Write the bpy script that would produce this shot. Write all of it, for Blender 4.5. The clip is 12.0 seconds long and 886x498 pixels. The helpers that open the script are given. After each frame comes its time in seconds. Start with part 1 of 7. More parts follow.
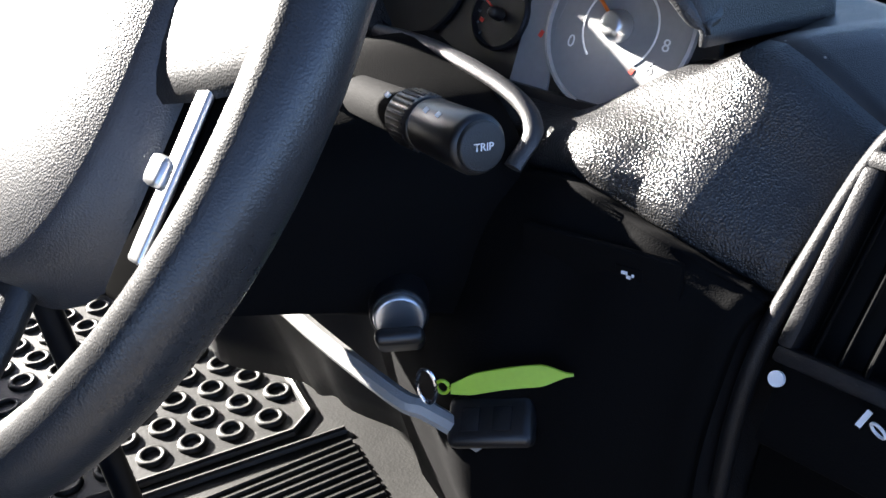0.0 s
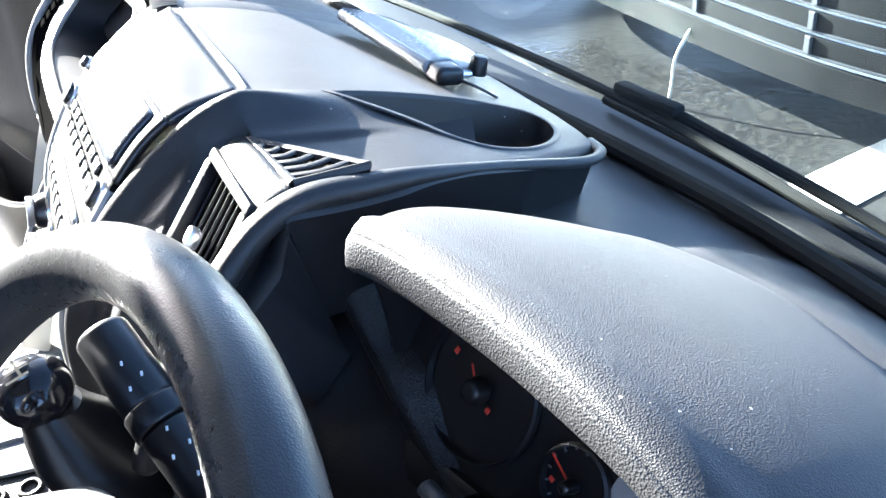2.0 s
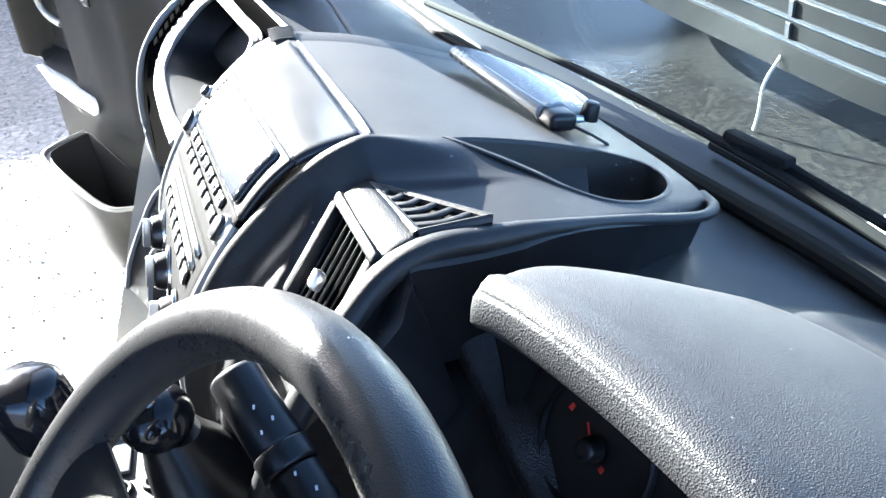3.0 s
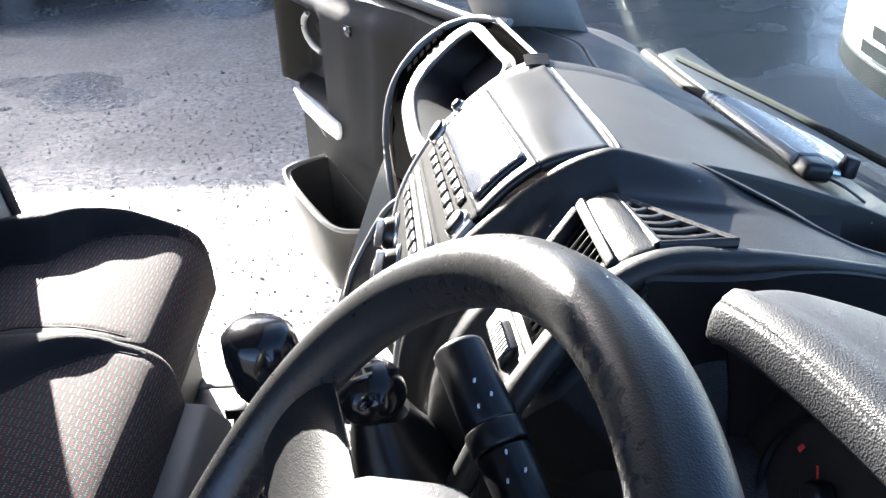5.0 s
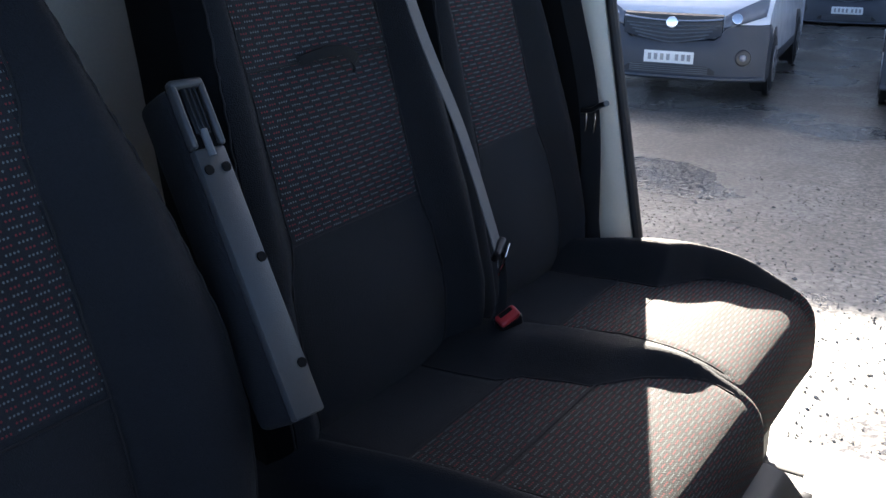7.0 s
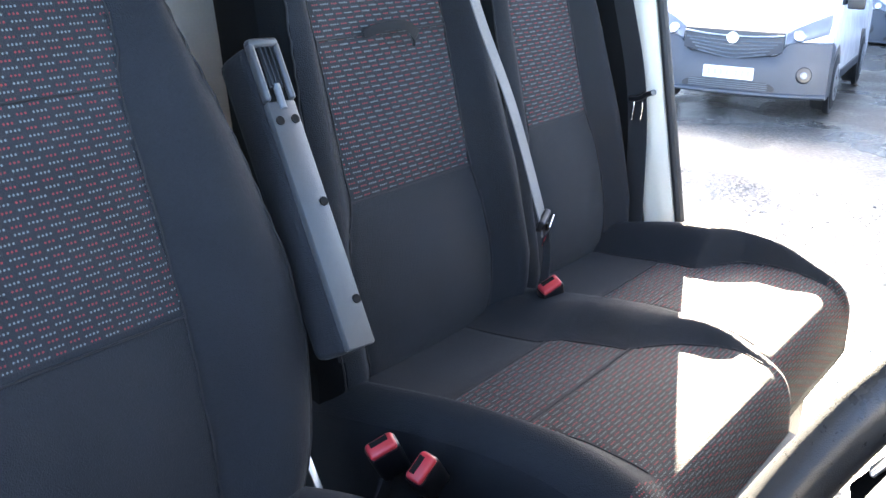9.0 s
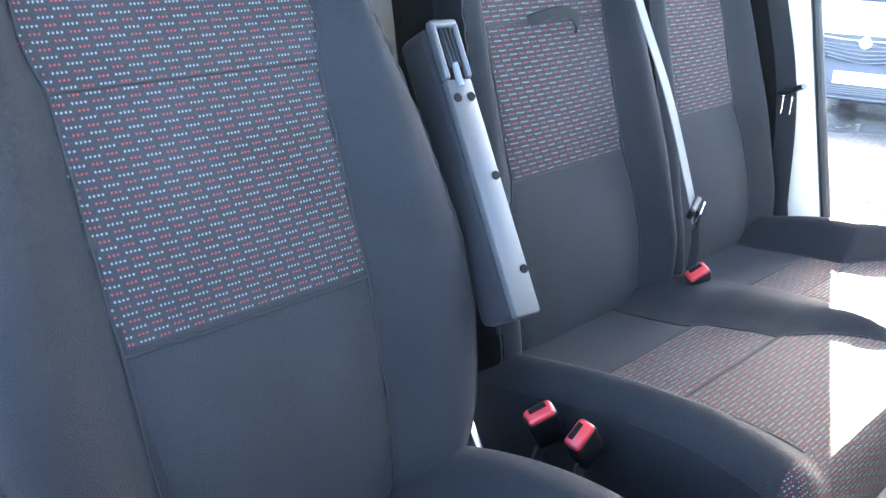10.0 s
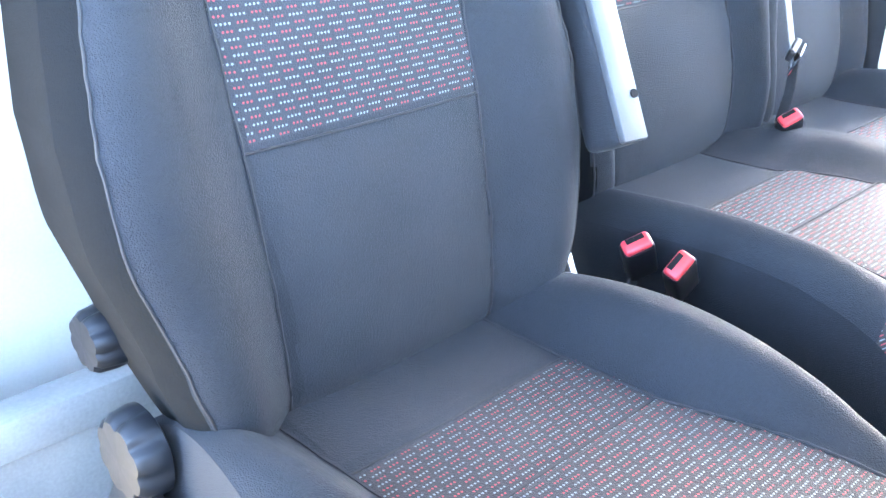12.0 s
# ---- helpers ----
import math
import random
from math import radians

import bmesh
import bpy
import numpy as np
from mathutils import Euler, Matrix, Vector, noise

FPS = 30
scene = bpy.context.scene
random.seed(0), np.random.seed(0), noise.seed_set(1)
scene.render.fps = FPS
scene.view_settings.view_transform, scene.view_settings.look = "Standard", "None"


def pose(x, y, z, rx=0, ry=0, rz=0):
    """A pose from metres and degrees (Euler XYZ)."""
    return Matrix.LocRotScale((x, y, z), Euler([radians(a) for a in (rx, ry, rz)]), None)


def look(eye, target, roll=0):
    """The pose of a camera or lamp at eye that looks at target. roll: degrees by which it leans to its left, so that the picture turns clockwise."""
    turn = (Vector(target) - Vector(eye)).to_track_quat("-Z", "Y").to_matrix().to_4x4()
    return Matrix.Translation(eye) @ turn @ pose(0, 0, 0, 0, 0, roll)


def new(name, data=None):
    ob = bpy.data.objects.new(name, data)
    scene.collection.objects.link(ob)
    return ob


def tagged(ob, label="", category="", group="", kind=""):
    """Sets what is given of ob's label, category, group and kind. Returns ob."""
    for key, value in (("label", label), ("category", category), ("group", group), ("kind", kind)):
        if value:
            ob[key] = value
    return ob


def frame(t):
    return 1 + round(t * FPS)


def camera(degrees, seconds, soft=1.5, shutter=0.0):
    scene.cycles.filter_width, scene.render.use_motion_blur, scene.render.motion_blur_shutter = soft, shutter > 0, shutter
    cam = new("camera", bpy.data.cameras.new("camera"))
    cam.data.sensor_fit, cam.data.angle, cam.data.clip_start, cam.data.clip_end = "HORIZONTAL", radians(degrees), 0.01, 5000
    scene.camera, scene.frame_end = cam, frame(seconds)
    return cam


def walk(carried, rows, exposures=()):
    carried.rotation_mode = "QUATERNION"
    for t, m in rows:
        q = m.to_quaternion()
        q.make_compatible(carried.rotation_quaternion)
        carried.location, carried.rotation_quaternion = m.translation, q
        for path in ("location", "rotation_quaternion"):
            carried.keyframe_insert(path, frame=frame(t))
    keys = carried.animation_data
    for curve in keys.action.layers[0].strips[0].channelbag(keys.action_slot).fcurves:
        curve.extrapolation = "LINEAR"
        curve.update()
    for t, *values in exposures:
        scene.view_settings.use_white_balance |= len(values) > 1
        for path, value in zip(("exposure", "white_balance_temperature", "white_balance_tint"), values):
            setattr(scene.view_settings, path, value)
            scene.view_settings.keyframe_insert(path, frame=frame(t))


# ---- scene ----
cam = camera(48.0, 12.0)
PATH = [
    (0, (0.142, 0.203, 1.433), (-1.44, 0.929, 0.449), -3.0),
    (0.5, (0.122, 0.293, 1.48), (-1.479, 0.888, 0.44), -3.8),
    (1, (0.033, 0.337, 1.574), (-1.56, 0.868, 0.488), -5.4),
    (1.5, (-0.043, 0.355, 1.632), (-1.614, 0.865, 0.505), -6.0),
    (2, (-0.114, 0.368, 1.671), (-1.71, 0.857, 0.569), -5.9),
    (2.5, (-0.14, 0.362, 1.694), (-1.749, 0.807, 0.592), -5.6),
    (3, (-0.131, 0.338, 1.707), (-1.776, 0.702, 0.63), -5.6),
    (3.2, (-0.116, 0.339, 1.708), (-1.78, 0.643, 0.641), -5.7),
    (4.8, (-0.113, 0.323, 1.663), (-1.886, 0.404, 0.741), -3.3),
    (5, (-0.111, 0.306, 1.66), (-1.887, 0.295, 0.741), -3.2),
    (5.5, (-0.088, 0.257, 1.658), (-1.843, -0.036, 0.745), -2.4),
    (6, (-0.071, 0.22, 1.638), (-1.777, -0.3, 0.733), -1.5),
    (6.5, (-0.081, 0.187, 1.579), (-1.74, -0.602, 0.788), -0.9),
    (7, (-0.073, 0.175, 1.541), (-1.651, -0.847, 0.859), 0.1),
    (7.2, (-0.064, 0.183, 1.532), (-1.603, -0.901, 0.856), 0.7),
    (8.8, (0.015, 0.209, 1.505), (-1.534, -0.868, 0.842), 1.7),
    (9, (0.018, 0.246, 1.506), (-1.507, -0.868, 0.847), 1.2),
    (9.5, (0.056, 0.256, 1.489), (-1.424, -0.922, 0.839), 0.6),
    (10, (0.114, 0.231, 1.487), (-1.275, -1.049, 0.831), 1.1),
    (10.5, (0.15, 0.189, 1.479), (-1.178, -1.152, 0.818), 1.7),
    (11, (0.177, 0.169, 1.474), (-1.136, -1.188, 0.812), 2.8),
    (11.3, (0.182, 0.161, 1.46), (-1.134, -1.188, 0.791), 3.0),
    (11.5, (0.174, 0.176, 1.449), (-1.123, -1.171, 0.738), 2.6),
    (12, (0.178, 0.169, 1.418), (-1.108, -1.076, 0.526), 2.8),
]
EXPOSURES = [(0, 3.95, 6350, 10), (0.5, 4.55, 6400, 10), (1.0, 5.35, 6450, 9), (1.5, 5.45, 6350, 8), (2.0, 4.9, 6050, 7), (2.5, 4.65, 5950, 6), (3.1, 4.5, 5950, 6), (5, 3.9, 6300, 9), (6.5, 3.15, 6600, 9), (7.2, 3.9, 6900, 9), (8.8, 5.75, 7400, 8), (10.5, 7.4, 7350, 5), (12, 8.1, 7250, 5)]
walk(cam, [(t, look(eye, target, roll)) for t, eye, target, roll in PATH], EXPOSURES)
# ---- world and light ----
SUN_TO = Vector((-0.900, -0.446, 0.36)).normalized()
world = bpy.data.worlds.new("sky")
scene.world = world
world.use_nodes = True
wn = world.node_tree.nodes
wl = world.node_tree.links
sky = wn.new("ShaderNodeTexSky")
sky.sky_type = "NISHITA"
sky.sun_disc = False
sky.air_density = 0.30
sky.sun_elevation = math.asin(SUN_TO.z)
sky.sun_rotation = math.atan2(SUN_TO.x, SUN_TO.y)
wl.new(sky.outputs["Color"], wn["Background"].inputs["Color"])
wn["Background"].inputs["Strength"].default_value = 0.062
sun = new("sun", bpy.data.lights.new("sun", "SUN"))
sun.data.energy = 5.0
sun.data.angle = radians(0.5)
sun.data.color = (1.0, 0.93, 0.84)
sun.matrix_world = look(SUN_TO * 30, (0, 0, 0))


# ---- materials ----
def mat_base(name, colour, rough=0.5, metal=0.0, spec=0.5):
    m = bpy.data.materials.new(name)
    m.use_nodes = True
    b = m.node_tree.nodes["Principled BSDF"]
    b.inputs["Base Color"].default_value = (*colour, 1)
    b.inputs["Roughness"].default_value = rough
    b.inputs["Metallic"].default_value = metal
    b.inputs["Specular IOR Level"].default_value = spec
    return m, m.node_tree.nodes, m.node_tree.links, b


def coords(n, l, scale=(1, 1, 1)):
    c = n.new("ShaderNodeTexCoord")
    mp = n.new("ShaderNodeMapping")
    mp.inputs["Scale"].default_value = scale
    l.new(c.outputs["Object"], mp.inputs["Vector"])
    return mp.outputs["Vector"]


def vary(m, n, l, b, colour, amount=0.3, scale=6.0, rough=None, rough_amount=0.12):
    """Two scales of tone and gloss variation."""
    v = coords(n, l)
    big = n.new("ShaderNodeTexNoise")
    big.inputs["Scale"].default_value = scale
    big.inputs["Detail"].default_value = 6
    l.new(v, big.inputs["Vector"])
    fine = n.new("ShaderNodeTexNoise")
    fine.inputs["Scale"].default_value = scale * 40
    fine.inputs["Detail"].default_value = 3
    l.new(v, fine.inputs["Vector"])
    mix = n.new("ShaderNodeMath")
    mix.operation = "MULTIPLY_ADD"
    l.new(fine.outputs["Fac"], mix.inputs[0])
    mix.inputs[1].default_value = 0.4
    l.new(big.outputs["Fac"], mix.inputs[2])
    ramp = n.new("ShaderNodeMapRange")
    ramp.inputs["From Min"].default_value = 0.4
    ramp.inputs["From Max"].default_value = 1.0
    ramp.inputs["To Min"].default_value = 1 - amount
    ramp.inputs["To Max"].default_value = 1 + amount
    l.new(mix.outputs[0], ramp.inputs["Value"])
    mul = n.new("ShaderNodeMix")
    mul.data_type = "RGBA"
    mul.blend_type = "MULTIPLY"
    mul.inputs["Factor"].default_value = 1
    mul.inputs["A"].default_value = (*colour, 1)
    l.new(ramp.outputs[0], mul.inputs["B"])
    l.new(mul.outputs["Result"], b.inputs["Base Color"])
    if rough is not None:
        rr = n.new("ShaderNodeMapRange")
        rr.inputs["From Min"].default_value = 0.4
        rr.inputs["From Max"].default_value = 1.0
        rr.inputs["To Min"].default_value = rough - rough_amount
        rr.inputs["To Max"].default_value = rough + rough_amount
        l.new(mix.outputs[0], rr.inputs["Value"])
        l.new(rr.outputs[0], b.inputs["Roughness"])
    return mul


def grain(n, l, b, size, strength, distance=0.0006, kind="voronoi"):
    v = coords(n, l)
    if kind == "voronoi":
        t = n.new("ShaderNodeTexVoronoi")
        t.inputs["Scale"].default_value = 1 / size
        out = t.outputs["Distance"]
    else:
        t = n.new("ShaderNodeTexNoise")
        t.inputs["Scale"].default_value = 1 / size
        t.inputs["Detail"].default_value = 4
        out = t.outputs["Fac"]
    l.new(v, t.inputs["Vector"])
    bump = n.new("ShaderNodeBump")
    bump.inputs["Strength"].default_value = strength
    bump.inputs["Distance"].default_value = distance
    l.new(out, bump.inputs["Height"])
    l.new(bump.outputs["Normal"], b.inputs["Normal"])


def mth(n, l, op, a, bb=None, c=None):
    k = n.new("ShaderNodeMath")
    k.operation = op
    for i, val in enumerate((a, bb, c)):
        if val is None:
            continue
        if isinstance(val, (int, float)):
            k.inputs[i].default_value = val
        else:
            l.new(val, k.inputs[i])
    return k.outputs[0]


def plastic(name, colour, rough, grain_size=0.0, strength=0.5, amount=0.15, spec=0.5, dust=0.0, grain_depth=0.0006):
    m, n, l, b = mat_base(name, colour, rough, spec=spec)
    mul = vary(m, n, l, b, colour, amount, 5.0, rough, 0.06)
    if dust:
        # sparse pale specks of dust and a thin film of it
        t = n.new("ShaderNodeTexVoronoi")
        t.inputs["Scale"].default_value = 75
        l.new(coords(n, l), t.inputs["Vector"])
        pick = n.new("ShaderNodeRGBToBW")
        l.new(t.outputs["Color"], pick.inputs[0])
        speck = mth(n, l, "MULTIPLY", mth(n, l, "LESS_THAN", t.outputs["Distance"], 0.075), mth(n, l, "GREATER_THAN", pick.outputs[0], 0.68))
        film = n.new("ShaderNodeTexNoise")
        film.inputs["Scale"].default_value = 9
        film.inputs["Detail"].default_value = 8
        l.new(coords(n, l), film.inputs["Vector"])
        haze = mth(n, l, "MULTIPLY", mth(n, l, "GREATER_THAN", film.outputs["Fac"], 0.0), mth(n, l, "MULTIPLY", film.outputs["Fac"], 0.06))
        mx = n.new("ShaderNodeMix")
        mx.data_type = "RGBA"
        l.new(mth(n, l, "MAXIMUM", mth(n, l, "MULTIPLY", speck, dust), haze), mx.inputs["Factor"])
        l.new(mul.outputs["Result"], mx.inputs["A"])
        mx.inputs["B"].default_value = (0.42, 0.40, 0.37, 1)
        l.new(mx.outputs["Result"], b.inputs["Base Color"])
    if grain_size:
        grain(n, l, b, grain_size, strength, grain_depth)
    return m


def cloth(name, colour, rough=0.85, spec=0.25):
    m, n, l, b = mat_base(name, colour, rough, spec=spec)
    vary(m, n, l, b, colour, 0.22, 7.0)
    b.inputs["Sheen Weight"].default_value = 0.045
    b.inputs["Sheen Roughness"].default_value = 0.38
    grain(n, l, b, 0.0016, 0.9, 0.0008)
    return m


def dotted(name, axis, ground=(0.021, 0.0225, 0.026), row=0.0068, period=0.0385, pale=1.0):
    """Woven seat cloth: rows of short pale and red dotted dashes, each row stepped on from the last."""
    m, n, l, b = mat_base(name, ground, 0.85, spec=0.25)
    b.inputs["Sheen Weight"].default_value = 0.045
    b.inputs["Sheen Roughness"].default_value = 0.38
    c = n.new("ShaderNodeTexCoord")
    s = n.new("ShaderNodeSeparateXYZ")
    l.new(c.outputs["Object"], s.inputs[0])
    u = s.outputs["X"]
    v = s.outputs["Z"] if axis == "Z" else mth(n, l, "SUBTRACT", s.outputs["Y"], s.outputs["Z"])
    rows = mth(n, l, "DIVIDE", v, row)
    r = mth(n, l, "FLOOR", rows)
    rf = mth(n, l, "FRACT", rows)
    shift = mth(n, l, "MULTIPLY", r, 0.43)
    pu = mth(n, l, "FRACT", mth(n, l, "ADD", mth(n, l, "DIVIDE", u, period), shift))
    slot = mth(n, l, "MULTIPLY", pu, 9.0)
    white = mth(n, l, "LESS_THAN", slot, 4.0)
    red = mth(n, l, "MULTIPLY", mth(n, l, "GREATER_THAN", slot, 5.0), mth(n, l, "LESS_THAN", slot, 8.0))
    du = mth(n, l, "MULTIPLY", mth(n, l, "SUBTRACT", mth(n, l, "FRACT", slot), 0.5), period / 9.0)
    dv = mth(n, l, "MULTIPLY", mth(n, l, "SUBTRACT", rf, 0.5), row)
    on = mth(n, l, "LESS_THAN", mth(n, l, "ADD", mth(n, l, "MULTIPLY", du, du), mth(n, l, "MULTIPLY", dv, dv)), 0.00122 ** 2)
    mul = vary(m, n, l, b, ground, 0.25, 7.0)
    mx = n.new("ShaderNodeMix")
    mx.data_type = "RGBA"
    l.new(mul.outputs["Result"], mx.inputs["A"])
    mx.inputs["B"].default_value = (0.175 * pale, 0.215 * pale, 0.22 * pale, 1)
    l.new(mth(n, l, "MULTIPLY", on, white), mx.inputs["Factor"])
    mr = n.new("ShaderNodeMix")
    mr.data_type = "RGBA"
    l.new(mx.outputs["Result"], mr.inputs["A"])
    mr.inputs["B"].default_value = (0.24, 0.034, 0.038, 1)
    l.new(mth(n, l, "MULTIPLY", on, red), mr.inputs["Factor"])
    l.new(mr.outputs["Result"], b.inputs["Base Color"])
    grain(n, l, b, 0.0016, 0.9, 0.0008)
    return m


def glass(name, tint=(1, 1, 1), gloss=0.08):
    m = bpy.data.materials.new(name)
    m.use_nodes = True
    n, l = m.node_tree.nodes, m.node_tree.links
    n.clear()
    out = n.new("ShaderNodeOutputMaterial")
    tr = n.new("ShaderNodeBsdfTransparent")
    tr.inputs["Color"].default_value = (*tint, 1)
    gl = n.new("ShaderNodeBsdfGlossy")
    gl.inputs["Roughness"].default_value = 0.03
    mix = n.new("ShaderNodeMixShader")
    mix.inputs[0].default_value = gloss
    l.new(tr.outputs[0], mix.inputs[1])
    l.new(gl.outputs[0], mix.inputs[2])
    l.new(mix.outputs[0], out.inputs["Surface"])
    return m


DASH = plastic("dash_plastic", (0.012, 0.013, 0.0145), 0.40, 0.0009, 0.35, spec=0.4, dust=0.4)
DASH_GRAIN = plastic("dash_grained_plastic", (0.018, 0.018, 0.0185), 0.32, 0.0014, 0.9, grain_depth=0.0008)
BAND = plastic("vent_band_plastic", (0.022, 0.022, 0.022), 0.36, 0.0011, 0.55)
# darker copy of the dash plastic, mostly for dash parts in shade
DASH_LOW = plastic("darkened_dash_plastic", (0.007, 0.007, 0.008), 0.5, 0.0012, 0.3, spec=0.25)
LIP = plastic("hood_lip_leather_grain", (0.036, 0.037, 0.039), 0.36, 0.0014, 0.6)
# black for hollows, their shade put into the colour
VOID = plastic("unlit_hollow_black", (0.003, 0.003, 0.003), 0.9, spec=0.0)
LINING = plastic("grey_roof_lining", (0.30, 0.29, 0.27), 0.8, 0.002, 0.3)
# near-black: holds the shade of the column and lower fascia in its colour
SHROUD = plastic("darkened_matt_plastic", (0.0028, 0.0028, 0.003), 0.85, 0.0012, 0.2, spec=0.06)
KNOB = plastic("seat_knob_plastic", (0.008, 0.009, 0.011), 0.42, spec=0.3)
TRIM_GREY = plastic("pale_grey_trim", (0.26, 0.26, 0.255), 0.32, 0.0012, 0.3)
HOOD = plastic("hood_soft_plastic", (0.020, 0.022, 0.026), 0.44, 0.0011, 0.6, spec=0.4, dust=0.55)
SPOKE = plastic("spoke_plastic", (0.012, 0.012, 0.0125), 0.42, 0.0010, 0.3)
RIM = plastic("wheel_polyurethane", (0.026, 0.026, 0.0265), 0.30, 0.0010, 0.2, 0.3)
SIDE_DARK = plastic("dark_side_cloth", (0.0045, 0.005, 0.0055), 0.9, 0.0014, 0.6, spec=0.1)
AIRBAG = plastic("airbag_plastic", (0.040, 0.040, 0.042), 0.36, 0.0011, 0.35)
BLACK = plastic("black_plastic", (0.007, 0.007, 0.008), 0.36)
GLOSS = plastic("gloss_black", (0.010, 0.010, 0.012), 0.14)
DOOR_TRIM = plastic("door_trim_plastic", (0.006, 0.0064, 0.007), 0.52, 0.0011, 0.3, spec=0.16)
DARK = plastic("deep_black", (0.005, 0.005, 0.005), 0.75, spec=0.15)
ARM_GREY = plastic("armrest_grey_plastic", (0.055, 0.058, 0.062), 0.34, 0.0012, 0.3)
GREY = plastic("grey_plastic", (0.10, 0.11, 0.12), 0.42, 0.0012, 0.2)
SILVER = mat_base("satin_silver", (0.62, 0.63, 0.64), 0.30, 0.9)[0]
CHROME = mat_base("chrome", (0.80, 0.80, 0.80), 0.12, 1.0)[0]
CLOTH = cloth("plain_charcoal_cloth", (0.0165, 0.0183, 0.0218), 0.80, 0.20)
CLOTH_SIDE = cloth("bolster_cloth", (0.0142, 0.0157, 0.0188), 0.80, 0.20)
DOT_BACK = dotted("dotted_back_cloth", "Z", pale=0.8)
DOT_SEAT = dotted("dotted_seat_cloth", "Y", ground=(0.024, 0.0225, 0.0235), pale=0.7)
THREAD = plastic("seam_thread", (0.010, 0.010, 0.011), 0.8)
WEB = cloth("belt_webbing", (0.15, 0.153, 0.157), 0.6)
WEB_DARK = cloth("dark_webbing", (0.030, 0.030, 0.032), 0.7)
RED = plastic("red_button", (0.42, 0.028, 0.035), 0.35)
LIME = plastic("lime_tag", (0.33, 0.52, 0.03), 0.45)
WHITE_INK = plastic("white_print", (0.75, 0.76, 0.78), 0.5)
RED_INK = plastic("red_print", (0.75, 0.05, 0.03), 0.4)
ORANGE = plastic("orange_needle", (0.9, 0.20, 0.02), 0.4)
DIAL = plastic("dial_face", (0.24, 0.24, 0.245), 0.5)
DIAL_RIM = plastic("dial_rim", (0.35, 0.35, 0.36), 0.4)
CREAM = plastic("cream_paint", (0.70, 0.66, 0.56), 0.35, 0, 0, 0.08)
VAN_WHITE = plastic("white_van_paint", (0.78, 0.79, 0.80), 0.22, 0, 0, 0.05)
RUBBER = plastic("rubber", (0.020, 0.020, 0.021), 0.6)
BUMPER = plastic("bumper_plastic", (0.042, 0.047, 0.056), 0.5)
SLATE = plastic("slate_bumper_plastic", (0.0032, 0.0042, 0.0052), 0.5, 0.0015, 0.2, spec=0.25)
CLIP_GREY = plastic("clip_grey", (0.16, 0.165, 0.17), 0.25)
STEEL = plastic("dirty_grey_steel", (0.19, 0.19, 0.185), 0.5, 0, 0, 0.35)
MAT = plastic("rubber_mat", (0.013, 0.0128, 0.012), 0.5, 0.004, 0.3, 0.4, spec=0.3)
GLASS = glass("clear_glass", (0.86, 0.925, 0.925), 0.05)
TINT = plastic("dark_window_glass", (0.02, 0.025, 0.03), 0.06)
LAMP_GLASS = plastic("headlamp_glass", (0.17, 0.18, 0.20), 0.08)
PLATE = plastic("plate_white", (0.80, 0.80, 0.76), 0.4)
PLATE_INK = plastic("plate_ink", (0.30, 0.30, 0.29), 0.5)
LID = plastic("dusty_gloss_lid", (0.016, 0.018, 0.022), 0.22, dust=0.6)
SCREEN = plastic("screen_glass", (0.018, 0.022, 0.032), 0.20, dust=0.5)


# ---- mesh helpers ----
def finish(name, me, material, parent=None, label="", smooth=True):
    mats = material if isinstance(material, (list, tuple)) else [material]
    for mm in mats:
        me.materials.append(mm)
    if smooth:
        me.polygons.foreach_set("use_smooth", [True] * len(me.polygons))
    ob = new(name, me)
    if parent is not None:
        ob.parent = parent
    if label:
        ob["label"] = label
    return ob


def part(name, bm, material, parent=None, label="", smooth=False, angle=35):
    me = bpy.data.meshes.new(name)
    bmesh.ops.recalc_face_normals(bm, faces=bm.faces)
    if smooth:
        for f in bm.faces:
            f.smooth = True
        for e in bm.edges:
            if len(e.link_faces) == 2 and e.calc_face_angle(0) > radians(angle):
                e.smooth = False
    bm.to_mesh(me)
    bm.free()
    return finish(name, me, material, parent, label, smooth=False)


def thing(name, at=(0, 0, 0)):
    e = new(name)
    e.empty_display_size = 0.05
    e.location = at
    bpy.context.view_layer.update()
    return e


def under(ob, parent):
    """Parents ob, built in world metres, keeping it where it is."""
    ob.parent = parent
    ob.matrix_parent_inverse = Matrix.Translation(-Vector(parent.location))
    return ob


def box_bm(size, bevel=0.0, seg=2, m=None):
    bm = bmesh.new()
    bmesh.ops.create_cube(bm, size=1)
    bmesh.ops.scale(bm, vec=size, verts=bm.verts)
    if bevel:
        bmesh.ops.bevel(bm, geom=bm.edges[:] , offset=bevel, segments=seg, profile=0.5, affect="EDGES")
    if m is not None:
        bm.transform(m)
    return bm


def cyl_bm(r1, r2, depth, m=None, seg=32, bevel=0.0):
    bm = bmesh.new()
    bmesh.ops.create_cone(bm, cap_ends=True, segments=seg, radius1=r1, radius2=r2, depth=depth)
    if bevel:
        es = [e for e in bm.edges if abs(e.verts[0].co.z - e.verts[1].co.z) < 1e-6]
        bmesh.ops.bevel(bm, geom=es, offset=bevel, segments=3, profile=0.5, affect="EDGES")
    if m is not None:
        bm.transform(m)
    return bm


def along(a, b):
    """Pose whose z axis runs from a to b, at their middle."""
    a, b = Vector(a), Vector(b)
    return Matrix.Translation((a + b) / 2) @ (b - a).to_track_quat("Z", "Y").to_matrix().to_4x4()


def rod_bm(a, b, r1, r2=None, seg=24, bevel=0.0):
    a, b = Vector(a), Vector(b)
    return cyl_bm(r1, r1 if r2 is None else r2, (b - a).length, along(a, b), seg, bevel)


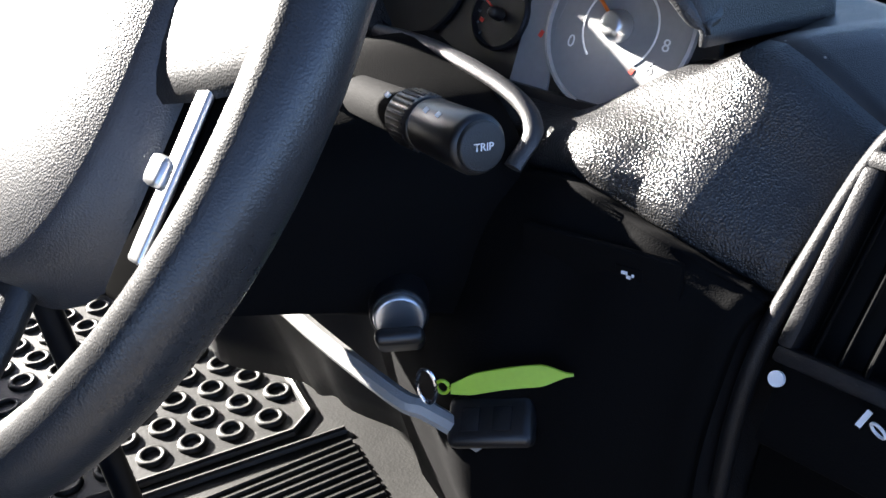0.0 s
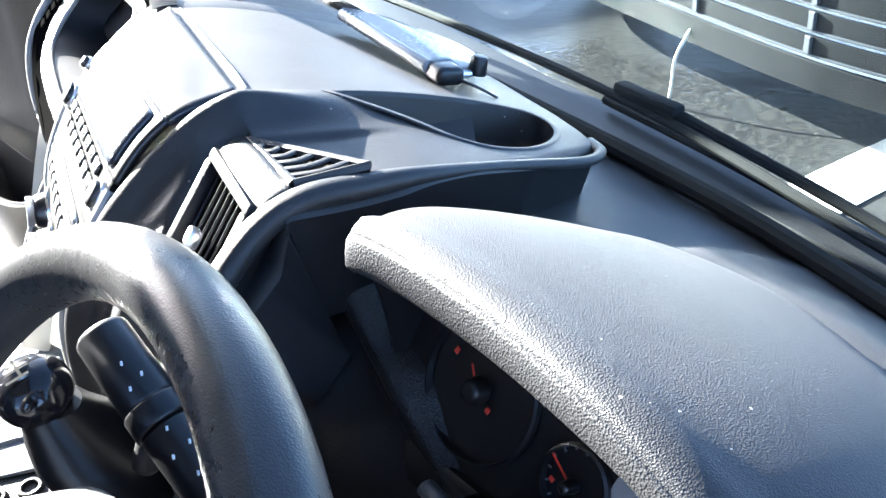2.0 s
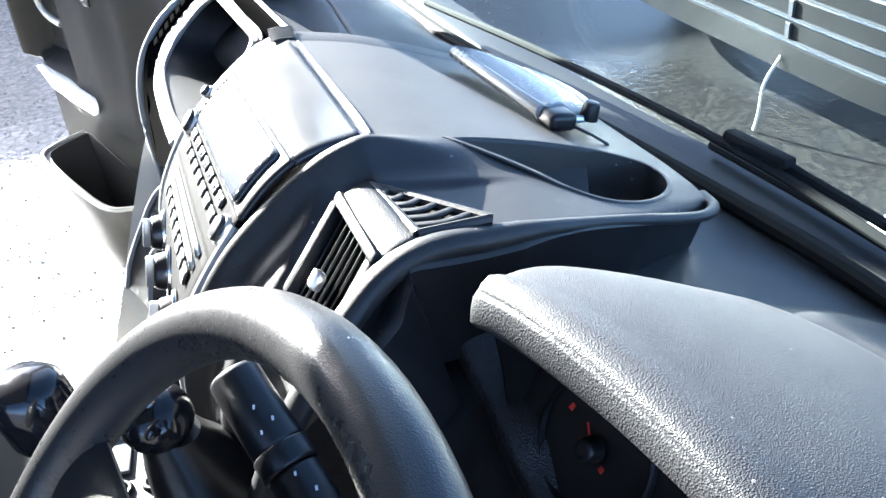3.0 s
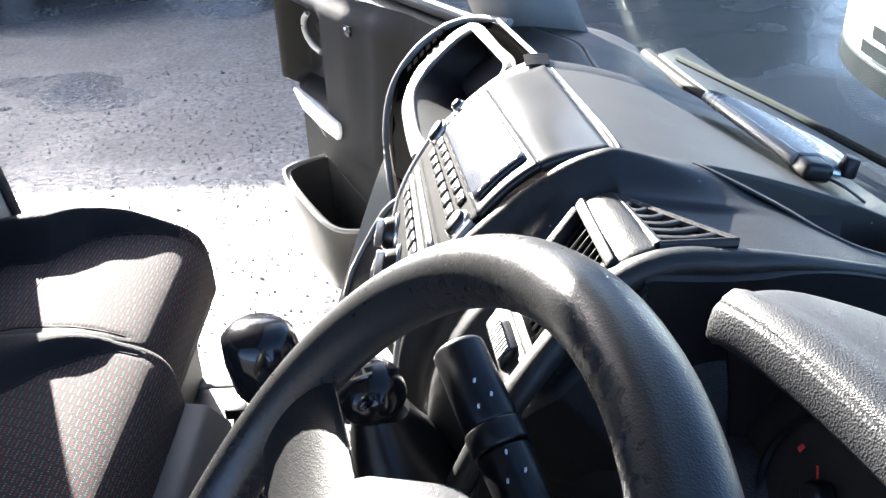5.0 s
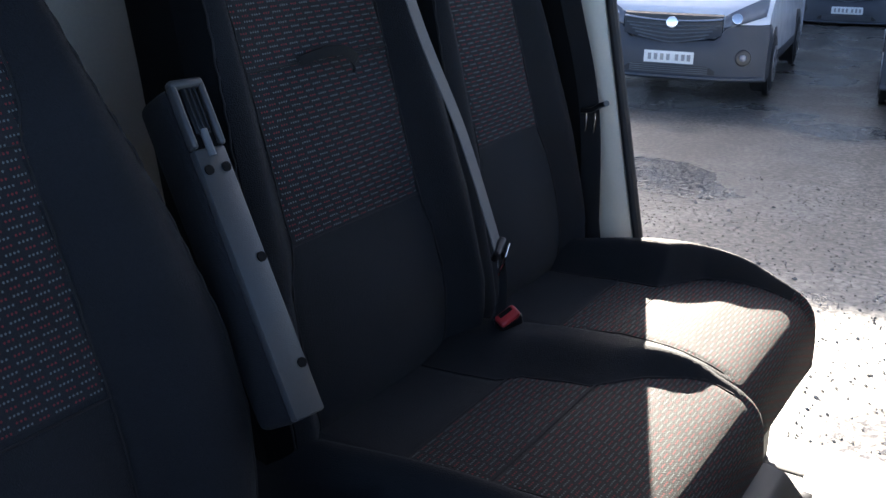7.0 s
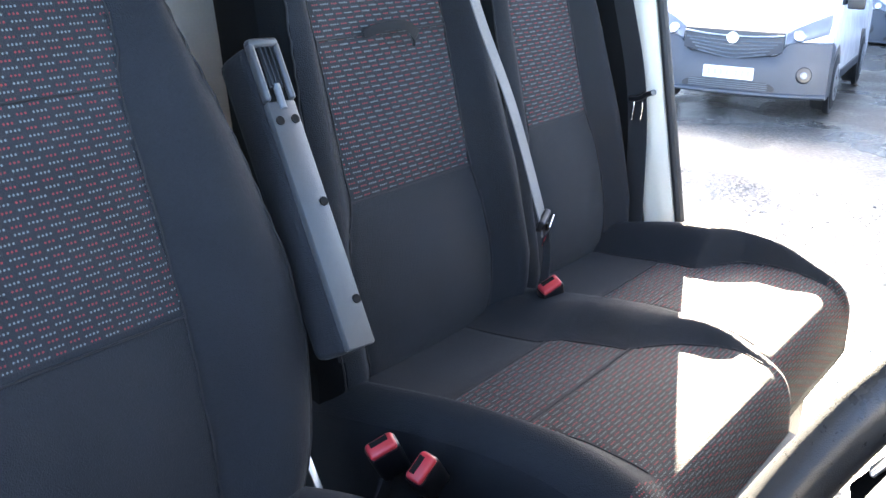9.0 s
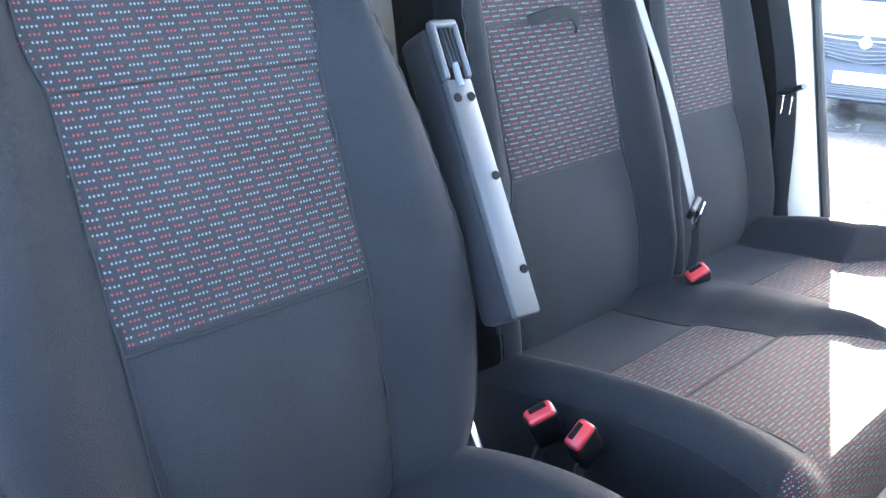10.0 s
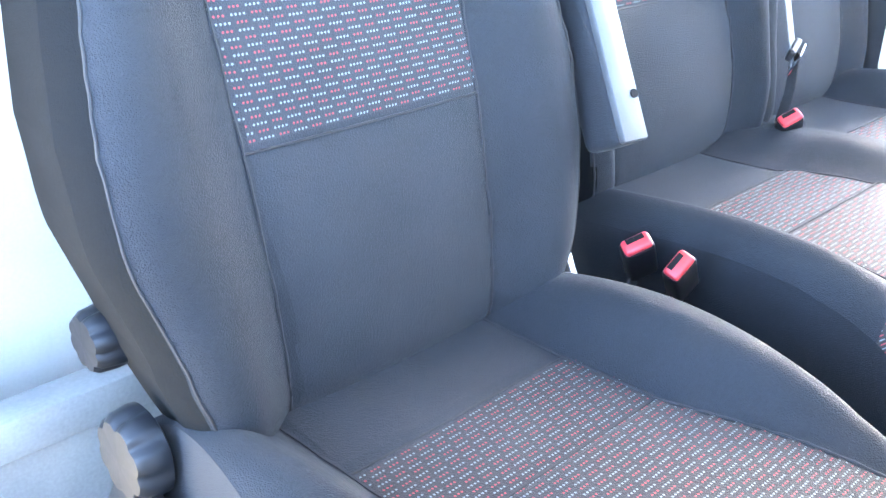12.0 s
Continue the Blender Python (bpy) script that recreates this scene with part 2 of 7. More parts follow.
def catmull(pts, n):
    """n points along a smooth line through pts."""
    p = [np.array(q, float) for q in pts]
    p = [2 * p[0] - p[1]] + p + [2 * p[-1] - p[-2]]
    out = []
    segs = len(p) - 3
    for i in range(n):
        t = i / (n - 1) * segs
        k = min(int(t), segs - 1)
        t -= k
        a, b, c, d = p[k:k + 4]
        out.append(0.5 * ((2 * b) + (c - a) * t + (2 * a - 5 * b + 4 * c - d) * t * t + (3 * b - a - 3 * c + d) * t ** 3))
    return out


def grid_bm(rows, close_u=False, close_v=False, caps=False):
    """A skin over rows of points."""
    bm = bmesh.new()
    vs = [[bm.verts.new(tuple(p)) for p in r] for r in rows]
    nu, nv = len(vs), len(vs[0])
    for i in range(nu if close_u else nu - 1):
        for j in range(nv if close_v else nv - 1):
            q = (vs[i][j], vs[(i + 1) % nu][j], vs[(i + 1) % nu][(j + 1) % nv], vs[i][(j + 1) % nv])
            try:
                bm.faces.new(q)
            except ValueError:
                pass
    if caps and close_v:
        bm.faces.new(vs[0][::-1])
        bm.faces.new(vs[-1])
    return bm


def tube_bm(pts, r, seg=12, n=0, closed=False, flat=1.0, up=(0, 0, 1)):
    line = catmull(pts, n) if n else [np.array(q, float) for q in pts]
    rows = []
    for i, p in enumerate(line):
        a = line[(i - 1) % len(line)] if closed or i else p
        b = line[(i + 1) % len(line)] if closed or i < len(line) - 1 else p
        d = Vector(b - a).normalized()
        s = d.cross(Vector(up))
        s = s.normalized() if s.length > 1e-4 else Vector((1, 0, 0))
        w = s.cross(d)
        rows.append([Vector(p) + r * (math.cos(t) * s + flat * math.sin(t) * w) for t in np.linspace(0, 2 * math.pi, seg, endpoint=False)])
    return grid_bm(rows, close_u=closed, close_v=True, caps=not closed)


def ribbon_bm(pts, width, thick, across, n=40):
    """A strap of that width and thickness along pts."""
    line = catmull(pts, n)
    rows = []
    for i, p in enumerate(line):
        a, b = line[max(i - 1, 0)], line[min(i + 1, n - 1)]
        d = Vector(b - a).normalized()
        w = (Vector(across) - d * d.dot(Vector(across))).normalized()
        k = d.cross(w)
        P = Vector(p)
        rows.append([P + w * width / 2 + k * thick / 2, P - w * width / 2 + k * thick / 2, P - w * width / 2 - k * thick / 2, P + w * width / 2 - k * thick / 2])
    return grid_bm(rows, close_v=True, caps=True)


def join_bm(*bms):
    out = bmesh.new()
    for b in bms:
        me = bpy.data.meshes.new("t")
        b.to_mesh(me)
        b.free()
        out.from_mesh(me)
        bpy.data.meshes.remove(me)
    return out


def slab(points_xy, z0, z1, bevel=0.0):
    """An upright prism on a plan outline."""
    bm = bmesh.new()
    lo = [bm.verts.new((x, y, z0)) for x, y in points_xy]
    hi = [bm.verts.new((x, y, z1)) for x, y in points_xy]
    bm.faces.new(lo[::-1])
    bm.faces.new(hi)
    k = len(lo)
    for i in range(k):
        bm.faces.new((lo[i], lo[(i + 1) % k], hi[(i + 1) % k], hi[i]))
    if bevel:
        bmesh.ops.bevel(bm, geom=bm.edges[:], offset=bevel, segments=2, profile=0.5, affect="EDGES")
    return bm


def prism_x(points_yz, x0, x1, bevel=0.0):
    """A prism along x on an outline in y and z."""
    bm = slab([(y, z) for y, z in points_yz], x0, x1, bevel)
    bm.transform(Matrix(((0, 0, 1, 0), (1, 0, 0, 0), (0, 1, 0, 0), (0, 0, 0, 1))))
    return bm


def step(a, b, x):
    t = min(1, max(0, (x - a) / (b - a)))
    return t * t * (3 - 2 * t)


# ---- ground and cab shell ----
GZ, GS = -0.25, 0.040


def ground_z(x):
    return GZ + GS * (x + 1.7)


def make_ground():
    m, n, l, b = mat_base("gravelly_tarmac", (0.07, 0.068, 0.07), 0.7, spec=0.7)
    v = coords(n, l)
    big = n.new("ShaderNodeTexNoise")
    big.inputs["Scale"].default_value = 0.7
    big.inputs["Detail"].default_value = 8
    l.new(v, big.inputs["Vector"])
    st = n.new("ShaderNodeTexVoronoi")
    st.inputs["Scale"].default_value = 38
    st.inputs["Randomness"].default_value = 1
    l.new(v, st.inputs["Vector"])
    fine = n.new("ShaderNodeTexNoise")
    fine.inputs["Scale"].default_value = 30
    fine.inputs["Detail"].default_value = 6
    l.new(v, fine.inputs["Vector"])
    ra = n.new("ShaderNodeValToRGB")
    ra.color_ramp.elements[0].position = 0.42
    ra.color_ramp.elements[0].color = (0.040, 0.037, 0.035, 1)
    ra.color_ramp.elements[1].position = 0.61
    ra.color_ramp.elements[1].color = (0.25, 0.23, 0.195, 1)
    l.new(fine.outputs["Fac"], ra.inputs["Fac"])
    mx = n.new("ShaderNodeMix")
    mx.data_type = "RGBA"
    mx.blend_type = "OVERLAY"
    mx.inputs["Factor"].default_value = 0.6
    l.new(ra.outputs["Color"], mx.inputs["A"])
    grey = n.new("ShaderNodeRGBToBW")
    l.new(st.outputs["Color"], grey.inputs[0])
    l.new(grey.outputs[0], mx.inputs["B"])
    bw = n.new("ShaderNodeMix")
    bw.data_type = "RGBA"
    bw.inputs["Factor"].default_value = 0.45
    l.new(mx.outputs["Result"], bw.inputs["A"])
    l.new(ra.outputs["Color"], bw.inputs["B"])
    patch = n.new("ShaderNodeMapRange")
    patch.inputs["From Min"].default_value = 0.35
    patch.inputs["From Max"].default_value = 0.65
    patch.inputs["To Min"].default_value = 0.45
    patch.inputs["To Max"].default_value = 1.15
    l.new(big.outputs["Fac"], patch.inputs["Value"])
    pm = n.new("ShaderNodeMix")
    pm.data_type = "RGBA"
    pm.blend_type = "MULTIPLY"
    pm.inputs["Factor"].default_value = 1
    l.new(bw.outputs["Result"], pm.inputs["A"])
    l.new(patch.outputs[0], pm.inputs["B"])
    # shade in front of the cab, painted into the ground colour
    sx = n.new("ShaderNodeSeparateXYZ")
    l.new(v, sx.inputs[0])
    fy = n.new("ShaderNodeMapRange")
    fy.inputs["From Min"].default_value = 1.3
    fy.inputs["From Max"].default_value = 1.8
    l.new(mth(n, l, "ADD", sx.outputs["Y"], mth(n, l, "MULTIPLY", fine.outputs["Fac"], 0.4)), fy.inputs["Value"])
    front_shade = n.new("ShaderNodeMix")
    front_shade.data_type = "RGBA"
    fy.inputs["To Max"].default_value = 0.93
    l.new(fy.outputs[0], front_shade.inputs["Factor"])
    l.new(pm.outputs["Result"], front_shade.inputs["A"])
    front_shade.inputs["B"].default_value = (0.0115, 0.012, 0.013, 1)
    l.new(front_shade.outputs["Result"], b.inputs["Base Color"])
    wet = n.new("ShaderNodeMapRange")
    wet.inputs["From Min"].default_value = 0.45
    wet.inputs["From Max"].default_value = 0.62
    wet.inputs["To Min"].default_value = 0.46
    wet.inputs["To Max"].default_value = 0.14
    l.new(big.outputs["Fac"], wet.inputs["Value"])
    l.new(wet.outputs[0], b.inputs["Roughness"])
    bp = n.new("ShaderNodeBump")
    bp.inputs["Strength"].default_value = 0.35
    bp.inputs["Distance"].default_value = 0.012
    l.new(fine.outputs["Fac"], bp.inputs["Height"])
    l.new(bp.outputs["Normal"], b.inputs["Normal"])
    bm = bmesh.new()
    vs = [bm.verts.new((x, y, ground_z(max(-14, min(4, x))) + (0.0 if abs(x) < 30 else 0.0))) for x, y in ((-14, -300), (4, -300), (4, 300), (-14, 300))]
    out = [bm.verts.new((x, y, ground_z(-14 if x < 0 else 4))) for x, y in ((-300, -300), (300, -300), (300, 300), (-300, 300))]
    bm.faces.new(vs)
    bm.faces.new((out[0], vs[0], vs[3], out[3]))
    bm.faces.new((vs[1], out[1], out[2], vs[2]))
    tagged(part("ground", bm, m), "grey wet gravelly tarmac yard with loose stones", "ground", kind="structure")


make_ground()


def pebbles():
    """Loose stones on the lit strip of the yard by the passenger side."""
    rng = random.Random(4)
    bm = bmesh.new()
    for i in range(7000):
        x = rng.uniform(-7.5, -1.9)
        y = rng.uniform(-3.2, 2.2)
        s = rng.uniform(0.004, 0.011) * (1 if rng.random() < 0.95 else 1.8)
        c = Vector((x, y, ground_z(x) + s * 0.25))
        pts = []
        for d in ((1, 0, 0), (-1, 0, 0), (0, 1, 0), (0, -1, 0), (0, 0, 0.7), (0, 0, -0.7)):
            pts.append(bm.verts.new(c + Vector(d) * s * rng.uniform(0.6, 1.1)))
        for a, b, k in ((0, 2, 4), (2, 1, 4), (1, 3, 4), (3, 0, 4), (2, 0, 5), (1, 2, 5), (3, 1, 5), (0, 3, 5)):
            bm.faces.new((pts[a], pts[b], pts[k]))
    mm, n, l, b = mat_base("stones", (0.2, 0.19, 0.17), 0.8)
    g = n.new("ShaderNodeNewGeometry")
    ra = n.new("ShaderNodeValToRGB")
    ra.color_ramp.elements[0].color = (0.12, 0.115, 0.11, 1)
    ra.color_ramp.elements[1].color = (0.36, 0.34, 0.30, 1)
    l.new(g.outputs["Random Per Island"], ra.inputs["Fac"])
    l.new(ra.outputs["Color"], b.inputs["Base Color"])
    tagged(part("loose_stones", bm, mm), "small pale loose stones scattered on the yard", "stones", kind="stuff")


pebbles()

FLOOR = 0.53


def seal_y(x):
    """Foot of the windscreen across the cab."""
    return float(np.interp(x, (-1.80, -1.50, -1.163, -0.891, -0.684, -0.40, -0.05), (0.632, 0.675, 0.748, 0.818, 0.860, 0.895, 0.91)))


def shell():
    """The cab's own body: floor, bulkhead, roof, pillars, sills and glass."""
    tagged(part("floor", slab([(-1.80, -1.0), (0.02, -1.0), (0.02, 0.95), (-1.80, 0.95)], FLOOR - 0.06, FLOOR), MAT),
           "dusty black rubber-covered cab floor", "floor", kind="structure")
    tagged(part("wall_bulkhead", box_bm((1.96, 0.04, 1.55), 0.0, 2, pose(-0.89, -1.0, 1.20)), plastic("dull_cream_paint", (0.52, 0.50, 0.45), 0.4, 0, 0, 0.12)),
           "cream painted steel bulkhead behind the seats", "bulkhead", kind="structure")
    tagged(part("ceiling", slab([(-1.72, -1.0), (-0.06, -1.0), (-0.06, 0.22), (-1.72, 0.22)], 1.98, 2.02), LINING),
           "pale cab roof lining", "ceiling", kind="structure")
    # passenger side pillar with rubber seal
    p = thing("pillar_passenger", (-1.83, -0.55, FLOOR))
    body = slab([(-1.822, -0.68), (-1.822, -0.548), (-1.828, -0.518), (-1.86, -0.522), (-1.92, -0.565), (-1.92, -0.90), (-1.86, -0.90)], 0.30, 1.98, 0.006)
    for q in body.verts:
        q.co.y -= 0.190 * (q.co.z - 0.893)
    under(part("pillar_panel", body, CREAM, None, smooth=True), p)
    seal = tube_bm([(-1.836, -0.440, 0.52), (-1.836, -0.509, 0.893), (-1.836, -0.595, 1.347), (-1.834, -0.700, 1.9)], 0.010, 10, 30)
    inner = slab([(-1.812, -0.90), (-1.812, -0.592), (-1.821, -0.582), (-1.821, -0.90)], 0.53, 1.97, 0.002)
    for q in inner.verts:
        q.co.y -= 0.15 * (q.co.z - 0.893)
    under(part("pillar_trim", inner, DARK, None, "black inner pillar trim", smooth=True), p)
    under(part("door_seal", seal, RUBBER, None, "black rubber door seal", smooth=True), p)
    tagged(p, "pale painted door pillar with black rubber seal", "pillar", kind="structure")
    # driver side pillar, seen past the driver's seat
    p = thing("pillar_driver", (0.0, -0.9, FLOOR))
    body = slab([(0.10, -0.82), (0.12, -0.96), (-0.02, -0.975), (-0.02, -0.90)], 0.30, 1.98, 0.008)
    under(part("pillar_panel", body, plastic("dull_white_paint", (0.48, 0.48, 0.47), 0.4, 0, 0, 0.12), None, smooth=True), p)
    tagged(p, "white painted door pillar beside the driver's seat", "pillar", kind="structure")
    rail = box_bm((0.42, 0.05, 0.053), 0.004, 2, pose(-0.18, -0.815, 0.705, 0, 0, 0))
    tagged(part("wall_under_rail", box_bm((0.60, 0.02, 0.17), 0.004, 2, pose(-0.27, -0.835, 0.595)), STEEL, smooth=True), "grubby painted panel under the rail", "panel", kind="structure")
    tagged(part("seat_cross_rail", rail, STEEL, smooth=True), "scuffed grey steel rail behind the driver's seat", "rail", kind="structure")
    # windscreen pillars and header
    for name, x, dx in (("pillar_screen_passenger", -1.80, 0.16), ("pillar_screen_driver", 0.02, -0.14)):
        if x < -1:
            foot, head = ((-1.805, 0.40, 1.20), (-1.775, 0.56, 1.19)), ((-1.655, 0.13, 1.99), (-1.640, 0.24, 1.99))
            bm = grid_bm([[Vector(a).lerp(Vector(b), t) + (Vector(c).lerp(Vector(d), t) - Vector(a).lerp(Vector(b), t)) * w + Vector((0.02 * math.sin(math.pi * t), 0, 0)) for t in np.linspace(0, 1, 8)] for w in np.linspace(0, 1, 12) for a, b, c, d in ((foot[0], foot[1], head[0], head[1]),)])
            ob = part(name, bm, LINING, smooth=True)
            so = ob.modifiers.new("thickness", "SOLIDIFY")
            so.thickness = 0.03
            tagged(ob, "pale grey trimmed windscreen pillar", "pillar", kind="structure")
            continue
        bm = tube_bm([(x - dx * 0.15, 0.66 if x < -1 else 0.92, 1.12), (x, 0.59 if x < -1 else 0.76, 1.28), (x + dx * 0.5, 0.38, 1.70), (x + dx, 0.20, 1.99)], 0.036, 12, 24)
        tagged(part(name, bm, BLACK, smooth=True), "black windscreen pillar", "pillar", kind="structure")
    tagged(part("trim_header", rod_bm((-1.70, 0.22, 2.0), (-0.08, 0.22, 2.0), 0.04), BLACK, smooth=True), "black trim above the windscreen", "trim", kind="structure")
    tagged(part("trim_sill_passenger", box_bm((0.13, 1.20, 0.16), 0.012, 2, pose(-1.81, 0.02, FLOOR - 0.075)), STEEL, smooth=True),
           "pale painted door sill", "sill", kind="structure")
    tagged(part("trim_sill_driver", box_bm((0.09, 1.45, 0.22), 0.012, 2, pose(0.07, 0.22, FLOOR - 0.09)), BLACK, smooth=True), "black door sill step", "sill", kind="structure")
    jamb = ribbon_bm([(-1.795, 0.25, 1.03), (-1.797, 0.205, 0.93), (-1.80, 0.155, 0.80), (-1.80, 0.105, 0.66), (-1.80, 0.06, 0.54)], 0.05, 0.022, (0.25, 0.9, -0.35), 30)
    tagged(part("trim_door_jamb", jamb, CREAM, smooth=True), "pale painted door jamb below the dashboard", "jamb", kind="structure")
    tagged(part("wall_firewall", slab([(-1.80, 0.56), (-0.90, 0.73), (0.03, 0.82), (0.03, 0.86), (-0.90, 0.77), (-1.80, 0.60)], 0.30, 1.13), BLACK), "black bulkhead under the dashboard", "firewall", kind="structure")
    # unseen door slab, added to block sky light from the front right
    tagged(part("wall_unseen_door", box_bm((1.05, 0.06, 0.95), 0.01, 2, pose(0.53, 0.33, 0.70, 0, 0, -20)), BLACK), "unseen open driver's door, added to block light", "door", kind="structure")
    # windscreen
    rows = []
    for i in range(13):
        v = i / 12
        row = []
        for j in range(25):
            u = j / 24
            x = -1.80 + 1.83 * u
            top = 0.18 + 0.08 * (1 - (2 * u - 1) ** 2)
            xx = (x + 0.885) * (1 - 0.1 * v) - 0.885
            row.append((xx, (seal_y(x) + 0.012) * (1 - v) + top * v + 0.03 * math.sin(math.pi * v), 1.165 + 0.815 * v))
        rows.append(row)
    ws = part("windscreen", grid_bm(rows), GLASS, smooth=True)
    so = ws.modifiers.new("thickness", "SOLIDIFY")
    so.thickness = 0.004
    ws.visible_shadow = False
    tagged(ws, "clear raked windscreen glass", "windscreen", kind="structure")
    # scuttle outside the glass: black tray and bonnet
    bm = grid_bm([[(x, seal_y(x) + dy, 1.150 + dz) for x in np.linspace(-1.80, 0.03, 30)] for dy, dz in ((0.018, -0.004), (0.030, -0.016), (0.052, -0.018), (0.060, -0.004), (0.085, 0.003), (0.102, 0.005), (0.112, -0.006), (0.130, -0.03), (0.16, -0.09))])
    sc = part("trim_scuttle", bm, BLACK, smooth=True)
    so = sc.modifiers.new("thickness", "SOLIDIFY")
    so.thickness = 0.02
    tagged(sc, "black plastic scuttle panel below the windscreen", "scuttle", kind="structure")

    seal = [(x, seal_y(x), z) for x, z in ((-1.70, 1.176), (-1.50, 1.178), (-1.163, 1.180), (-0.891, 1.178), (-0.684, 1.176), (-0.40, 1.166), (-0.05, 1.15))]
    tagged(part("trim_screen_seal", tube_bm(seal, 0.011, 10, 60), DARK, smooth=True), "black rubber seal along the windscreen's foot", "seal", kind="structure")


shell()


# ---- dashboard ----
# stations along x: outline points from the glass over the top and down the front
STATIONS = (
    (-0.205, (0.905, 1.135), (0.78, 1.195), (0.645, 1.205), (0.566, 1.150), (0.540, 1.10), (0.520, 0.98), (0.56, 0.80)),
    (-0.285, (0.905, 1.145), (0.78, 1.222), (0.622, 1.244), (0.531, 1.173), (0.500, 1.11), (0.46, 0.98), (0.51, 0.80)),
    (-0.325, (0.900, 1.15), (0.78, 1.222), (0.612, 1.222), (0.514, 1.184), (0.475, 1.11), (0.43, 0.98), (0.48, 0.80)),
    (-0.40, (0.892, 1.153), (0.78, 1.222), (0.59, 1.182), (0.502, 1.172), (0.47, 1.11), (0.44, 0.98), (0.48, 0.80)),
    (-0.55, (0.880, 1.16), (0.76, 1.235), (0.62, 1.195), (0.49, 1.175), (0.465, 1.11), (0.45, 0.98), (0.48, 0.80)),
    (-0.645, (0.868, 1.165), (0.74, 1.235), (0.60, 1.240), (0.475, 1.225), (0.42, 1.15), (0.40, 1.0), (0.44, 0.80)),
    (-0.72, (0.856, 1.165), (0.730, 1.205), (0.560, 1.255), (0.465, 1.255), (0.380, 1.205), (0.365, 1.015), (0.435, 0.765)),
    (-0.84, (0.832, 1.165), (0.720, 1.205), (0.530, 1.262), (0.465, 1.270), (0.390, 1.205), (0.340, 1.10), (0.355, 0.765)),
    (-1.00, (0.795, 1.168), (0.700, 1.207), (0.520, 1.262), (0.455, 1.270), (0.365, 1.215), (0.310, 1.125), (0.355, 0.765)),
    (-1.20, (0.745, 1.170), (0.660, 1.200), (0.510, 1.245), (0.440, 1.265), (0.335, 1.200), (0.297, 1.095), (0.355, 0.765)),
    (-1.30, (0.722, 1.172), (0.64, 1.222), (0.52, 1.245), (0.43, 1.24), (0.38, 1.15), (0.34, 1.02), (0.36, 0.80)),
    (-1.55, (0.672, 1.170), (0.60, 1.212), (0.52, 1.235), (0.43, 1.235), (0.38, 1.13), (0.34, 1.0), (0.36, 0.80)),
    (-1.78, (0.645, 1.168), (0.58, 1.200), (0.46, 1.222), (0.325, 1.212), (0.232, 1.13), (0.215, 1.0), (0.235, 0.80)),
)


def dash_rows(nx=110, np_=64):
    xs = [s[0] for s in STATIONS]
    prof = []
    for s in STATIONS:
        q = list(s[1:])
        (ey, ez) = q[3]
        (by, bz) = q[2]
        q[3:4] = [(ey + 0.45 * (by - ey), ez + 0.45 * (bz - ez)), (ey + 0.008, ez + 0.003), (ey, ez - 0.010), (ey - 0.003, ez - 0.028)]
        prof.append(np.array(catmull(q, np_)))
    rows = []
    for x in np.linspace(xs[0], xs[-1], nx):
        k = max(i for i in range(len(xs)) if xs[i] >= x - 1e-9)
        k = min(k, len(xs) - 2)
        t = (xs[k] - x) / (xs[k] - xs[k + 1])
        t = t * t * (3 - 2 * t)
        p = prof[k] * (1 - t) + prof[k + 1] * t
        rows.append([(x, y, z) for y, z in p])
    return rows


dash = thing("dashboard", (-0.9, 0.6, 0.8))
tagged(dash, "black grained plastic van dashboard with vents, screen and shelves", "dashboard")
DASH_ROWS = dash_rows()
# rows below the edge take darker plastics, which paint the shade there
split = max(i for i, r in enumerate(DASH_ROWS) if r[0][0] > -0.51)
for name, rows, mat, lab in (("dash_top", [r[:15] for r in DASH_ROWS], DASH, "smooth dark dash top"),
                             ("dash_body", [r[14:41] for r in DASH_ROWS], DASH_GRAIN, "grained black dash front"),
                             ("lower_fascia", [r[40:] for r in DASH_ROWS[:split + 1]], SHROUD, "lower fascia, its shade put into the matt black"),
                             ("lower_fascia", [r[40:] for r in DASH_ROWS[split:]], DASH_LOW, "lower dash front, its shade put into the black")):
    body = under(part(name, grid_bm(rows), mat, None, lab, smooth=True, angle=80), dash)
    so = body.modifiers.new("thickness", "SOLIDIFY")
    so.thickness = 0.012
    so.offset = -1


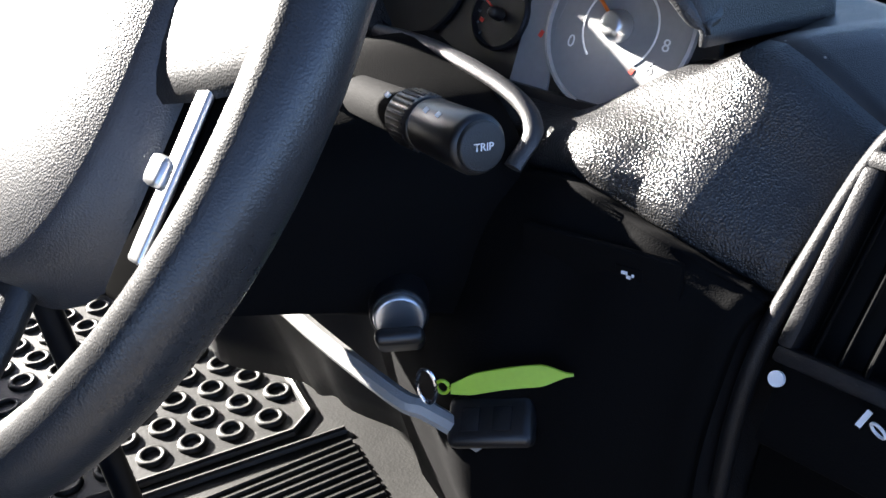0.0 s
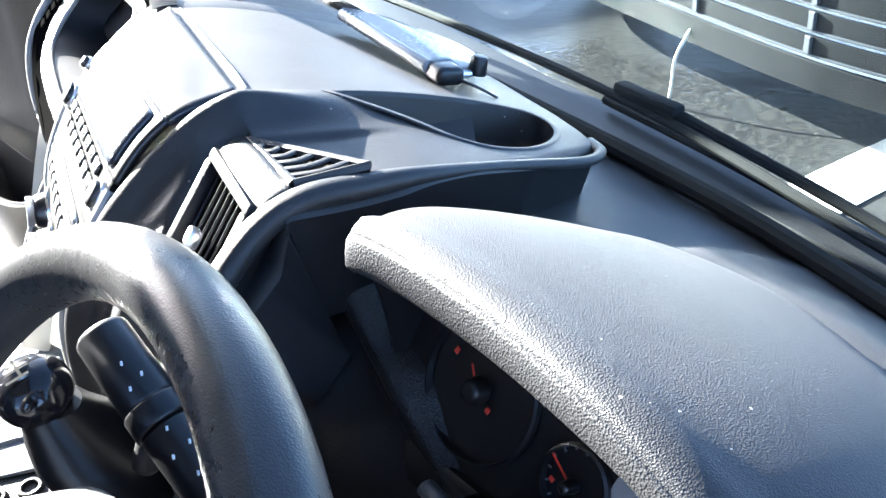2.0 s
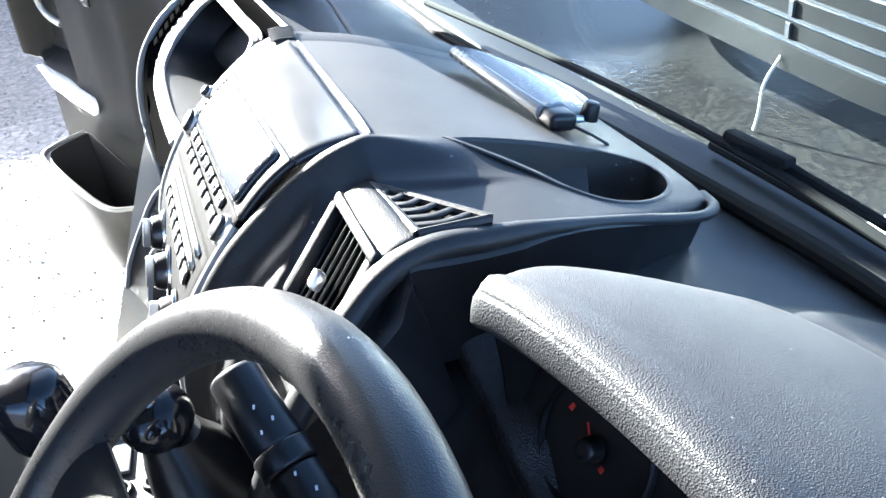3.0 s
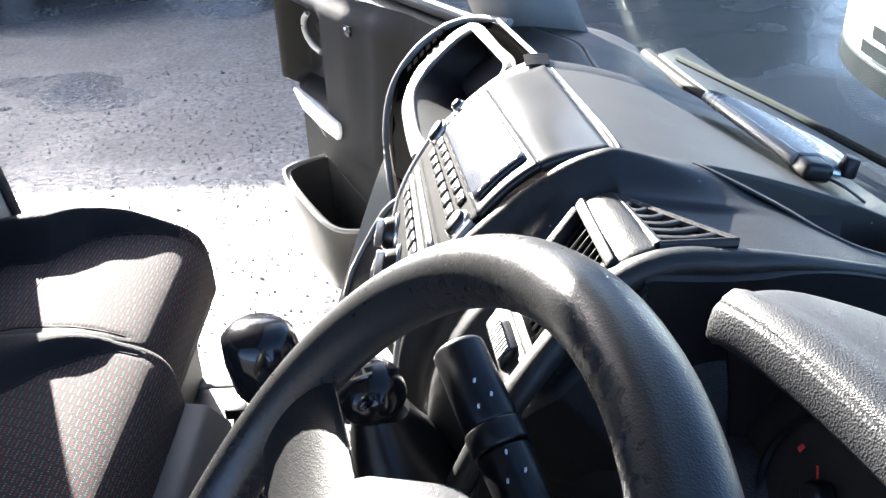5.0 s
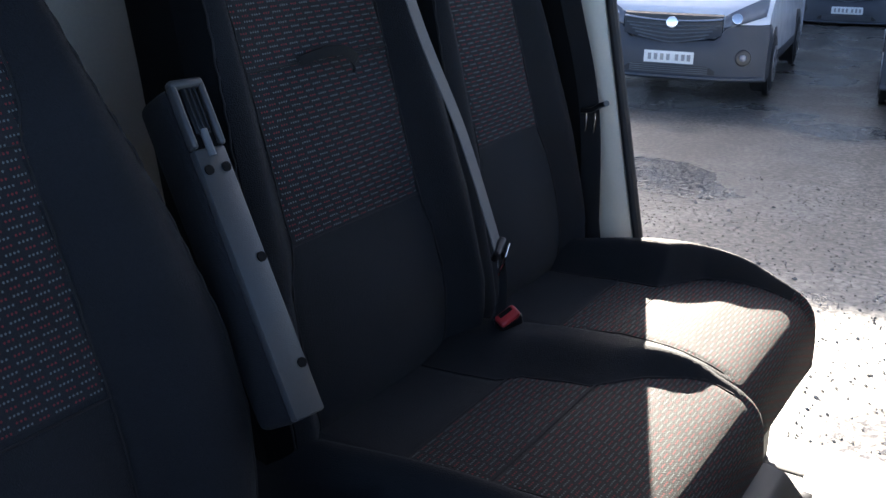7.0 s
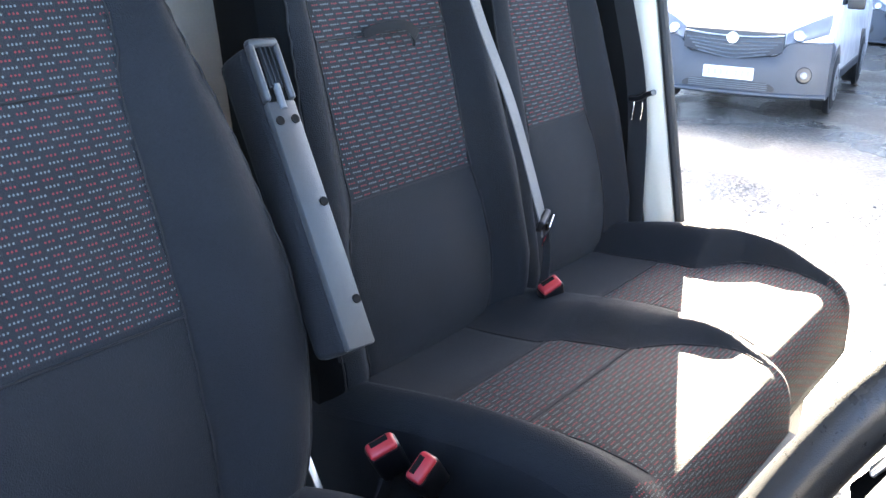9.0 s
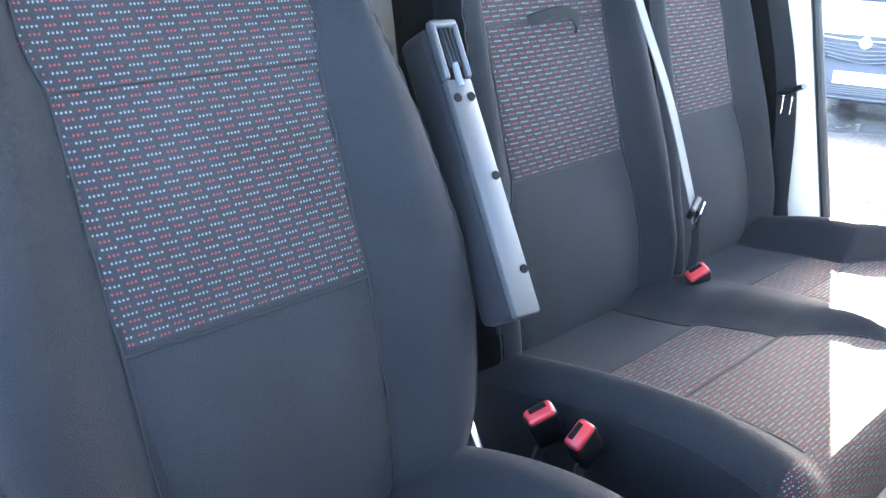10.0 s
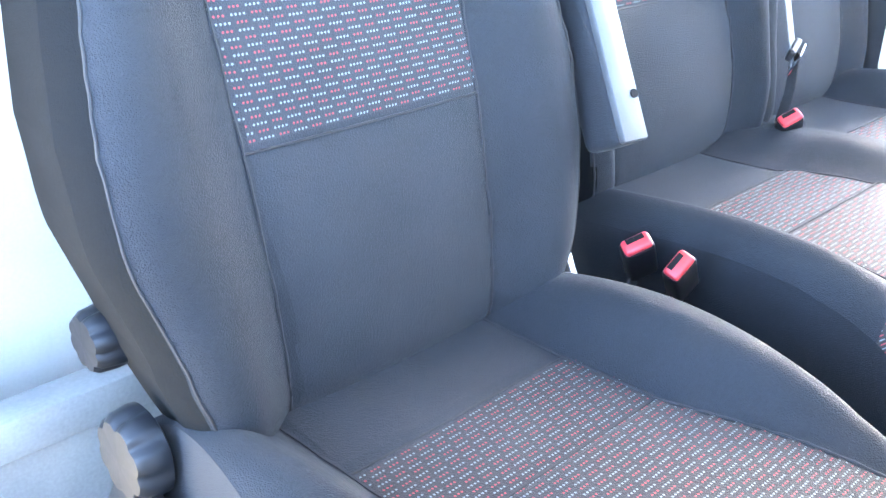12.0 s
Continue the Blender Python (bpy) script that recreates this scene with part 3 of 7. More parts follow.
def hood():
    """The domed cover over the instruments, with a grained lip and a rounded outer end."""
    lip = catmull([(-0.628, 0.470, 1.340), (-0.616, 0.466, 1.353), (-0.57, 0.484, 1.357), (-0.50, 0.510, 1.351), (-0.42, 0.533, 1.338), (-0.360, 0.550, 1.316), (-0.322, 0.563, 1.290), (-0.302, 0.572, 1.268), (-0.296, 0.577, 1.252)], 52)
    back = catmull([(-0.650, 0.530, 1.308), (-0.665, 0.60, 1.290), (-0.645, 0.68, 1.268), (-0.57, 0.735, 1.254), (-0.48, 0.748, 1.252), (-0.41, 0.742, 1.254), (-0.366, 0.735, 1.253), (-0.350, 0.728, 1.245), (-0.345, 0.720, 1.230)], 52)
    top, face = [], []
    for i in range(52):
        a, b = np.array(lip[i]), np.array(back[i])
        w = step(0, 3, i) * (0.06 + 0.94 * step(51, 42, i))
        w *= 1 - 0.45 * step(14, 40, i)
        face.append([a + (0.0, 0.045 * w, -0.026 * w), a + (0, 0.006 * w, -0.029 * w), a + (0, -0.002 * w, -0.028 * w), a + (0, -0.0060 * w, -0.022 * w), a + (0, -0.005 * w, -0.012 * w), a + (0, -0.003 * w, -0.004 * w), a])
        row = [a]
        dome = step(51, 45, i)
        for t in np.linspace(0.03, 1, 20):
            p = a * (1 - t) + b * t
            p[2] += 0.022 * math.sin(math.pi * t) * (1 - 0.4 * t) * dome + 0.006 * math.sin(math.pi * min(1, t * 6)) * (t < 0.17) * dome
            row.append(p)
        row.append(b + (0, 0.006, -0.012))
        row.append(b + (0, 0.008, -0.035))
        top.append(row)
    top.append([p + (0, 0, -0.008) for p in top[-1]])
    for name, rows, mat, lab in (("instrument_hood", top, HOOD, "smooth dark grey instrument hood"), ("hood_lip", face, LIP, "grained leathery lip of the hood")):
        ob = part(name, grid_bm(rows), mat, None, lab, smooth=True, angle=75)
        so = ob.modifiers.new("thickness", "SOLIDIFY")
        so.thickness = 0.004
        so.offset = -1
        under(ob, dash)
    # black sheet that stands in for the shade under the hood
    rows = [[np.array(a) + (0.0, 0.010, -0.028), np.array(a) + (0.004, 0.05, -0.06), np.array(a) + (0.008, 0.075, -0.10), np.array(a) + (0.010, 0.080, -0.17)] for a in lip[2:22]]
    under(part("hood_shade_sheet", grid_bm(rows), VOID, None, "black sheet for the shade inside the hood", smooth=True), dash)
    # the hood's inner end wall, from its tip down to the dash
    tip = [(-0.630, 0.470, 1.338), (-0.638, 0.482, 1.29), (-0.645, 0.488, 1.24), (-0.648, 0.490, 1.17)]
    rear = [(-0.652, 0.535, 1.306), (-0.655, 0.56, 1.28), (-0.655, 0.57, 1.24), (-0.655, 0.58, 1.17)]
    rows = [[np.array(a) * (1 - t) + np.array(b) * t for a, b in zip(catmull(tip, 14), catmull(rear, 14))] for t in np.linspace(0, 1, 6)]
    # same plastic as the dash, darkened to paint the wall's shade
    ob = part("hood_end_wall", grid_bm(rows), DASH_LOW, None, "wall at the hood's inner end, shade put into its colour", smooth=True)
    so = ob.modifiers.new("thickness", "SOLIDIFY")
    so.thickness = 0.005
    under(ob, dash)
    row = DASH_ROWS[0]
    bm = bmesh.new()
    bm.faces.new([bm.verts.new((-0.2065, p[1], p[2])) for p in row] + [bm.verts.new((-0.2065, 0.90, 0.80))])
    under(part("dash_end", bm, DASH_LOW, None, "black end of the dash"), dash)


hood()


def cluster():
    """Instrument panel under the hood: dials, needles and warning marks."""
    base = thing("instrument_panel", (-0.45, 0.58, 1.2))
    o = Vector((-0.640, 0.478, 1.190))
    u = Vector((-0.295, 0.605, 1.186)) - o
    width = u.length
    u.normalize()
    v = Vector((-0.10, 0.45, 0.85))
    v = (v - u * v.dot(u)).normalized()
    w = u.cross(v)
    if w.y > 0:
        w = -w
    m = Matrix((( u.x, v.x, w.x, o.x), (u.y, v.y, w.y, o.y), (u.z, v.z, w.z, o.z), (0, 0, 0, 1)))

    def put(name, bm, mat, label="", parent=base):
        bm.transform(m)
        return under(part(name, bm, mat, None, label, smooth=True), parent)

    edge = [(-0.02, 0.135), (0.05, 0.14), (0.16, 0.125), (0.24, 0.108), (0.30, 0.085), (0.335, 0.060), (0.345, 0.030), (0.343, -0.02)]
    put("face", slab([(-0.02, -0.02)] + edge[::1], -0.008, -0.001), BLACK, "black instrument panel face")
    disc = cyl_bm(0.0575, 0.0575, 0.002, pose(0.266, 0.046, 0.0), 48)
    put("dial_face", disc, DIAL, "pale grey dial face")
    put("dial_field", slab([(0.19, -0.012), (0.225, -0.012), (0.215, 0.04), (0.225, 0.085), (0.20, 0.10), (0.188, 0.05)], -0.001, 0.0012), DIAL, "pale grey panel between the dials")
    put("surround", box_bm((width - 0.02, 0.03, 0.012), 0.004, 2, pose(width / 2 - 0.025, -0.022, 0.0)), BLACK)
    dials = ((0.075, 0.052, 0.050), (0.165, 0.036, 0.026), (0.165, 0.090, 0.026), (0.266, 0.046, 0.058))
    angles = (2.2, 2.6, 0.4, 2.45)
    for k, ((x, y, r), a) in enumerate(zip(dials, angles)):
        rows = []
        for t in np.linspace(0, 2 * math.pi, 49):
            c, s = math.cos(t), math.sin(t)
            rows.append([(x + c * q, y + s * q, z) for q, z in ((r, 0), (r, 0.004), (r - 0.0022, 0.005), (r - 0.003, 0.0))])
        dial = put("dial", grid_bm(rows), DIAL_RIM if k == 3 else BLACK)
        for i in range(13 if k else 0):
            t = radians(225 - 270 * i / 12)
            q = r * 0.86
            put("tick", box_bm((r * (0.16 if i % 2 == 0 else 0.09), 0.0014, 0.0008), 0, 2, Matrix.Translation((x + math.cos(t) * q, y + math.sin(t) * q, 0.0005)) @ pose(0, 0, 0, 0, 0, math.degrees(t))), WHITE_INK if k == 3 else GREY)
        n0 = Vector((x, y, 0.006))
        n1 = n0 + Vector((math.cos(a), math.sin(a), 0)) * r * (0.86 if k else 0.35)
        put("needle", tube_bm([n0, n1], 0.0013 if k == 3 else 0.0008, 6), ORANGE if k == 3 else RED_INK, "orange pointer needle" if k == 3 else "red pointer needle")
        put("needle_cap", cyl_bm(r * 0.2, r * 0.15, 0.014, pose(x, y, 0.008), 24, 0.003), SILVER if k == 3 else BLACK)
        if k == 3:
            arc = [(x + math.cos(t) * r * 0.5, y + math.sin(t) * r * 0.5, 0.001) for t in np.linspace(radians(-50), radians(230), 30)]
            put("scale_line", tube_bm(arc, 0.0008, 6), WHITE_INK)
            for text, t, q in (("0", 205, 0.66), ("6", -35, 0.66), ("8", -8, 0.66)):
                cu = bpy.data.curves.new("digit", "FONT")
                cu.body = text
                cu.size = 0.012
                cu.align_x = cu.align_y = "CENTER"
                cu.extrude = 0.0003
                ob = new("digit", cu)
                me = bpy.data.meshes.new_from_object(ob)
                bpy.data.objects.remove(ob)
                me.transform(m @ Matrix.Translation((x + math.cos(radians(t)) * r * q, y + math.sin(radians(t)) * r * q, 0.001)))
                under(finish("digit", me, WHITE_INK, None), base)
    for x, y, sx in ((0.062, 0.050, 0.004), (0.085, 0.042, 0.004), (0.148, 0.030, 0.003), (0.045, 0.066, 0.005), (0.205, 0.030, 0.005), (0.285, 0.020, 0.004)):
        put("warning_mark", box_bm((sx, 0.0035, 0.001), 0, 2, pose(x, y, 0.001, 0, 0, 70)), RED_INK, "small red warning symbol")
    tagged(base, "dark instrument panel with round dials and red warning marks", "instruments")


cluster()


# ---- steering wheel and column ----
WC = Vector((-0.389, 0.232, 1.286))
WN = Vector((0.146, -0.735, 0.600)).normalized()
WR = 0.2205


def wheel_pose():
    z = WN
    x = Vector((1, 0, 0))
    x = (x - z * x.dot(z)).normalized()
    y = z.cross(x)
    return Matrix(((x.x, y.x, z.x, WC.x), (x.y, y.y, z.y, WC.y), (x.z, y.z, z.z, WC.z), (0, 0, 0, 1)))


def steering_wheel():
    m = wheel_pose() @ pose(0, 0, 0, 0, 0, 14)
    w = thing("steering_wheel", WC)

    def put(name, bm, mat, label="", parent=w, angle=50):
        bm.transform(m)
        return under(part(name, bm, mat, None, label, smooth=True, angle=angle), parent)

    rows = []
    for a in np.linspace(0, 2 * math.pi, 97)[:-1]:
        c, s = math.cos(a), math.sin(a)
        grip = 1.0 + 0.06 * (math.cos(2 * (a - 0.6)) > 0.75)
        rows.append([((WR + 0.0172 * grip * math.cos(t)) * c, (WR + 0.0172 * grip * math.cos(t)) * s, 0.0188 * grip * math.sin(t)) for t in np.linspace(0, 2 * math.pi, 25)[:-1]])
    put("rim", grid_bm(rows, True, True), RIM, "worn black moulded steering wheel rim", angle=180)
    # airbag cover: a domed shield
    rows = []
    for k in range(15):
        q = k / 14
        row = []
        for a in np.linspace(0, 2 * math.pi, 65)[:-1]:
            c, s = math.cos(a), math.sin(a)
            rx = 0.122 * (abs(c) ** 2.6 + abs(s) ** 2.6) ** (-1 / 2.6)
            sy = 0.97 if s > 0 else 1.0
            row.append((rx * c * q, rx * s * q * sy - 0.004, 0.017 - 0.022 * q ** 3.5 - (0.03 if k == 14 else 0)))
        rows.append(row)
    put("airbag_cover", grid_bm(rows, False, True), AIRBAG, "grained dark airbag cover", angle=180)
    # spokes: two to the sides, two down
    def spoke(pts, w0, w1):
        line = catmull(pts, 16)
        rr = []
        for i, p in enumerate(line):
            t = i / 15
            d = Vector(line[min(i + 1, 15)] - line[max(i - 1, 0)]).normalized()
            s = d.cross(Vector((0, 0, 1))).normalized()
            ww = w0 * (1 - t) + w1 * t
            rr.append([Vector(p) + s * ww * math.cos(a) + Vector((0, 0, 1)) * 0.0105 * math.sin(a) for a in np.linspace(0, 2 * math.pi, 17)[:-1]])
        return grid_bm(rr, False, True, True)
    for sx in (-1, 1):
        put("spoke", spoke([(0.07 * sx, 0.022, -0.012), (0.14 * sx, 0.034, -0.011), (0.190 * sx, 0.046, -0.006), (0.218 * sx, 0.054, -0.001)], 0.040, 0.036), SPOKE)
        # solid block in unlit black, painting the pocket's shade
        put("spoke_pocket", box_bm((0.040, 0.098, 0.008), 0.003, 2, pose(0.150 * sx, -0.045, -0.016)), VOID, "black block for the shade of a switch pocket")
        put("spoke_trim", box_bm((0.011, 0.078, 0.004), 0.0018, 2, pose(0.152 * sx, -0.036, -0.009)), SILVER, "thin satin silver spoke trim")
        put("spoke_button", box_bm((0.014, 0.014, 0.008), 0.003, 2, pose(0.144 * sx, -0.037, -0.008)), SILVER, "small silver switch")
        put("spoke", spoke([(0.030 * sx, -0.10, -0.02), (0.040 * sx, -0.15, -0.016), (0.052 * sx, -0.214, -0.002)], 0.022, 0.018), SPOKE)
    put("hub_back", cyl_bm(0.075, 0.055, 0.07, pose(0, 0, -0.045), 32, 0.006), BLACK)
    tagged(w, "worn black steering wheel with grained airbag cover", "steering wheel")


steering_wheel()


def column():
    c = thing("steering_column", (-0.44, 0.40, 1.0))
    # upper shroud: a lofted box that widens towards the instruments
    rows = []
    for t in np.linspace(0, 1, 14):
        y = 0.265 + 0.235 * t
        zt = 1.192 + 0.020 * math.sin(t * 2.4)
        hw = 0.062 + 0.024 * t
        cx = -0.447
        zb = 1.100 - 0.065 * t
        ring = []
        for a in np.linspace(0, 2 * math.pi, 41)[:-1]:
            ca, sa = math.cos(a), math.sin(a)
            k = (abs(ca) ** 4 + abs(sa) ** 4) ** -0.25
            ring.append((cx + hw * ca * k, y - 0.03 * (sa < 0) * t, (zt + zb) / 2 + (zt - zb) / 2 * sa * k - 0.24 * hw * ca * k * (sa > -0.5)))
        rows.append(ring)
    under(part("shroud", grid_bm(rows, False, True, True), SHROUD, None, "column shroud, its shade put into the matt black", smooth=True, angle=50), c)
    edge = tube_bm([(-0.535, 0.470, 1.212), (-0.47, 0.488, 1.212), (-0.40, 0.505, 1.200), (-0.368, 0.505, 1.185), (-0.360, 0.485, 1.165)], 0.0065, 12, 40, flat=0.8)
    under(part("shroud_edge", edge, AIRBAG, None, smooth=True), c)
    tagged(c, "black steering column shroud", "steering column")

    # wiper stalk, end button marked
    s = thing("wiper_stalk", (-0.36, 0.392, 1.228))
    a, b = Vector((-0.392, 0.398, 1.222)), Vector((-0.249, 0.406, 1.2395))
    d = (b - a).normalized()
    under(part("stalk_arm", rod_bm(a, a + d * 0.07, 0.0120, 0.0135, 32, 0.003), SHROUD, None, smooth=True), s)
    under(part("stalk_ring", rod_bm(a + d * 0.066, a + d * 0.092, 0.0152, 0.0152, 40, 0.002), BLACK, None, "ribbed stalk ring", smooth=True), s)
    under(part("stalk_end", rod_bm(a + d * 0.090, b - d * 0.002, 0.0146, 0.0157, 40, 0.004), BLACK, None, smooth=True), s)
    under(part("end_button", rod_bm(b - d * 0.004, b + d * 0.001, 0.0130, 0.0127, 40, 0.001), DASH, None, "round button on the stalk's end", smooth=True), s)
    for i in range(28):
        t = 2 * math.pi * i / 28
        x = d.cross(Vector((0, 0, 1))).normalized()
        y = x.cross(d)
        p = a + d * 0.079 + (x * math.cos(t) + y * math.sin(t)) * 0.0151
        under(part("rib", box_bm((0.0016, 0.0016, 0.018), 0, 2, Matrix.Translation(p) @ d.to_track_quat("Z", "Y").to_matrix().to_4x4()), BLACK), s)
    cu = bpy.data.curves.new("trip_text", "FONT")
    cu.body = "TRIP"
    cu.size = 0.0056
    cu.align_x = cu.align_y = "CENTER"
    cu.extrude = 0.0002
    ob = new("trip_text", cu)
    me = bpy.data.meshes.new_from_object(ob)
    bpy.data.objects.remove(ob)
    right = Vector((0.10, 0.93, -0.10))
    right = (right - d * right.dot(d)).normalized()
    upv = d.cross(right)
    q = b + d * 0.0016
    me.transform(Matrix(((right.x, upv.x, d.x, q.x), (right.y, upv.y, d.y, q.y), (right.z, upv.z, d.z, q.z), (0, 0, 0, 1))))
    under(finish("trip_text", me, WHITE_INK, None), s)
    for o1, o2 in ((0.105, -0.2), (0.118, 0.25), (0.06, 0.0)):
        x = (Vector((0.2, -0.5, 0.8)) - d * d.dot(Vector((0.2, -0.5, 0.8)))).normalized()
        p = a + d * o1 + x * 0.0149
        under(part("stalk_symbol", box_bm((0.004, 0.003, 0.0012), 0, 2, Matrix.Translation(p) @ x.to_track_quat("Z", "Y").to_matrix().to_4x4()), WHITE_INK), s)
    tagged(s, "black wiper stalk with ribbed ring and end button", "stalk")

    # lights stalk
    s = thing("light_stalk", (-0.50, 0.36, 1.24))
    a, b = Vector((-0.505, 0.365, 1.225)), Vector((-0.637, 0.310, 1.312))
    d = (b - a).normalized()
    under(part("stalk_arm", rod_bm(a, a + d * 0.10, 0.0145, 0.0172, 32, 0.003), BLACK, None, smooth=True), s)
    under(part("stalk_ring", rod_bm(a + d * 0.10, a + d * 0.116, 0.0188, 0.0188, 40, 0.002), BLACK, None, "ribbed stalk ring", smooth=True), s)
    under(part("stalk_end", rod_bm(a + d * 0.114, b + d * 0.006, 0.0178, 0.0170, 40, 0.004), BLACK, None, smooth=True), s)
    face = (Vector((0.45, -0.1, 0.9)) - d * d.dot(Vector((0.45, -0.1, 0.9)))).normalized()
    side = d.cross(face)
    for o1, o2 in ((0.062, 0.0), (0.078, -0.006), (0.080, 0.006), (0.094, 0.0), (0.126, -0.004), (0.130, 0.006), (0.142, 0.0)):
        p = a + d * o1 + face * 0.0174 + side * o2
        under(part("stalk_symbol", box_bm((0.0016, 0.0030, 0.0010), 0.0003, 1, Matrix.Translation(p) @ face.to_track_quat("Z", "Y").to_matrix().to_4x4()), WHITE_INK), s)
    tagged(s, "black light stalk with white printed symbols", "stalk")

    # ignition lock, key, ring, fob and tag
    k = Vector((-0.350, 0.396, 1.087))
    out = Vector((0.72, -0.30, 0.02)).normalized()
    lock = thing("ignition_lock", k)
    under(part("lock_barrel", rod_bm(k - out * 0.05, k, 0.021, 0.019, 32, 0.003), BLACK, None, smooth=True), lock)
    under(part("lock_ring", rod_bm(k - out * 0.002, k + out * 0.004, 0.0175, 0.0160, 32, 0.0015), SILVER, None, "steel ignition ring", smooth=True), lock)
    tagged(lock, "black ignition lock with a steel ring", "ignition lock")
    key = thing("ignition_key", k)
    mk = Matrix.Translation(k + out * 0.022) @ out.to_track_quat("Z", "X").to_matrix().to_4x4()
    under(part("key_head", box_bm((0.011, 0.030, 0.054), 0.005, 3, mk @ pose(0, 0, 0.004, 0, 38, 0)), BLACK, None, smooth=True), key)
    ring_c = Vector((-0.318, 0.398, 1.053))
    pts = [ring_c + Vector((0.5 * math.cos(t) * 0.012, 0.3 * math.cos(t) * 0.012, math.sin(t) * 0.013)) for t in np.linspace(0, 2 * math.pi, 24, endpoint=False)]
    under(part("split_ring", tube_bm(pts, 0.0013, 8, closed=True), CHROME, None, "steel split ring", smooth=True), key)
    tagged(key, "black vehicle key in the ignition", "key")
    fob = thing("key_fob", ring_c)
    mf = Matrix.Translation(ring_c + Vector((0.018, 0.036, -0.030))) @ pose(0, 0, 0, 18, 35, -35)
    under(part("fob_case", box_bm((0.034, 0.060, 0.014), 0.0065, 3, mf), BLACK, None, smooth=True), fob)
    for dy in (-0.012, 0.010):
        under(part("fob_button", box_bm((0.016, 0.013, 0.002), 0.0008, 2, mf @ pose(0, dy, 0.0074)), DASH_LOW, None, smooth=True), fob)
    tagged(fob, "black remote fob hanging from the key ring", "key fob")
    t0, t1 = Vector((-0.312, 0.412, 1.050)), Vector((-0.262, 0.470, 1.072))
    rows = []
    side = Vector((-0.25, 0.2, 0.9)).normalized()
    for t in np.linspace(0, 1, 20):
        p = t0.lerp(t1, t) + Vector((0, 0, 0.003 * math.sin(math.pi * t)))
        h = 0.0068 * min(1, 0.45 + 3 * t) * (1 - 0.9 * step(0.72, 1.0, t))
        rows.append([p + side * h, p - side * h, p - side * h + Vector((0.001, -0.001, 0)), p + side * h + Vector((0.001, -0.001, 0))])
    loop = [t0 + Vector((-0.004, -0.004, 0)) + Vector((0.6 * math.cos(a), 0.6 * math.cos(a), math.sin(a))) * 0.0048 for a in np.linspace(0, 2 * math.pi, 16, endpoint=False)]
    tag = join_bm(grid_bm(rows, False, True, True), tube_bm(loop, 0.0012, 6, closed=True))
    tagged(part("key_tag", tag, LIME, smooth=True), "lime green plastic strip tag on the key ring", "key tag")


column()


# ---- seats ----
def upholstered(rows, classes, mats, parent, groups):
    """A padded body from closed rings, cut into parts by a class for each face."""
    nu, nv = len(rows), len(rows[0])
    for cls in groups:
        bm = bmesh.new()
        made = {}

        def vert(i, j):
            if (i, j) not in made:
                made[i, j] = bm.verts.new(tuple(rows[i][j]))
            return made[i, j]
        for i in range(nu - 1):
            for j in range(nv):
                if classes(i, j) == cls:
                    bm.faces.new((vert(i, j), vert(i + 1, j), vert(i + 1, (j + 1) % nv), vert(i, (j + 1) % nv)))
        if cls == groups[0]:
            bm.faces.new([vert(0, j) for j in range(nv)][::-1])
            bm.faces.new([vert(nu - 1, j) for j in range(nv)])
        under(part(cls, bm, mats[cls], None, smooth=True, angle=80), parent)


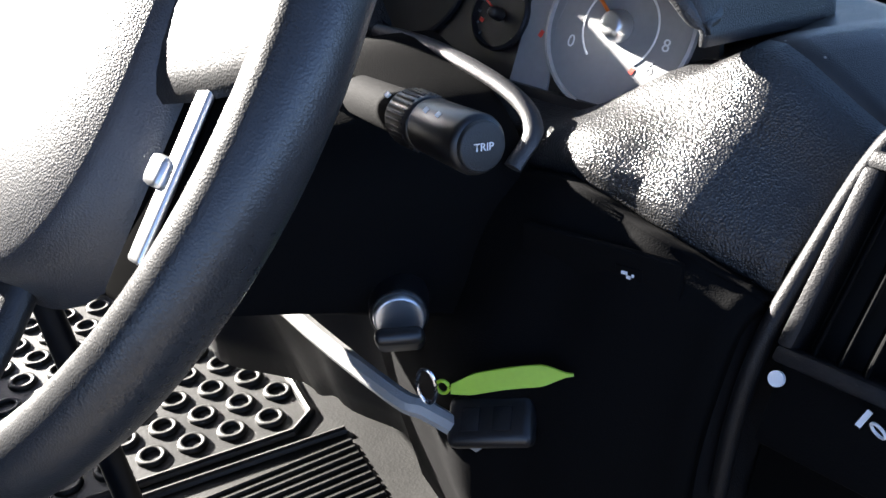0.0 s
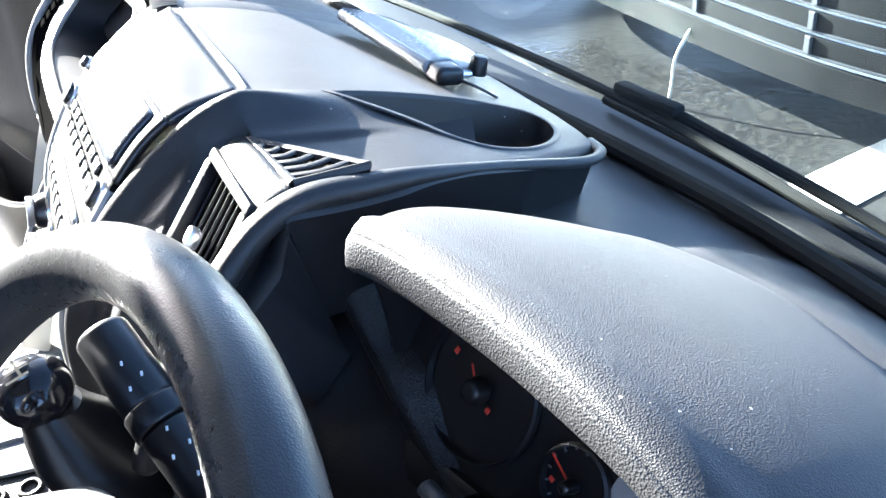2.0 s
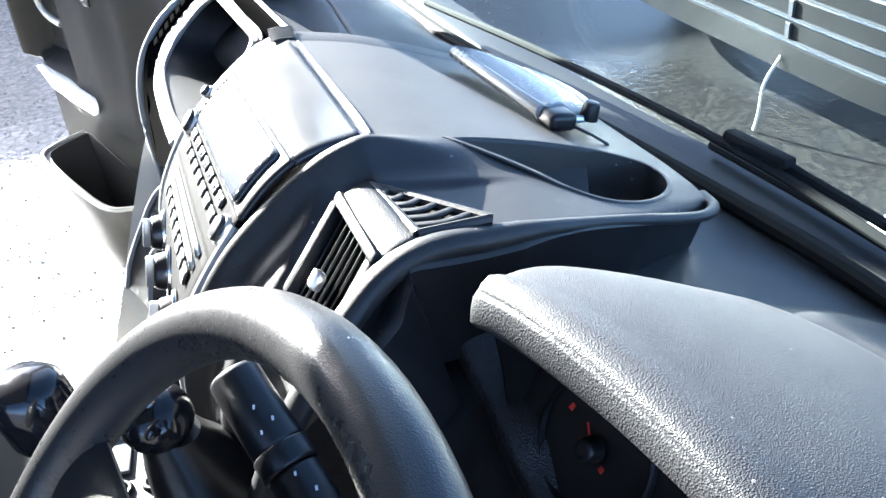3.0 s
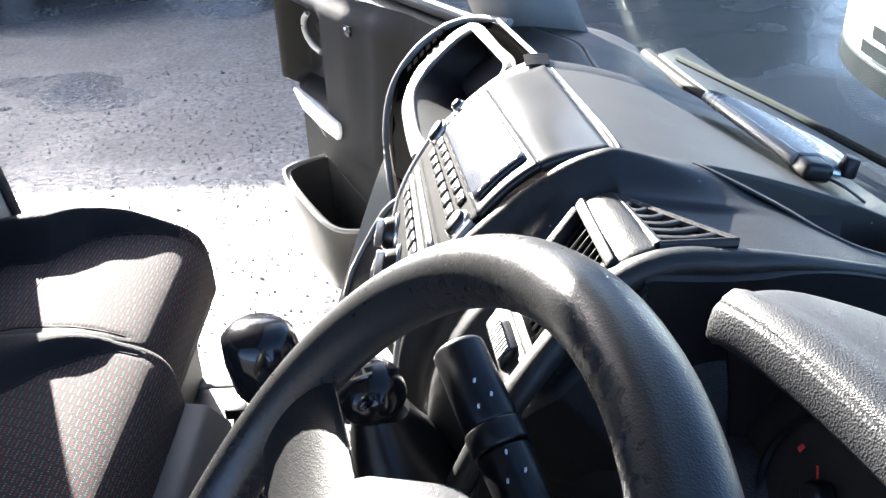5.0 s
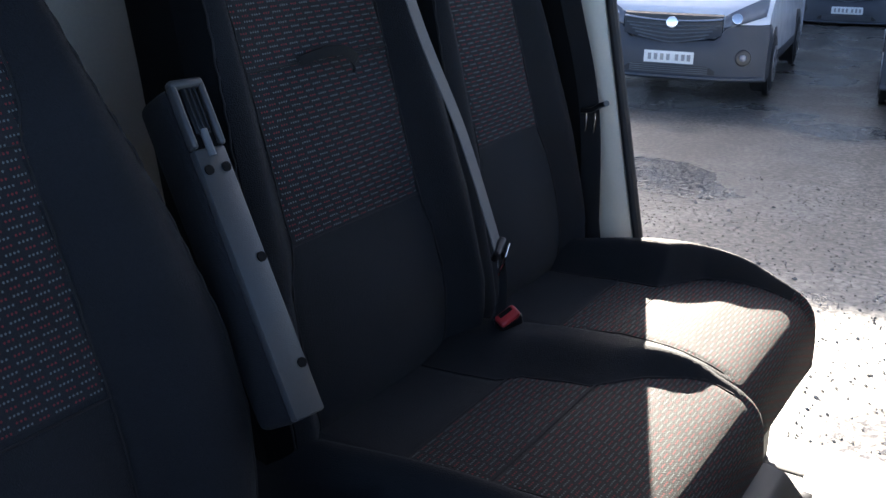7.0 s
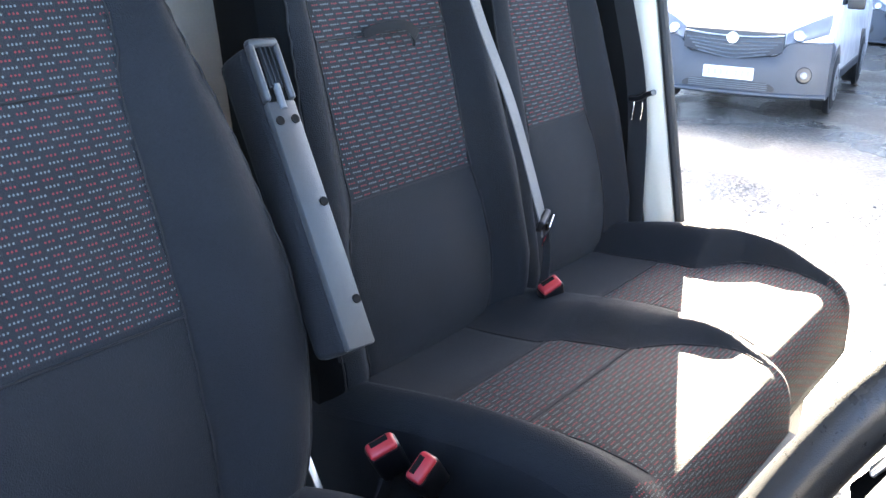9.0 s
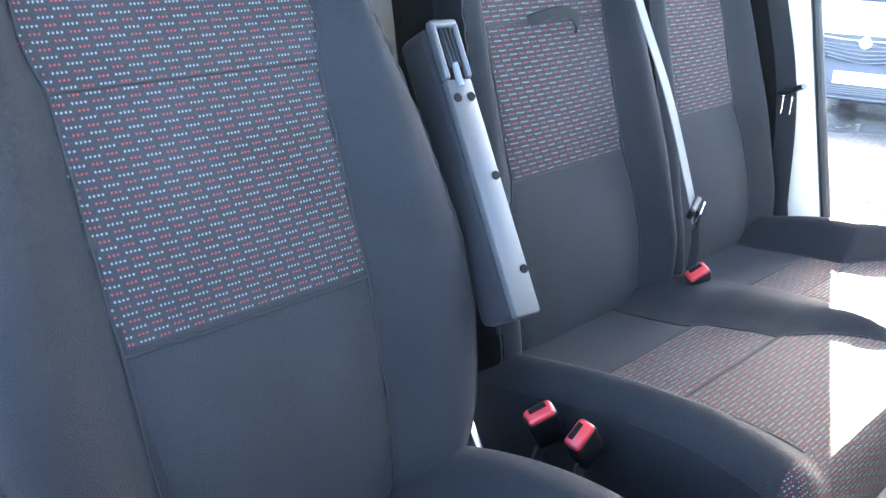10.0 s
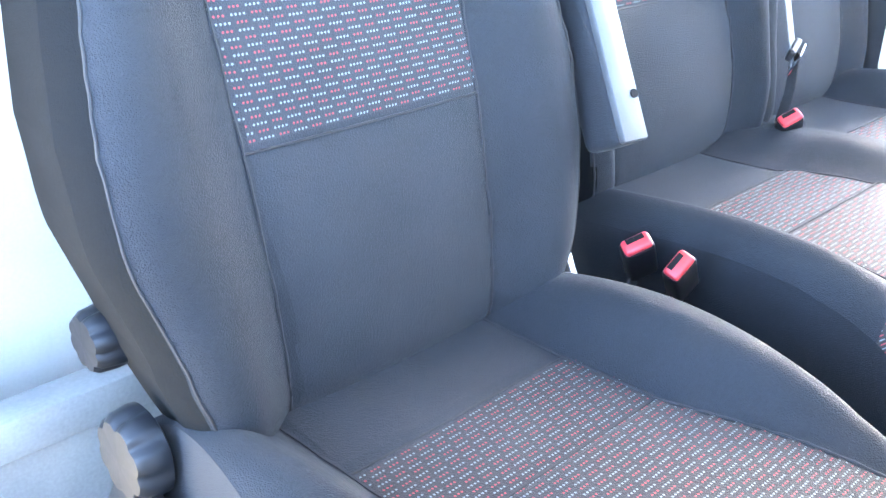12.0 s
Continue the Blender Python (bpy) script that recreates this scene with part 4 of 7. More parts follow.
def backrest(parent, cx, z0, z1, yf, width, panel, seam_z, top_seam, depth=0.13, prot=0.045, more=lambda z: 0.0, less=lambda z: 0.0):
    """Reclined backrest. width(z), panel(z): half widths; yf(z): the panel's front; the panel's lower field is plain."""
    nz, nx = 84, 72
    rows = []
    vs = []
    for i in range(nz):
        t = i / (nz - 1)
        z = z0 + (z1 - z0) * t
        hw = width(z)
        pw = panel(z)
        end = 1 - (abs(2 * t - 1)) ** 12
        base = yf(z)
        r = 0.055
        ring = []
        for j in range(nx):
            v = -1 + 2 * j / (nx - 1)
            x = (hw - (less(z) if v > 0 else 0)) * math.copysign(abs(v) ** 0.9, v)
            ax = abs(x) - (more(z) if x < 0 else 0)
            hx = hw - (less(z) if x > 0 else 0)
            aw = hx - (more(z) if x < 0 else 0)
            bump = prot * step(pw - 0.005, pw + 0.6 * (aw - pw), ax)
            edge = max(0, (abs(x) - (hx - r)) / r)
            drop = r * (1 - math.sqrt(max(0, 1 - edge * edge)))
            groove = 0.0028 * math.exp(-((ax - pw) / 0.005) ** 2)
            if ax < pw + 0.004:
                for sz in (seam_z, top_seam):
                    groove = max(groove, 0.0025 * math.exp(-((z - sz) / 0.005) ** 2))
            lum = 0.017 * max(0, 1 - (ax / pw) ** 2) * math.sin(math.pi * min(1, max(0, (z - z0 - 0.03) / (seam_z - z0 - 0.03)))) ** 0.8 if z < seam_z else 0.006 * max(0, 1 - (ax / pw) ** 2) * math.sin(math.pi * min(1, max(0, (z - seam_z) / (top_seam - seam_z))))
            y = base + bump - drop - groove + lum
            y = y * end + (base - depth / 2) * (1 - end)
            ring.append((cx + x, y, z))
        for j in range(24):
            v = 1 - 2 * (j + 0.5) / 24
            x = (hw - (less(z) if v > 0 else 0)) * v
            edge = max(0, (abs(x) - (hw - r)) / r)
            y = base - depth + r * (1 - math.sqrt(max(0, 1 - edge * edge)))
            y = y * end + (base - depth / 2) * (1 - end)
            ring.append((cx + x, y, z))
        rows.append(ring)
        vs.append((z, pw, hw))

    def front(x, z):
        k = min(nz - 1, max(0, int(round((z - z0) / (z1 - z0) * (nz - 1)))))
        ring = rows[k][:nx]
        return Vector((cx + x, float(np.interp(cx + x, [p[0] for p in ring], [p[1] for p in ring])) + 0.0008, z))
    lines = [[front(x, sz) for x in np.linspace(-panel(sz) - more(sz), panel(sz), 24)] for sz in (seam_z, top_seam)]
    lines += [[front(s * panel(z) - (more(z) if s < 0 else 0), z) for z in np.linspace(z0 + 0.03, z1 - 0.04, 50)] for s in (-1, 1)]
    lines += [[front(s * (width(z) - 0.016) - (less(z) if s > 0 else 0), z) for z in np.linspace(z0 + 0.06, z1 - 0.06, 50)] for s in (-1, 1)]
    for ln in lines:
        under(part("seam", tube_bm(ln, 0.0015, 6), THREAD, None, "dark stitched seam", smooth=True), parent)

    def cls(i, j):
        z, pw, hw = vs[i]
        if j >= nx - 1:
            return "back_shell"
        v = -1 + 2 * (j + 0.5) / (nx - 1)
        if hw * (1 - abs(v) ** 0.9) < 0.016:
            return "side_panel"
        ax = hw * abs(v) ** 0.9 - (more(z) if v < 0 else 0)
        if ax > pw:
            return "back_bolster" if v < 0 else "back_bolster_outer"
        return "back_lower_panel" if z < seam_z else ("back_panel" if z < top_seam else "back_upper_panel")
    upholstered(rows, cls, {"back_shell": SIDE_DARK, "side_panel": SIDE_DARK, "back_bolster": CLOTH_SIDE, "back_bolster_outer": CLOTH_SIDE, "back_lower_panel": CLOTH, "back_panel": DOT_BACK, "back_upper_panel": DOT_BACK},
                parent, ("back_shell", "side_panel", "back_bolster", "back_bolster_outer", "back_lower_panel", "back_panel", "back_upper_panel"))


def cushion(parent, cx, y0, y1, ztop, hw, pw, rear_seam, mid_seam, rise=0.03, prot=0.04, depth=0.16, left=1.0, right=1.0, rear=0.55):
    """Seat cushion from its rear edge y0 to its front y1. pw: the panel's half width, or two curves over y for its -x and +x
    sides. rear_seam: the plain field behind it; mid_seam: a stitched line across; the panel's cloth wraps the whole front."""
    sides = pw if isinstance(pw, tuple) else (lambda y: pw, lambda y: pw)
    wrap = y1 - 0.045
    ny, nx = 76, 72
    rows = []
    ys = []
    for i in range(ny):
        t = i / (ny - 1)
        y = y0 + (y1 - y0) * (t if t < 0.8 else 0.8 + 0.2 * math.sin((t - 0.8) / 0.2 * math.pi / 2))
        roll = max(0, (t - 0.72) / 0.28)
        front = depth * 0.85 * (1 - math.sqrt(max(0, 1 - min(1, roll) ** 2.4)))
        base = ztop + rise * step(0.1, 0.75, t) - 0.015 * step(0.12, 0, t)
        r = 0.045
        h = hw * (1 - 0.03 * roll ** 3)
        ring = []
        for j in range(nx):
            v = -1 + 2 * j / (nx - 1)
            x = h * math.copysign(abs(v) ** 0.9, v)
            if rear < 0.3 and x > 0:
                x *= 1 - 0.13 * step(0.5, 0.05, t)
            ax = abs(x)
            side = left if x < 0 else right
            p = sides[0 if x < 0 else 1](y)
            full = p + max(0.6 * (h - p), 0.03)
            bump = prot * side * step(p - 0.005, full, ax) * (rear + (1 - rear) * math.sin(math.pi * min(1, t * 1.15)))
            edge = max(0, (ax - (h - r)) / r)
            drop = r * (1 - math.sqrt(max(0, 1 - edge * edge)))
            groove = 0.0028 * math.exp(-((ax - p) / 0.005) ** 2) * step(wrap + 0.01, wrap - 0.01, y)
            if ax < p + 0.004:
                for sy in (rear_seam, mid_seam):
                    groove = max(groove, 0.0030 * math.exp(-((y - sy) / 0.005) ** 2))
            ring.append((cx + x, y, base + bump - drop - groove - front))
        for j in range(24):
            v = 1 - 2 * (j + 0.5) / 24
            ring.append((cx + h * v * 0.97, y - 0.02 * roll, ztop - depth))
        rows.append(ring)
        ys.append(y)

    def top(x, y):
        k = min(range(ny), key=lambda q: abs(ys[q] - y))
        ring = rows[k][:nx]
        return Vector((cx + x, y, float(np.interp(cx + x, [p[0] for p in ring], [p[2] for p in ring])) + 0.0008))
    lines = [[top(x, sy) for x in np.linspace(-sides[0](sy), sides[1](sy), 24)] for sy in (rear_seam, mid_seam)]
    for s, p in ((-1, sides[0]), (1, sides[1])):
        lines.append([top(s * p(y), y) for y in ys if y0 + 0.03 < y < wrap])
    for ln in lines:
        under(part("seam", tube_bm(ln, 0.0015, 6), THREAD, None, "dark stitched seam", smooth=True), parent)

    def cls(i, j):
        if j >= nx - 1:
            return "cushion_base"
        v = -1 + 2 * (j + 0.5) / (nx - 1)
        if hw * abs(v) ** 0.9 > sides[0 if v < 0 else 1](ys[i]) and ys[i] < wrap:
            return "cushion_bolster" if v < 0 else "cushion_bolster_outer"
        return "cushion_rear_panel" if ys[i] < rear_seam else ("cushion_mid_panel" if ys[i] < mid_seam else "cushion_panel")
    upholstered(rows, cls, {"cushion_base": CLOTH_SIDE, "cushion_bolster": CLOTH_SIDE, "cushion_bolster_outer": CLOTH_SIDE, "cushion_rear_panel": CLOTH, "cushion_mid_panel": DOT_SEAT, "cushion_panel": DOT_SEAT},
                parent, ("cushion_base", "cushion_bolster", "cushion_bolster_outer", "cushion_rear_panel", "cushion_mid_panel", "cushion_panel"))


def curve_of(*pts):
    xs, ys = [p[0] for p in pts], [p[1] for p in pts]
    return lambda q: float(np.interp(q, xs, ys))


driver = thing("driver_seat", (-0.446, -0.4, FLOOR))
backrest(driver, -0.446, 0.755, 1.62, curve_of((0.755, -0.493), (0.83, -0.503), (0.95, -0.522), (1.08, -0.553), (1.32, -0.629), (1.62, -0.735)), curve_of((0.755, 0.245), (0.9, 0.297), (1.02, 0.318), (1.12, 0.314), (1.25, 0.288), (1.35, 0.256), (1.5, 0.215), (1.62, 0.18)),
         curve_of((0.80, 0.130), (1.08, 0.144), (1.32, 0.152), (1.36, 0.165), (1.62, 0.165)), 1.082, 1.320, more=curve_of((0.8, 0.034), (1.08, 0.022), (1.32, 0.010), (1.6, 0.0)), less=curve_of((0.755, 0.030), (0.92, 0.030), (1.05, 0.010), (1.2, 0.0)))
cushion(driver, -0.446, -0.60, 0.02, 0.812, 0.285, (curve_of((-0.392, 0.155), (-0.268, 0.155), (-0.15, 0.190), (-0.02, 0.235)), lambda y: 0.155), -0.392, -0.268, rise=0.02, prot=0.065, rear=0.15)
tagged(driver, "charcoal cloth driver's seat with red and white dotted panels", "seat")


def seat_hardware():
    for at, r, name in (((-0.202, -0.640, 0.893), 0.034, "recline_knob"), ((-0.186, -0.560, 0.808), 0.048, "height_knob")):
        rows = []
        for t, q in ((0, 0.80), (0.004, 0.98), (0.012, 1.0), (0.030, 0.94), (0.036, 0.82), (0.037, 0.0)):
            rows.append([(at[0] + t, at[1] + r * q * (1 - 0.13 * (0.5 + 0.5 * math.cos(8 * a)) ** 3 * step(0.0, 0.02, t)) * math.cos(a), at[2] + r * q * (1 - 0.13 * (0.5 + 0.5 * math.cos(8 * a)) ** 3 * step(0.0, 0.02, t)) * math.sin(a)) for a in np.linspace(0, 2 * math.pi, 73)[:-1]])
        under(part(name, grid_bm(rows, False, True), KNOB, None, "dark grey fluted plastic knob", smooth=True, angle=40), driver)
    side = prism_x([(-0.62, 0.72), (-0.58, 0.79), (-0.50, 0.78), (-0.40, 0.70), (-0.05, 0.66), (-0.02, 0.56), (-0.58, 0.56)], -0.172, -0.160, 0.004)
    under(part("side_cover", side, KNOB, None, "grey plastic seat side cover", smooth=True), driver)
    under(part("seat_pedestal", box_bm((0.44, 0.46, 0.18), 0.01, 2, pose(-0.446, -0.26, FLOOR + 0.09)), BLACK, None), driver)
    under(part("seat_hinge", box_bm((0.012, 0.07, 0.16), 0.004, 2, pose(-0.735, -0.50, 0.80, 28, 0, 0)), SILVER, None, "silver seat hinge bracket", smooth=True), driver)
    # folded armrest, its underside to the front
    arm = thing("armrest", (-0.785, -0.5, 1.0))
    c0, c1 = Vector((-0.772, -0.443, 1.018)), Vector((-0.806, -0.628, 1.346))
    q = (c1 - c0).normalized()
    nrm = Vector((0.12, 1, 0.5))
    nrm = (nrm - q * nrm.dot(q)).normalized()
    sd = q.cross(nrm)
    L = (c1 - c0).length
    M = Matrix(((sd.x, nrm.x, q.x, (c0.x + c1.x) / 2), (sd.y, nrm.y, q.y, (c0.y + c1.y) / 2), (sd.z, nrm.z, q.z, (c0.z + c1.z) / 2), (0, 0, 0, 1)))

    def put(name, bm, mat, label=""):
        bm.transform(M)
        return under(part(name, bm, mat, None, label, smooth=True), arm)
    put("arm_body", box_bm((0.050, 0.060, L), 0.012, 3, pose(0, -0.036, 0)), CLOTH_SIDE)
    put("arm_plate", box_bm((0.040, 0.012, L * 0.80), 0.003, 2, pose(0, -0.003, -L * 0.095)), ARM_GREY, "grey plastic underside plate")
    for s in (-1, 1):
        put("grip_side", box_bm((0.0075, 0.014, L * 0.19), 0.0035, 3, pose(0.0175 * s, 0, L * 0.40)), ARM_GREY)
    put("grip_top", box_bm((0.0425, 0.015, 0.011), 0.005, 3, pose(0, 0, L * 0.495)), ARM_GREY)
    put("grip_recess", box_bm((0.027, 0.008, L * 0.21), 0, 2, pose(0, -0.004, L * 0.385)), DARK)
    put("grip_pad", box_bm((0.021, 0.008, L * 0.14), 0.003, 2, pose(0, 0.000, L * 0.415)), KNOB)
    for x in (-0.0065, 0, 0.0065):
        put("pad_rib", box_bm((0.002, 0.004, L * 0.13), 0.0008, 1, pose(x, 0.0045, L * 0.415)), KNOB)
    put("latch_pin", cyl_bm(0.0045, 0.0045, 0.030, pose(0, 0.003, L * 0.318)), GREY)
    for z in (-0.012, -0.132):
        put("bolt_hole", cyl_bm(0.0055, 0.0055, 0.003, pose(0.012, 0.0032, z, 90)), DARK)
    for x in (-0.011, 0.011):
        put("bolt_hole", cyl_bm(0.0055, 0.0055, 0.003, pose(x, 0.0032, 0.091, 90)), DARK)
    tagged(arm, "folded-up seat armrest with a grey plastic underside", "armrest")


seat_hardware()

bench = thing("passenger_bench", (-1.34, -0.4, FLOOR))
backrest(bench, -1.122, 0.80, 1.60, curve_of((0.80, -0.585), (0.95, -0.606), (1.105, -0.641), (1.33, -0.702), (1.6, -0.785)), curve_of((0.84, 0.24), (0.95, 0.258), (1.1, 0.255), (1.3, 0.235), (1.6, 0.20)),
         curve_of((0.84, 0.145), (0.90, 0.160), (0.98, 0.168), (1.05, 0.162), (1.105, 0.144), (1.33, 0.146), (1.6, 0.15)), 1.106, 1.324, prot=0.040)
backrest(bench, -1.587, 0.80, 1.60, curve_of((0.80, -0.605), (0.95, -0.626), (1.12, -0.664), (1.33, -0.720), (1.6, -0.80)), curve_of((0.84, 0.208), (0.95, 0.218), (1.1, 0.217), (1.3, 0.198), (1.6, 0.15)),
         curve_of((0.84, 0.118), (0.92, 0.132), (1.00, 0.135), (1.07, 0.126), (1.12, 0.105), (1.34, 0.105), (1.6, 0.105)), 1.125, 1.40, prot=0.035)
cushion(bench, -1.137, -0.68, -0.118, 0.852, 0.258, (curve_of((-0.47, 0.075), (-0.44, 0.100), (-0.335, 0.108), (-0.28, 0.165), (-0.20, 0.225)), curve_of((-0.47, 0.182), (-0.31, 0.182), (-0.16, 0.165))), -0.458, -0.330, rise=0.030, prot=0.034)
cushion(bench, -1.577, -0.68, -0.142, 0.852, 0.209, (curve_of((-0.50, 0.105), (-0.40, 0.085), (-0.34, 0.150), (-0.22, 0.175)), curve_of((-0.50, 0.147), (-0.37, 0.140), (-0.2, 0.165))), -0.480, -0.385, rise=0.030, prot=0.030, left=2.1, right=0.15)
BASE_GREY = plastic("dark_base_plastic", (0.045, 0.045, 0.045), 0.5, 0.0012, 0.3)
under(part("bench_box", box_bm((0.40, 0.40, 0.22), 0.01, 2, pose(-1.59, -0.40, 0.64)), BASE_GREY, None), bench)
# solid black blocks paint the shade of the cut-outs; nothing is hollowed
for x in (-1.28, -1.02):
    under(part("cutout_shade", box_bm((0.10, 0.03, 0.085), 0.006, 2, pose(x, -0.058, 0.655)), VOID, None, "black block for the shade of a storage cut-out", smooth=True), bench)
under(part("bench_base", prism_x([(-0.55, 0.70), (-0.16, 0.755), (-0.085, 0.742), (-0.052, 0.705), (-0.058, 0.53), (-0.55, 0.53)], -1.40, -0.90, 0.008), BASE_GREY, None, "grey plastic bench base with storage cut-outs", smooth=True), bench)
strap = [(-1.075, -0.700, 1.326), (-1.100, -0.676, 1.338), (-1.125, -0.664, 1.337), (-1.148, -0.664, 1.322), (-1.156, -0.672, 1.308)]
under(part("pull_strap", ribbon_bm(strap, 0.014, 0.004, (0, 0.3, 1), 16), THREAD, None, "black fabric pull strap"), bench)
tagged(bench, "charcoal cloth double passenger bench with dotted panels", "bench")


def belts():
    b = thing("centre_seat_belt", (-1.3, -0.53, 1.0))
    under(part("webbing", ribbon_bm([(-1.225, -0.690, 1.56), (-1.250, -0.628, 1.36), (-1.285, -0.575, 1.20), (-1.320, -0.535, 1.03), (-1.325, -0.53, 1.0)], 0.046, 0.0016, (1, 0.35, 0), 40), WEB, None, smooth=True), b)
    under(part("latch_plate", box_bm((0.030, 0.004, 0.052), 0.002, 2, pose(-1.325, -0.525, 1.005, -20, 30, 15)), CHROME, None, "chrome latch plate"), b)
    under(part("latch_cover", box_bm((0.042, 0.012, 0.022), 0.004, 2, pose(-1.318, -0.530, 1.022, -20, 20, 15)), BLACK, None), b)
    under(part("lower_webbing", ribbon_bm([(-1.325, -0.53, 1.02), (-1.345, -0.535, 0.95), (-1.36, -0.55, 0.87)], 0.030, 0.0016, (0.6, 0.8, 0), 20), WEB_DARK, None), b)
    tagged(b, "pale grey centre seat belt with chrome latch plate", "seat belt")
    b = thing("passenger_seat_belt", (-1.79, -0.62, 1.1))
    under(part("webbing", ribbon_bm([(-1.79, -0.75, 1.75), (-1.80, -0.675, 1.40), (-1.80, -0.612, 1.15), (-1.80, -0.597, 0.88)], 0.048, 0.0016, (0.25, 1, 0), 30), WEB_DARK, None), b)
    under(part("belt_tongue", tube_bm([(-1.796, -0.622, 1.142), (-1.793, -0.602, 1.146), (-1.792, -0.586, 1.156), (-1.790, -0.572, 1.162)], 0.0095, 10, 16, flat=0.6), BLACK, None, smooth=True), b)
    for dy in (-0.012, 0.006):
        under(part("tongue_plate", tube_bm([(-1.790, -0.600 + dy, 1.140), (-1.789, -0.599 + dy, 1.126), (-1.788, -0.601 + dy, 1.104)], 0.0022, 8, 12), CHROME, None, "chrome belt tongue", smooth=True), b)
    tagged(b, "dark seat belt hanging by the door pillar", "seat belt")
    for name, p, r in (("centre_buckle", (-1.336, -0.520, 0.900), (-30, 28, -30)), ("driver_buckle", (-0.816, -0.448, 0.862), (-32, 26, -35)), ("middle_buckle", (-0.809, -0.380, 0.862), (-20, 40, -10))):
        k = thing("belt_buckle", p)
        m = pose(*p, *r)
        under(part("buckle_body", box_bm((0.042, 0.026, 0.080), 0.006, 3, m @ pose(0, 0, -0.026)), BLACK, None, smooth=True), k)
        under(part("release_button", box_bm((0.038, 0.0225, 0.014), 0.005, 3, m @ pose(0, 0.0, 0.0125)), RED, None, "red release button", smooth=True), k)
        under(part("buckle_slot", box_bm((0.024, 0.007, 0.004), 0, 2, m @ pose(0, -0.005, 0.0182)), DARK, None), k)
        under(part("buckle_strap", ribbon_bm([m @ Vector((0, 0, -0.05)), (p[0], p[1] - 0.03, p[2] - 0.16), (p[0], p[1] - 0.03, FLOOR + 0.0)], 0.026, 0.004, (1, 0, 0), 14), WEB_DARK, None), k)
        tagged(k, "black belt buckle with a red release button", "buckle", group="belt buckles")


belts()


# ---- centre pod of the dashboard ----
def pod_right(y):
    return float(np.interp(y, (0.24, 0.34, 0.41, 0.53, 0.65, 0.74), (-0.70, -0.662, -0.682, -0.703, -0.752, -0.815)))


POD_Y = catmull([(0.735, 1.248), (0.62, 1.299), (0.52, 1.338), (0.455, 1.354), (0.428, 1.356), (0.385, 1.337), (0.325, 1.288), (0.287, 1.236), (0.266, 1.18), (0.264, 1.10), (0.28, 0.95)], 208)
POCKET = ((-0.852, 0.516), (-0.815, 0.562), (-0.784, 0.596), (-0.777, 0.630), (-0.796, 0.672), (-0.838, 0.704), (-0.880, 0.705), (-0.892, 0.668), (-0.880, 0.600))


def inside(poly, x, y):
    hit = False
    for (x1, y1), (x2, y2) in zip(poly, poly[1:] + poly[:1]):
        if (y1 > y) != (y2 > y) and x < (x2 - x1) * (y - y1) / (y2 - y1) + x1:
            hit = not hit
    return hit


def pod_lean(x):
    return -0.10 * max(0, -x - 0.85) - 0.05 * max(0, x + 0.80)


def pod_normal(k):
    a, b = POD_Y[max(k - 2, 0)], POD_Y[min(k + 2, 207)]
    return Vector((0, b[1] - a[1], a[0] - b[0])).normalized()


def pod_point(x, k):
    """A point on the pod's skin at station k of its outline; the side by the driver slopes down to the vents."""
    y, z = POD_Y[k]
    wall = -0.799 + 0.55 * min(0.08, max(0, 0.400 - y))
    sink = 0.014 * step(-0.848, -0.795, x) * step(0.60, 0.47, y) + 0.004 * step(-0.800, -0.790, x) * step(0.56, 0.50, y) + 0.032 * step(0.452, 0.395, y) * step(wall - 0.022, wall + 0.012, x) - 0.011 * math.exp(-((x + 0.833) / 0.013) ** 2) * step(0.52, 0.44, y)
    return Vector((x, y - 0.05 * max(0, -x - 0.9), z + pod_lean(x))) - pod_normal(k) * sink


def pod_at(x, y):
    """Top of the pod over a place in plan."""
    ys = [p[0] - 0.05 * max(0, -x - 0.9) for p in POD_Y[:100]]
    zs = [p[1] + pod_lean(x) for p in POD_Y[:100]]
    return float(np.interp(y, ys[::-1], zs[::-1]))


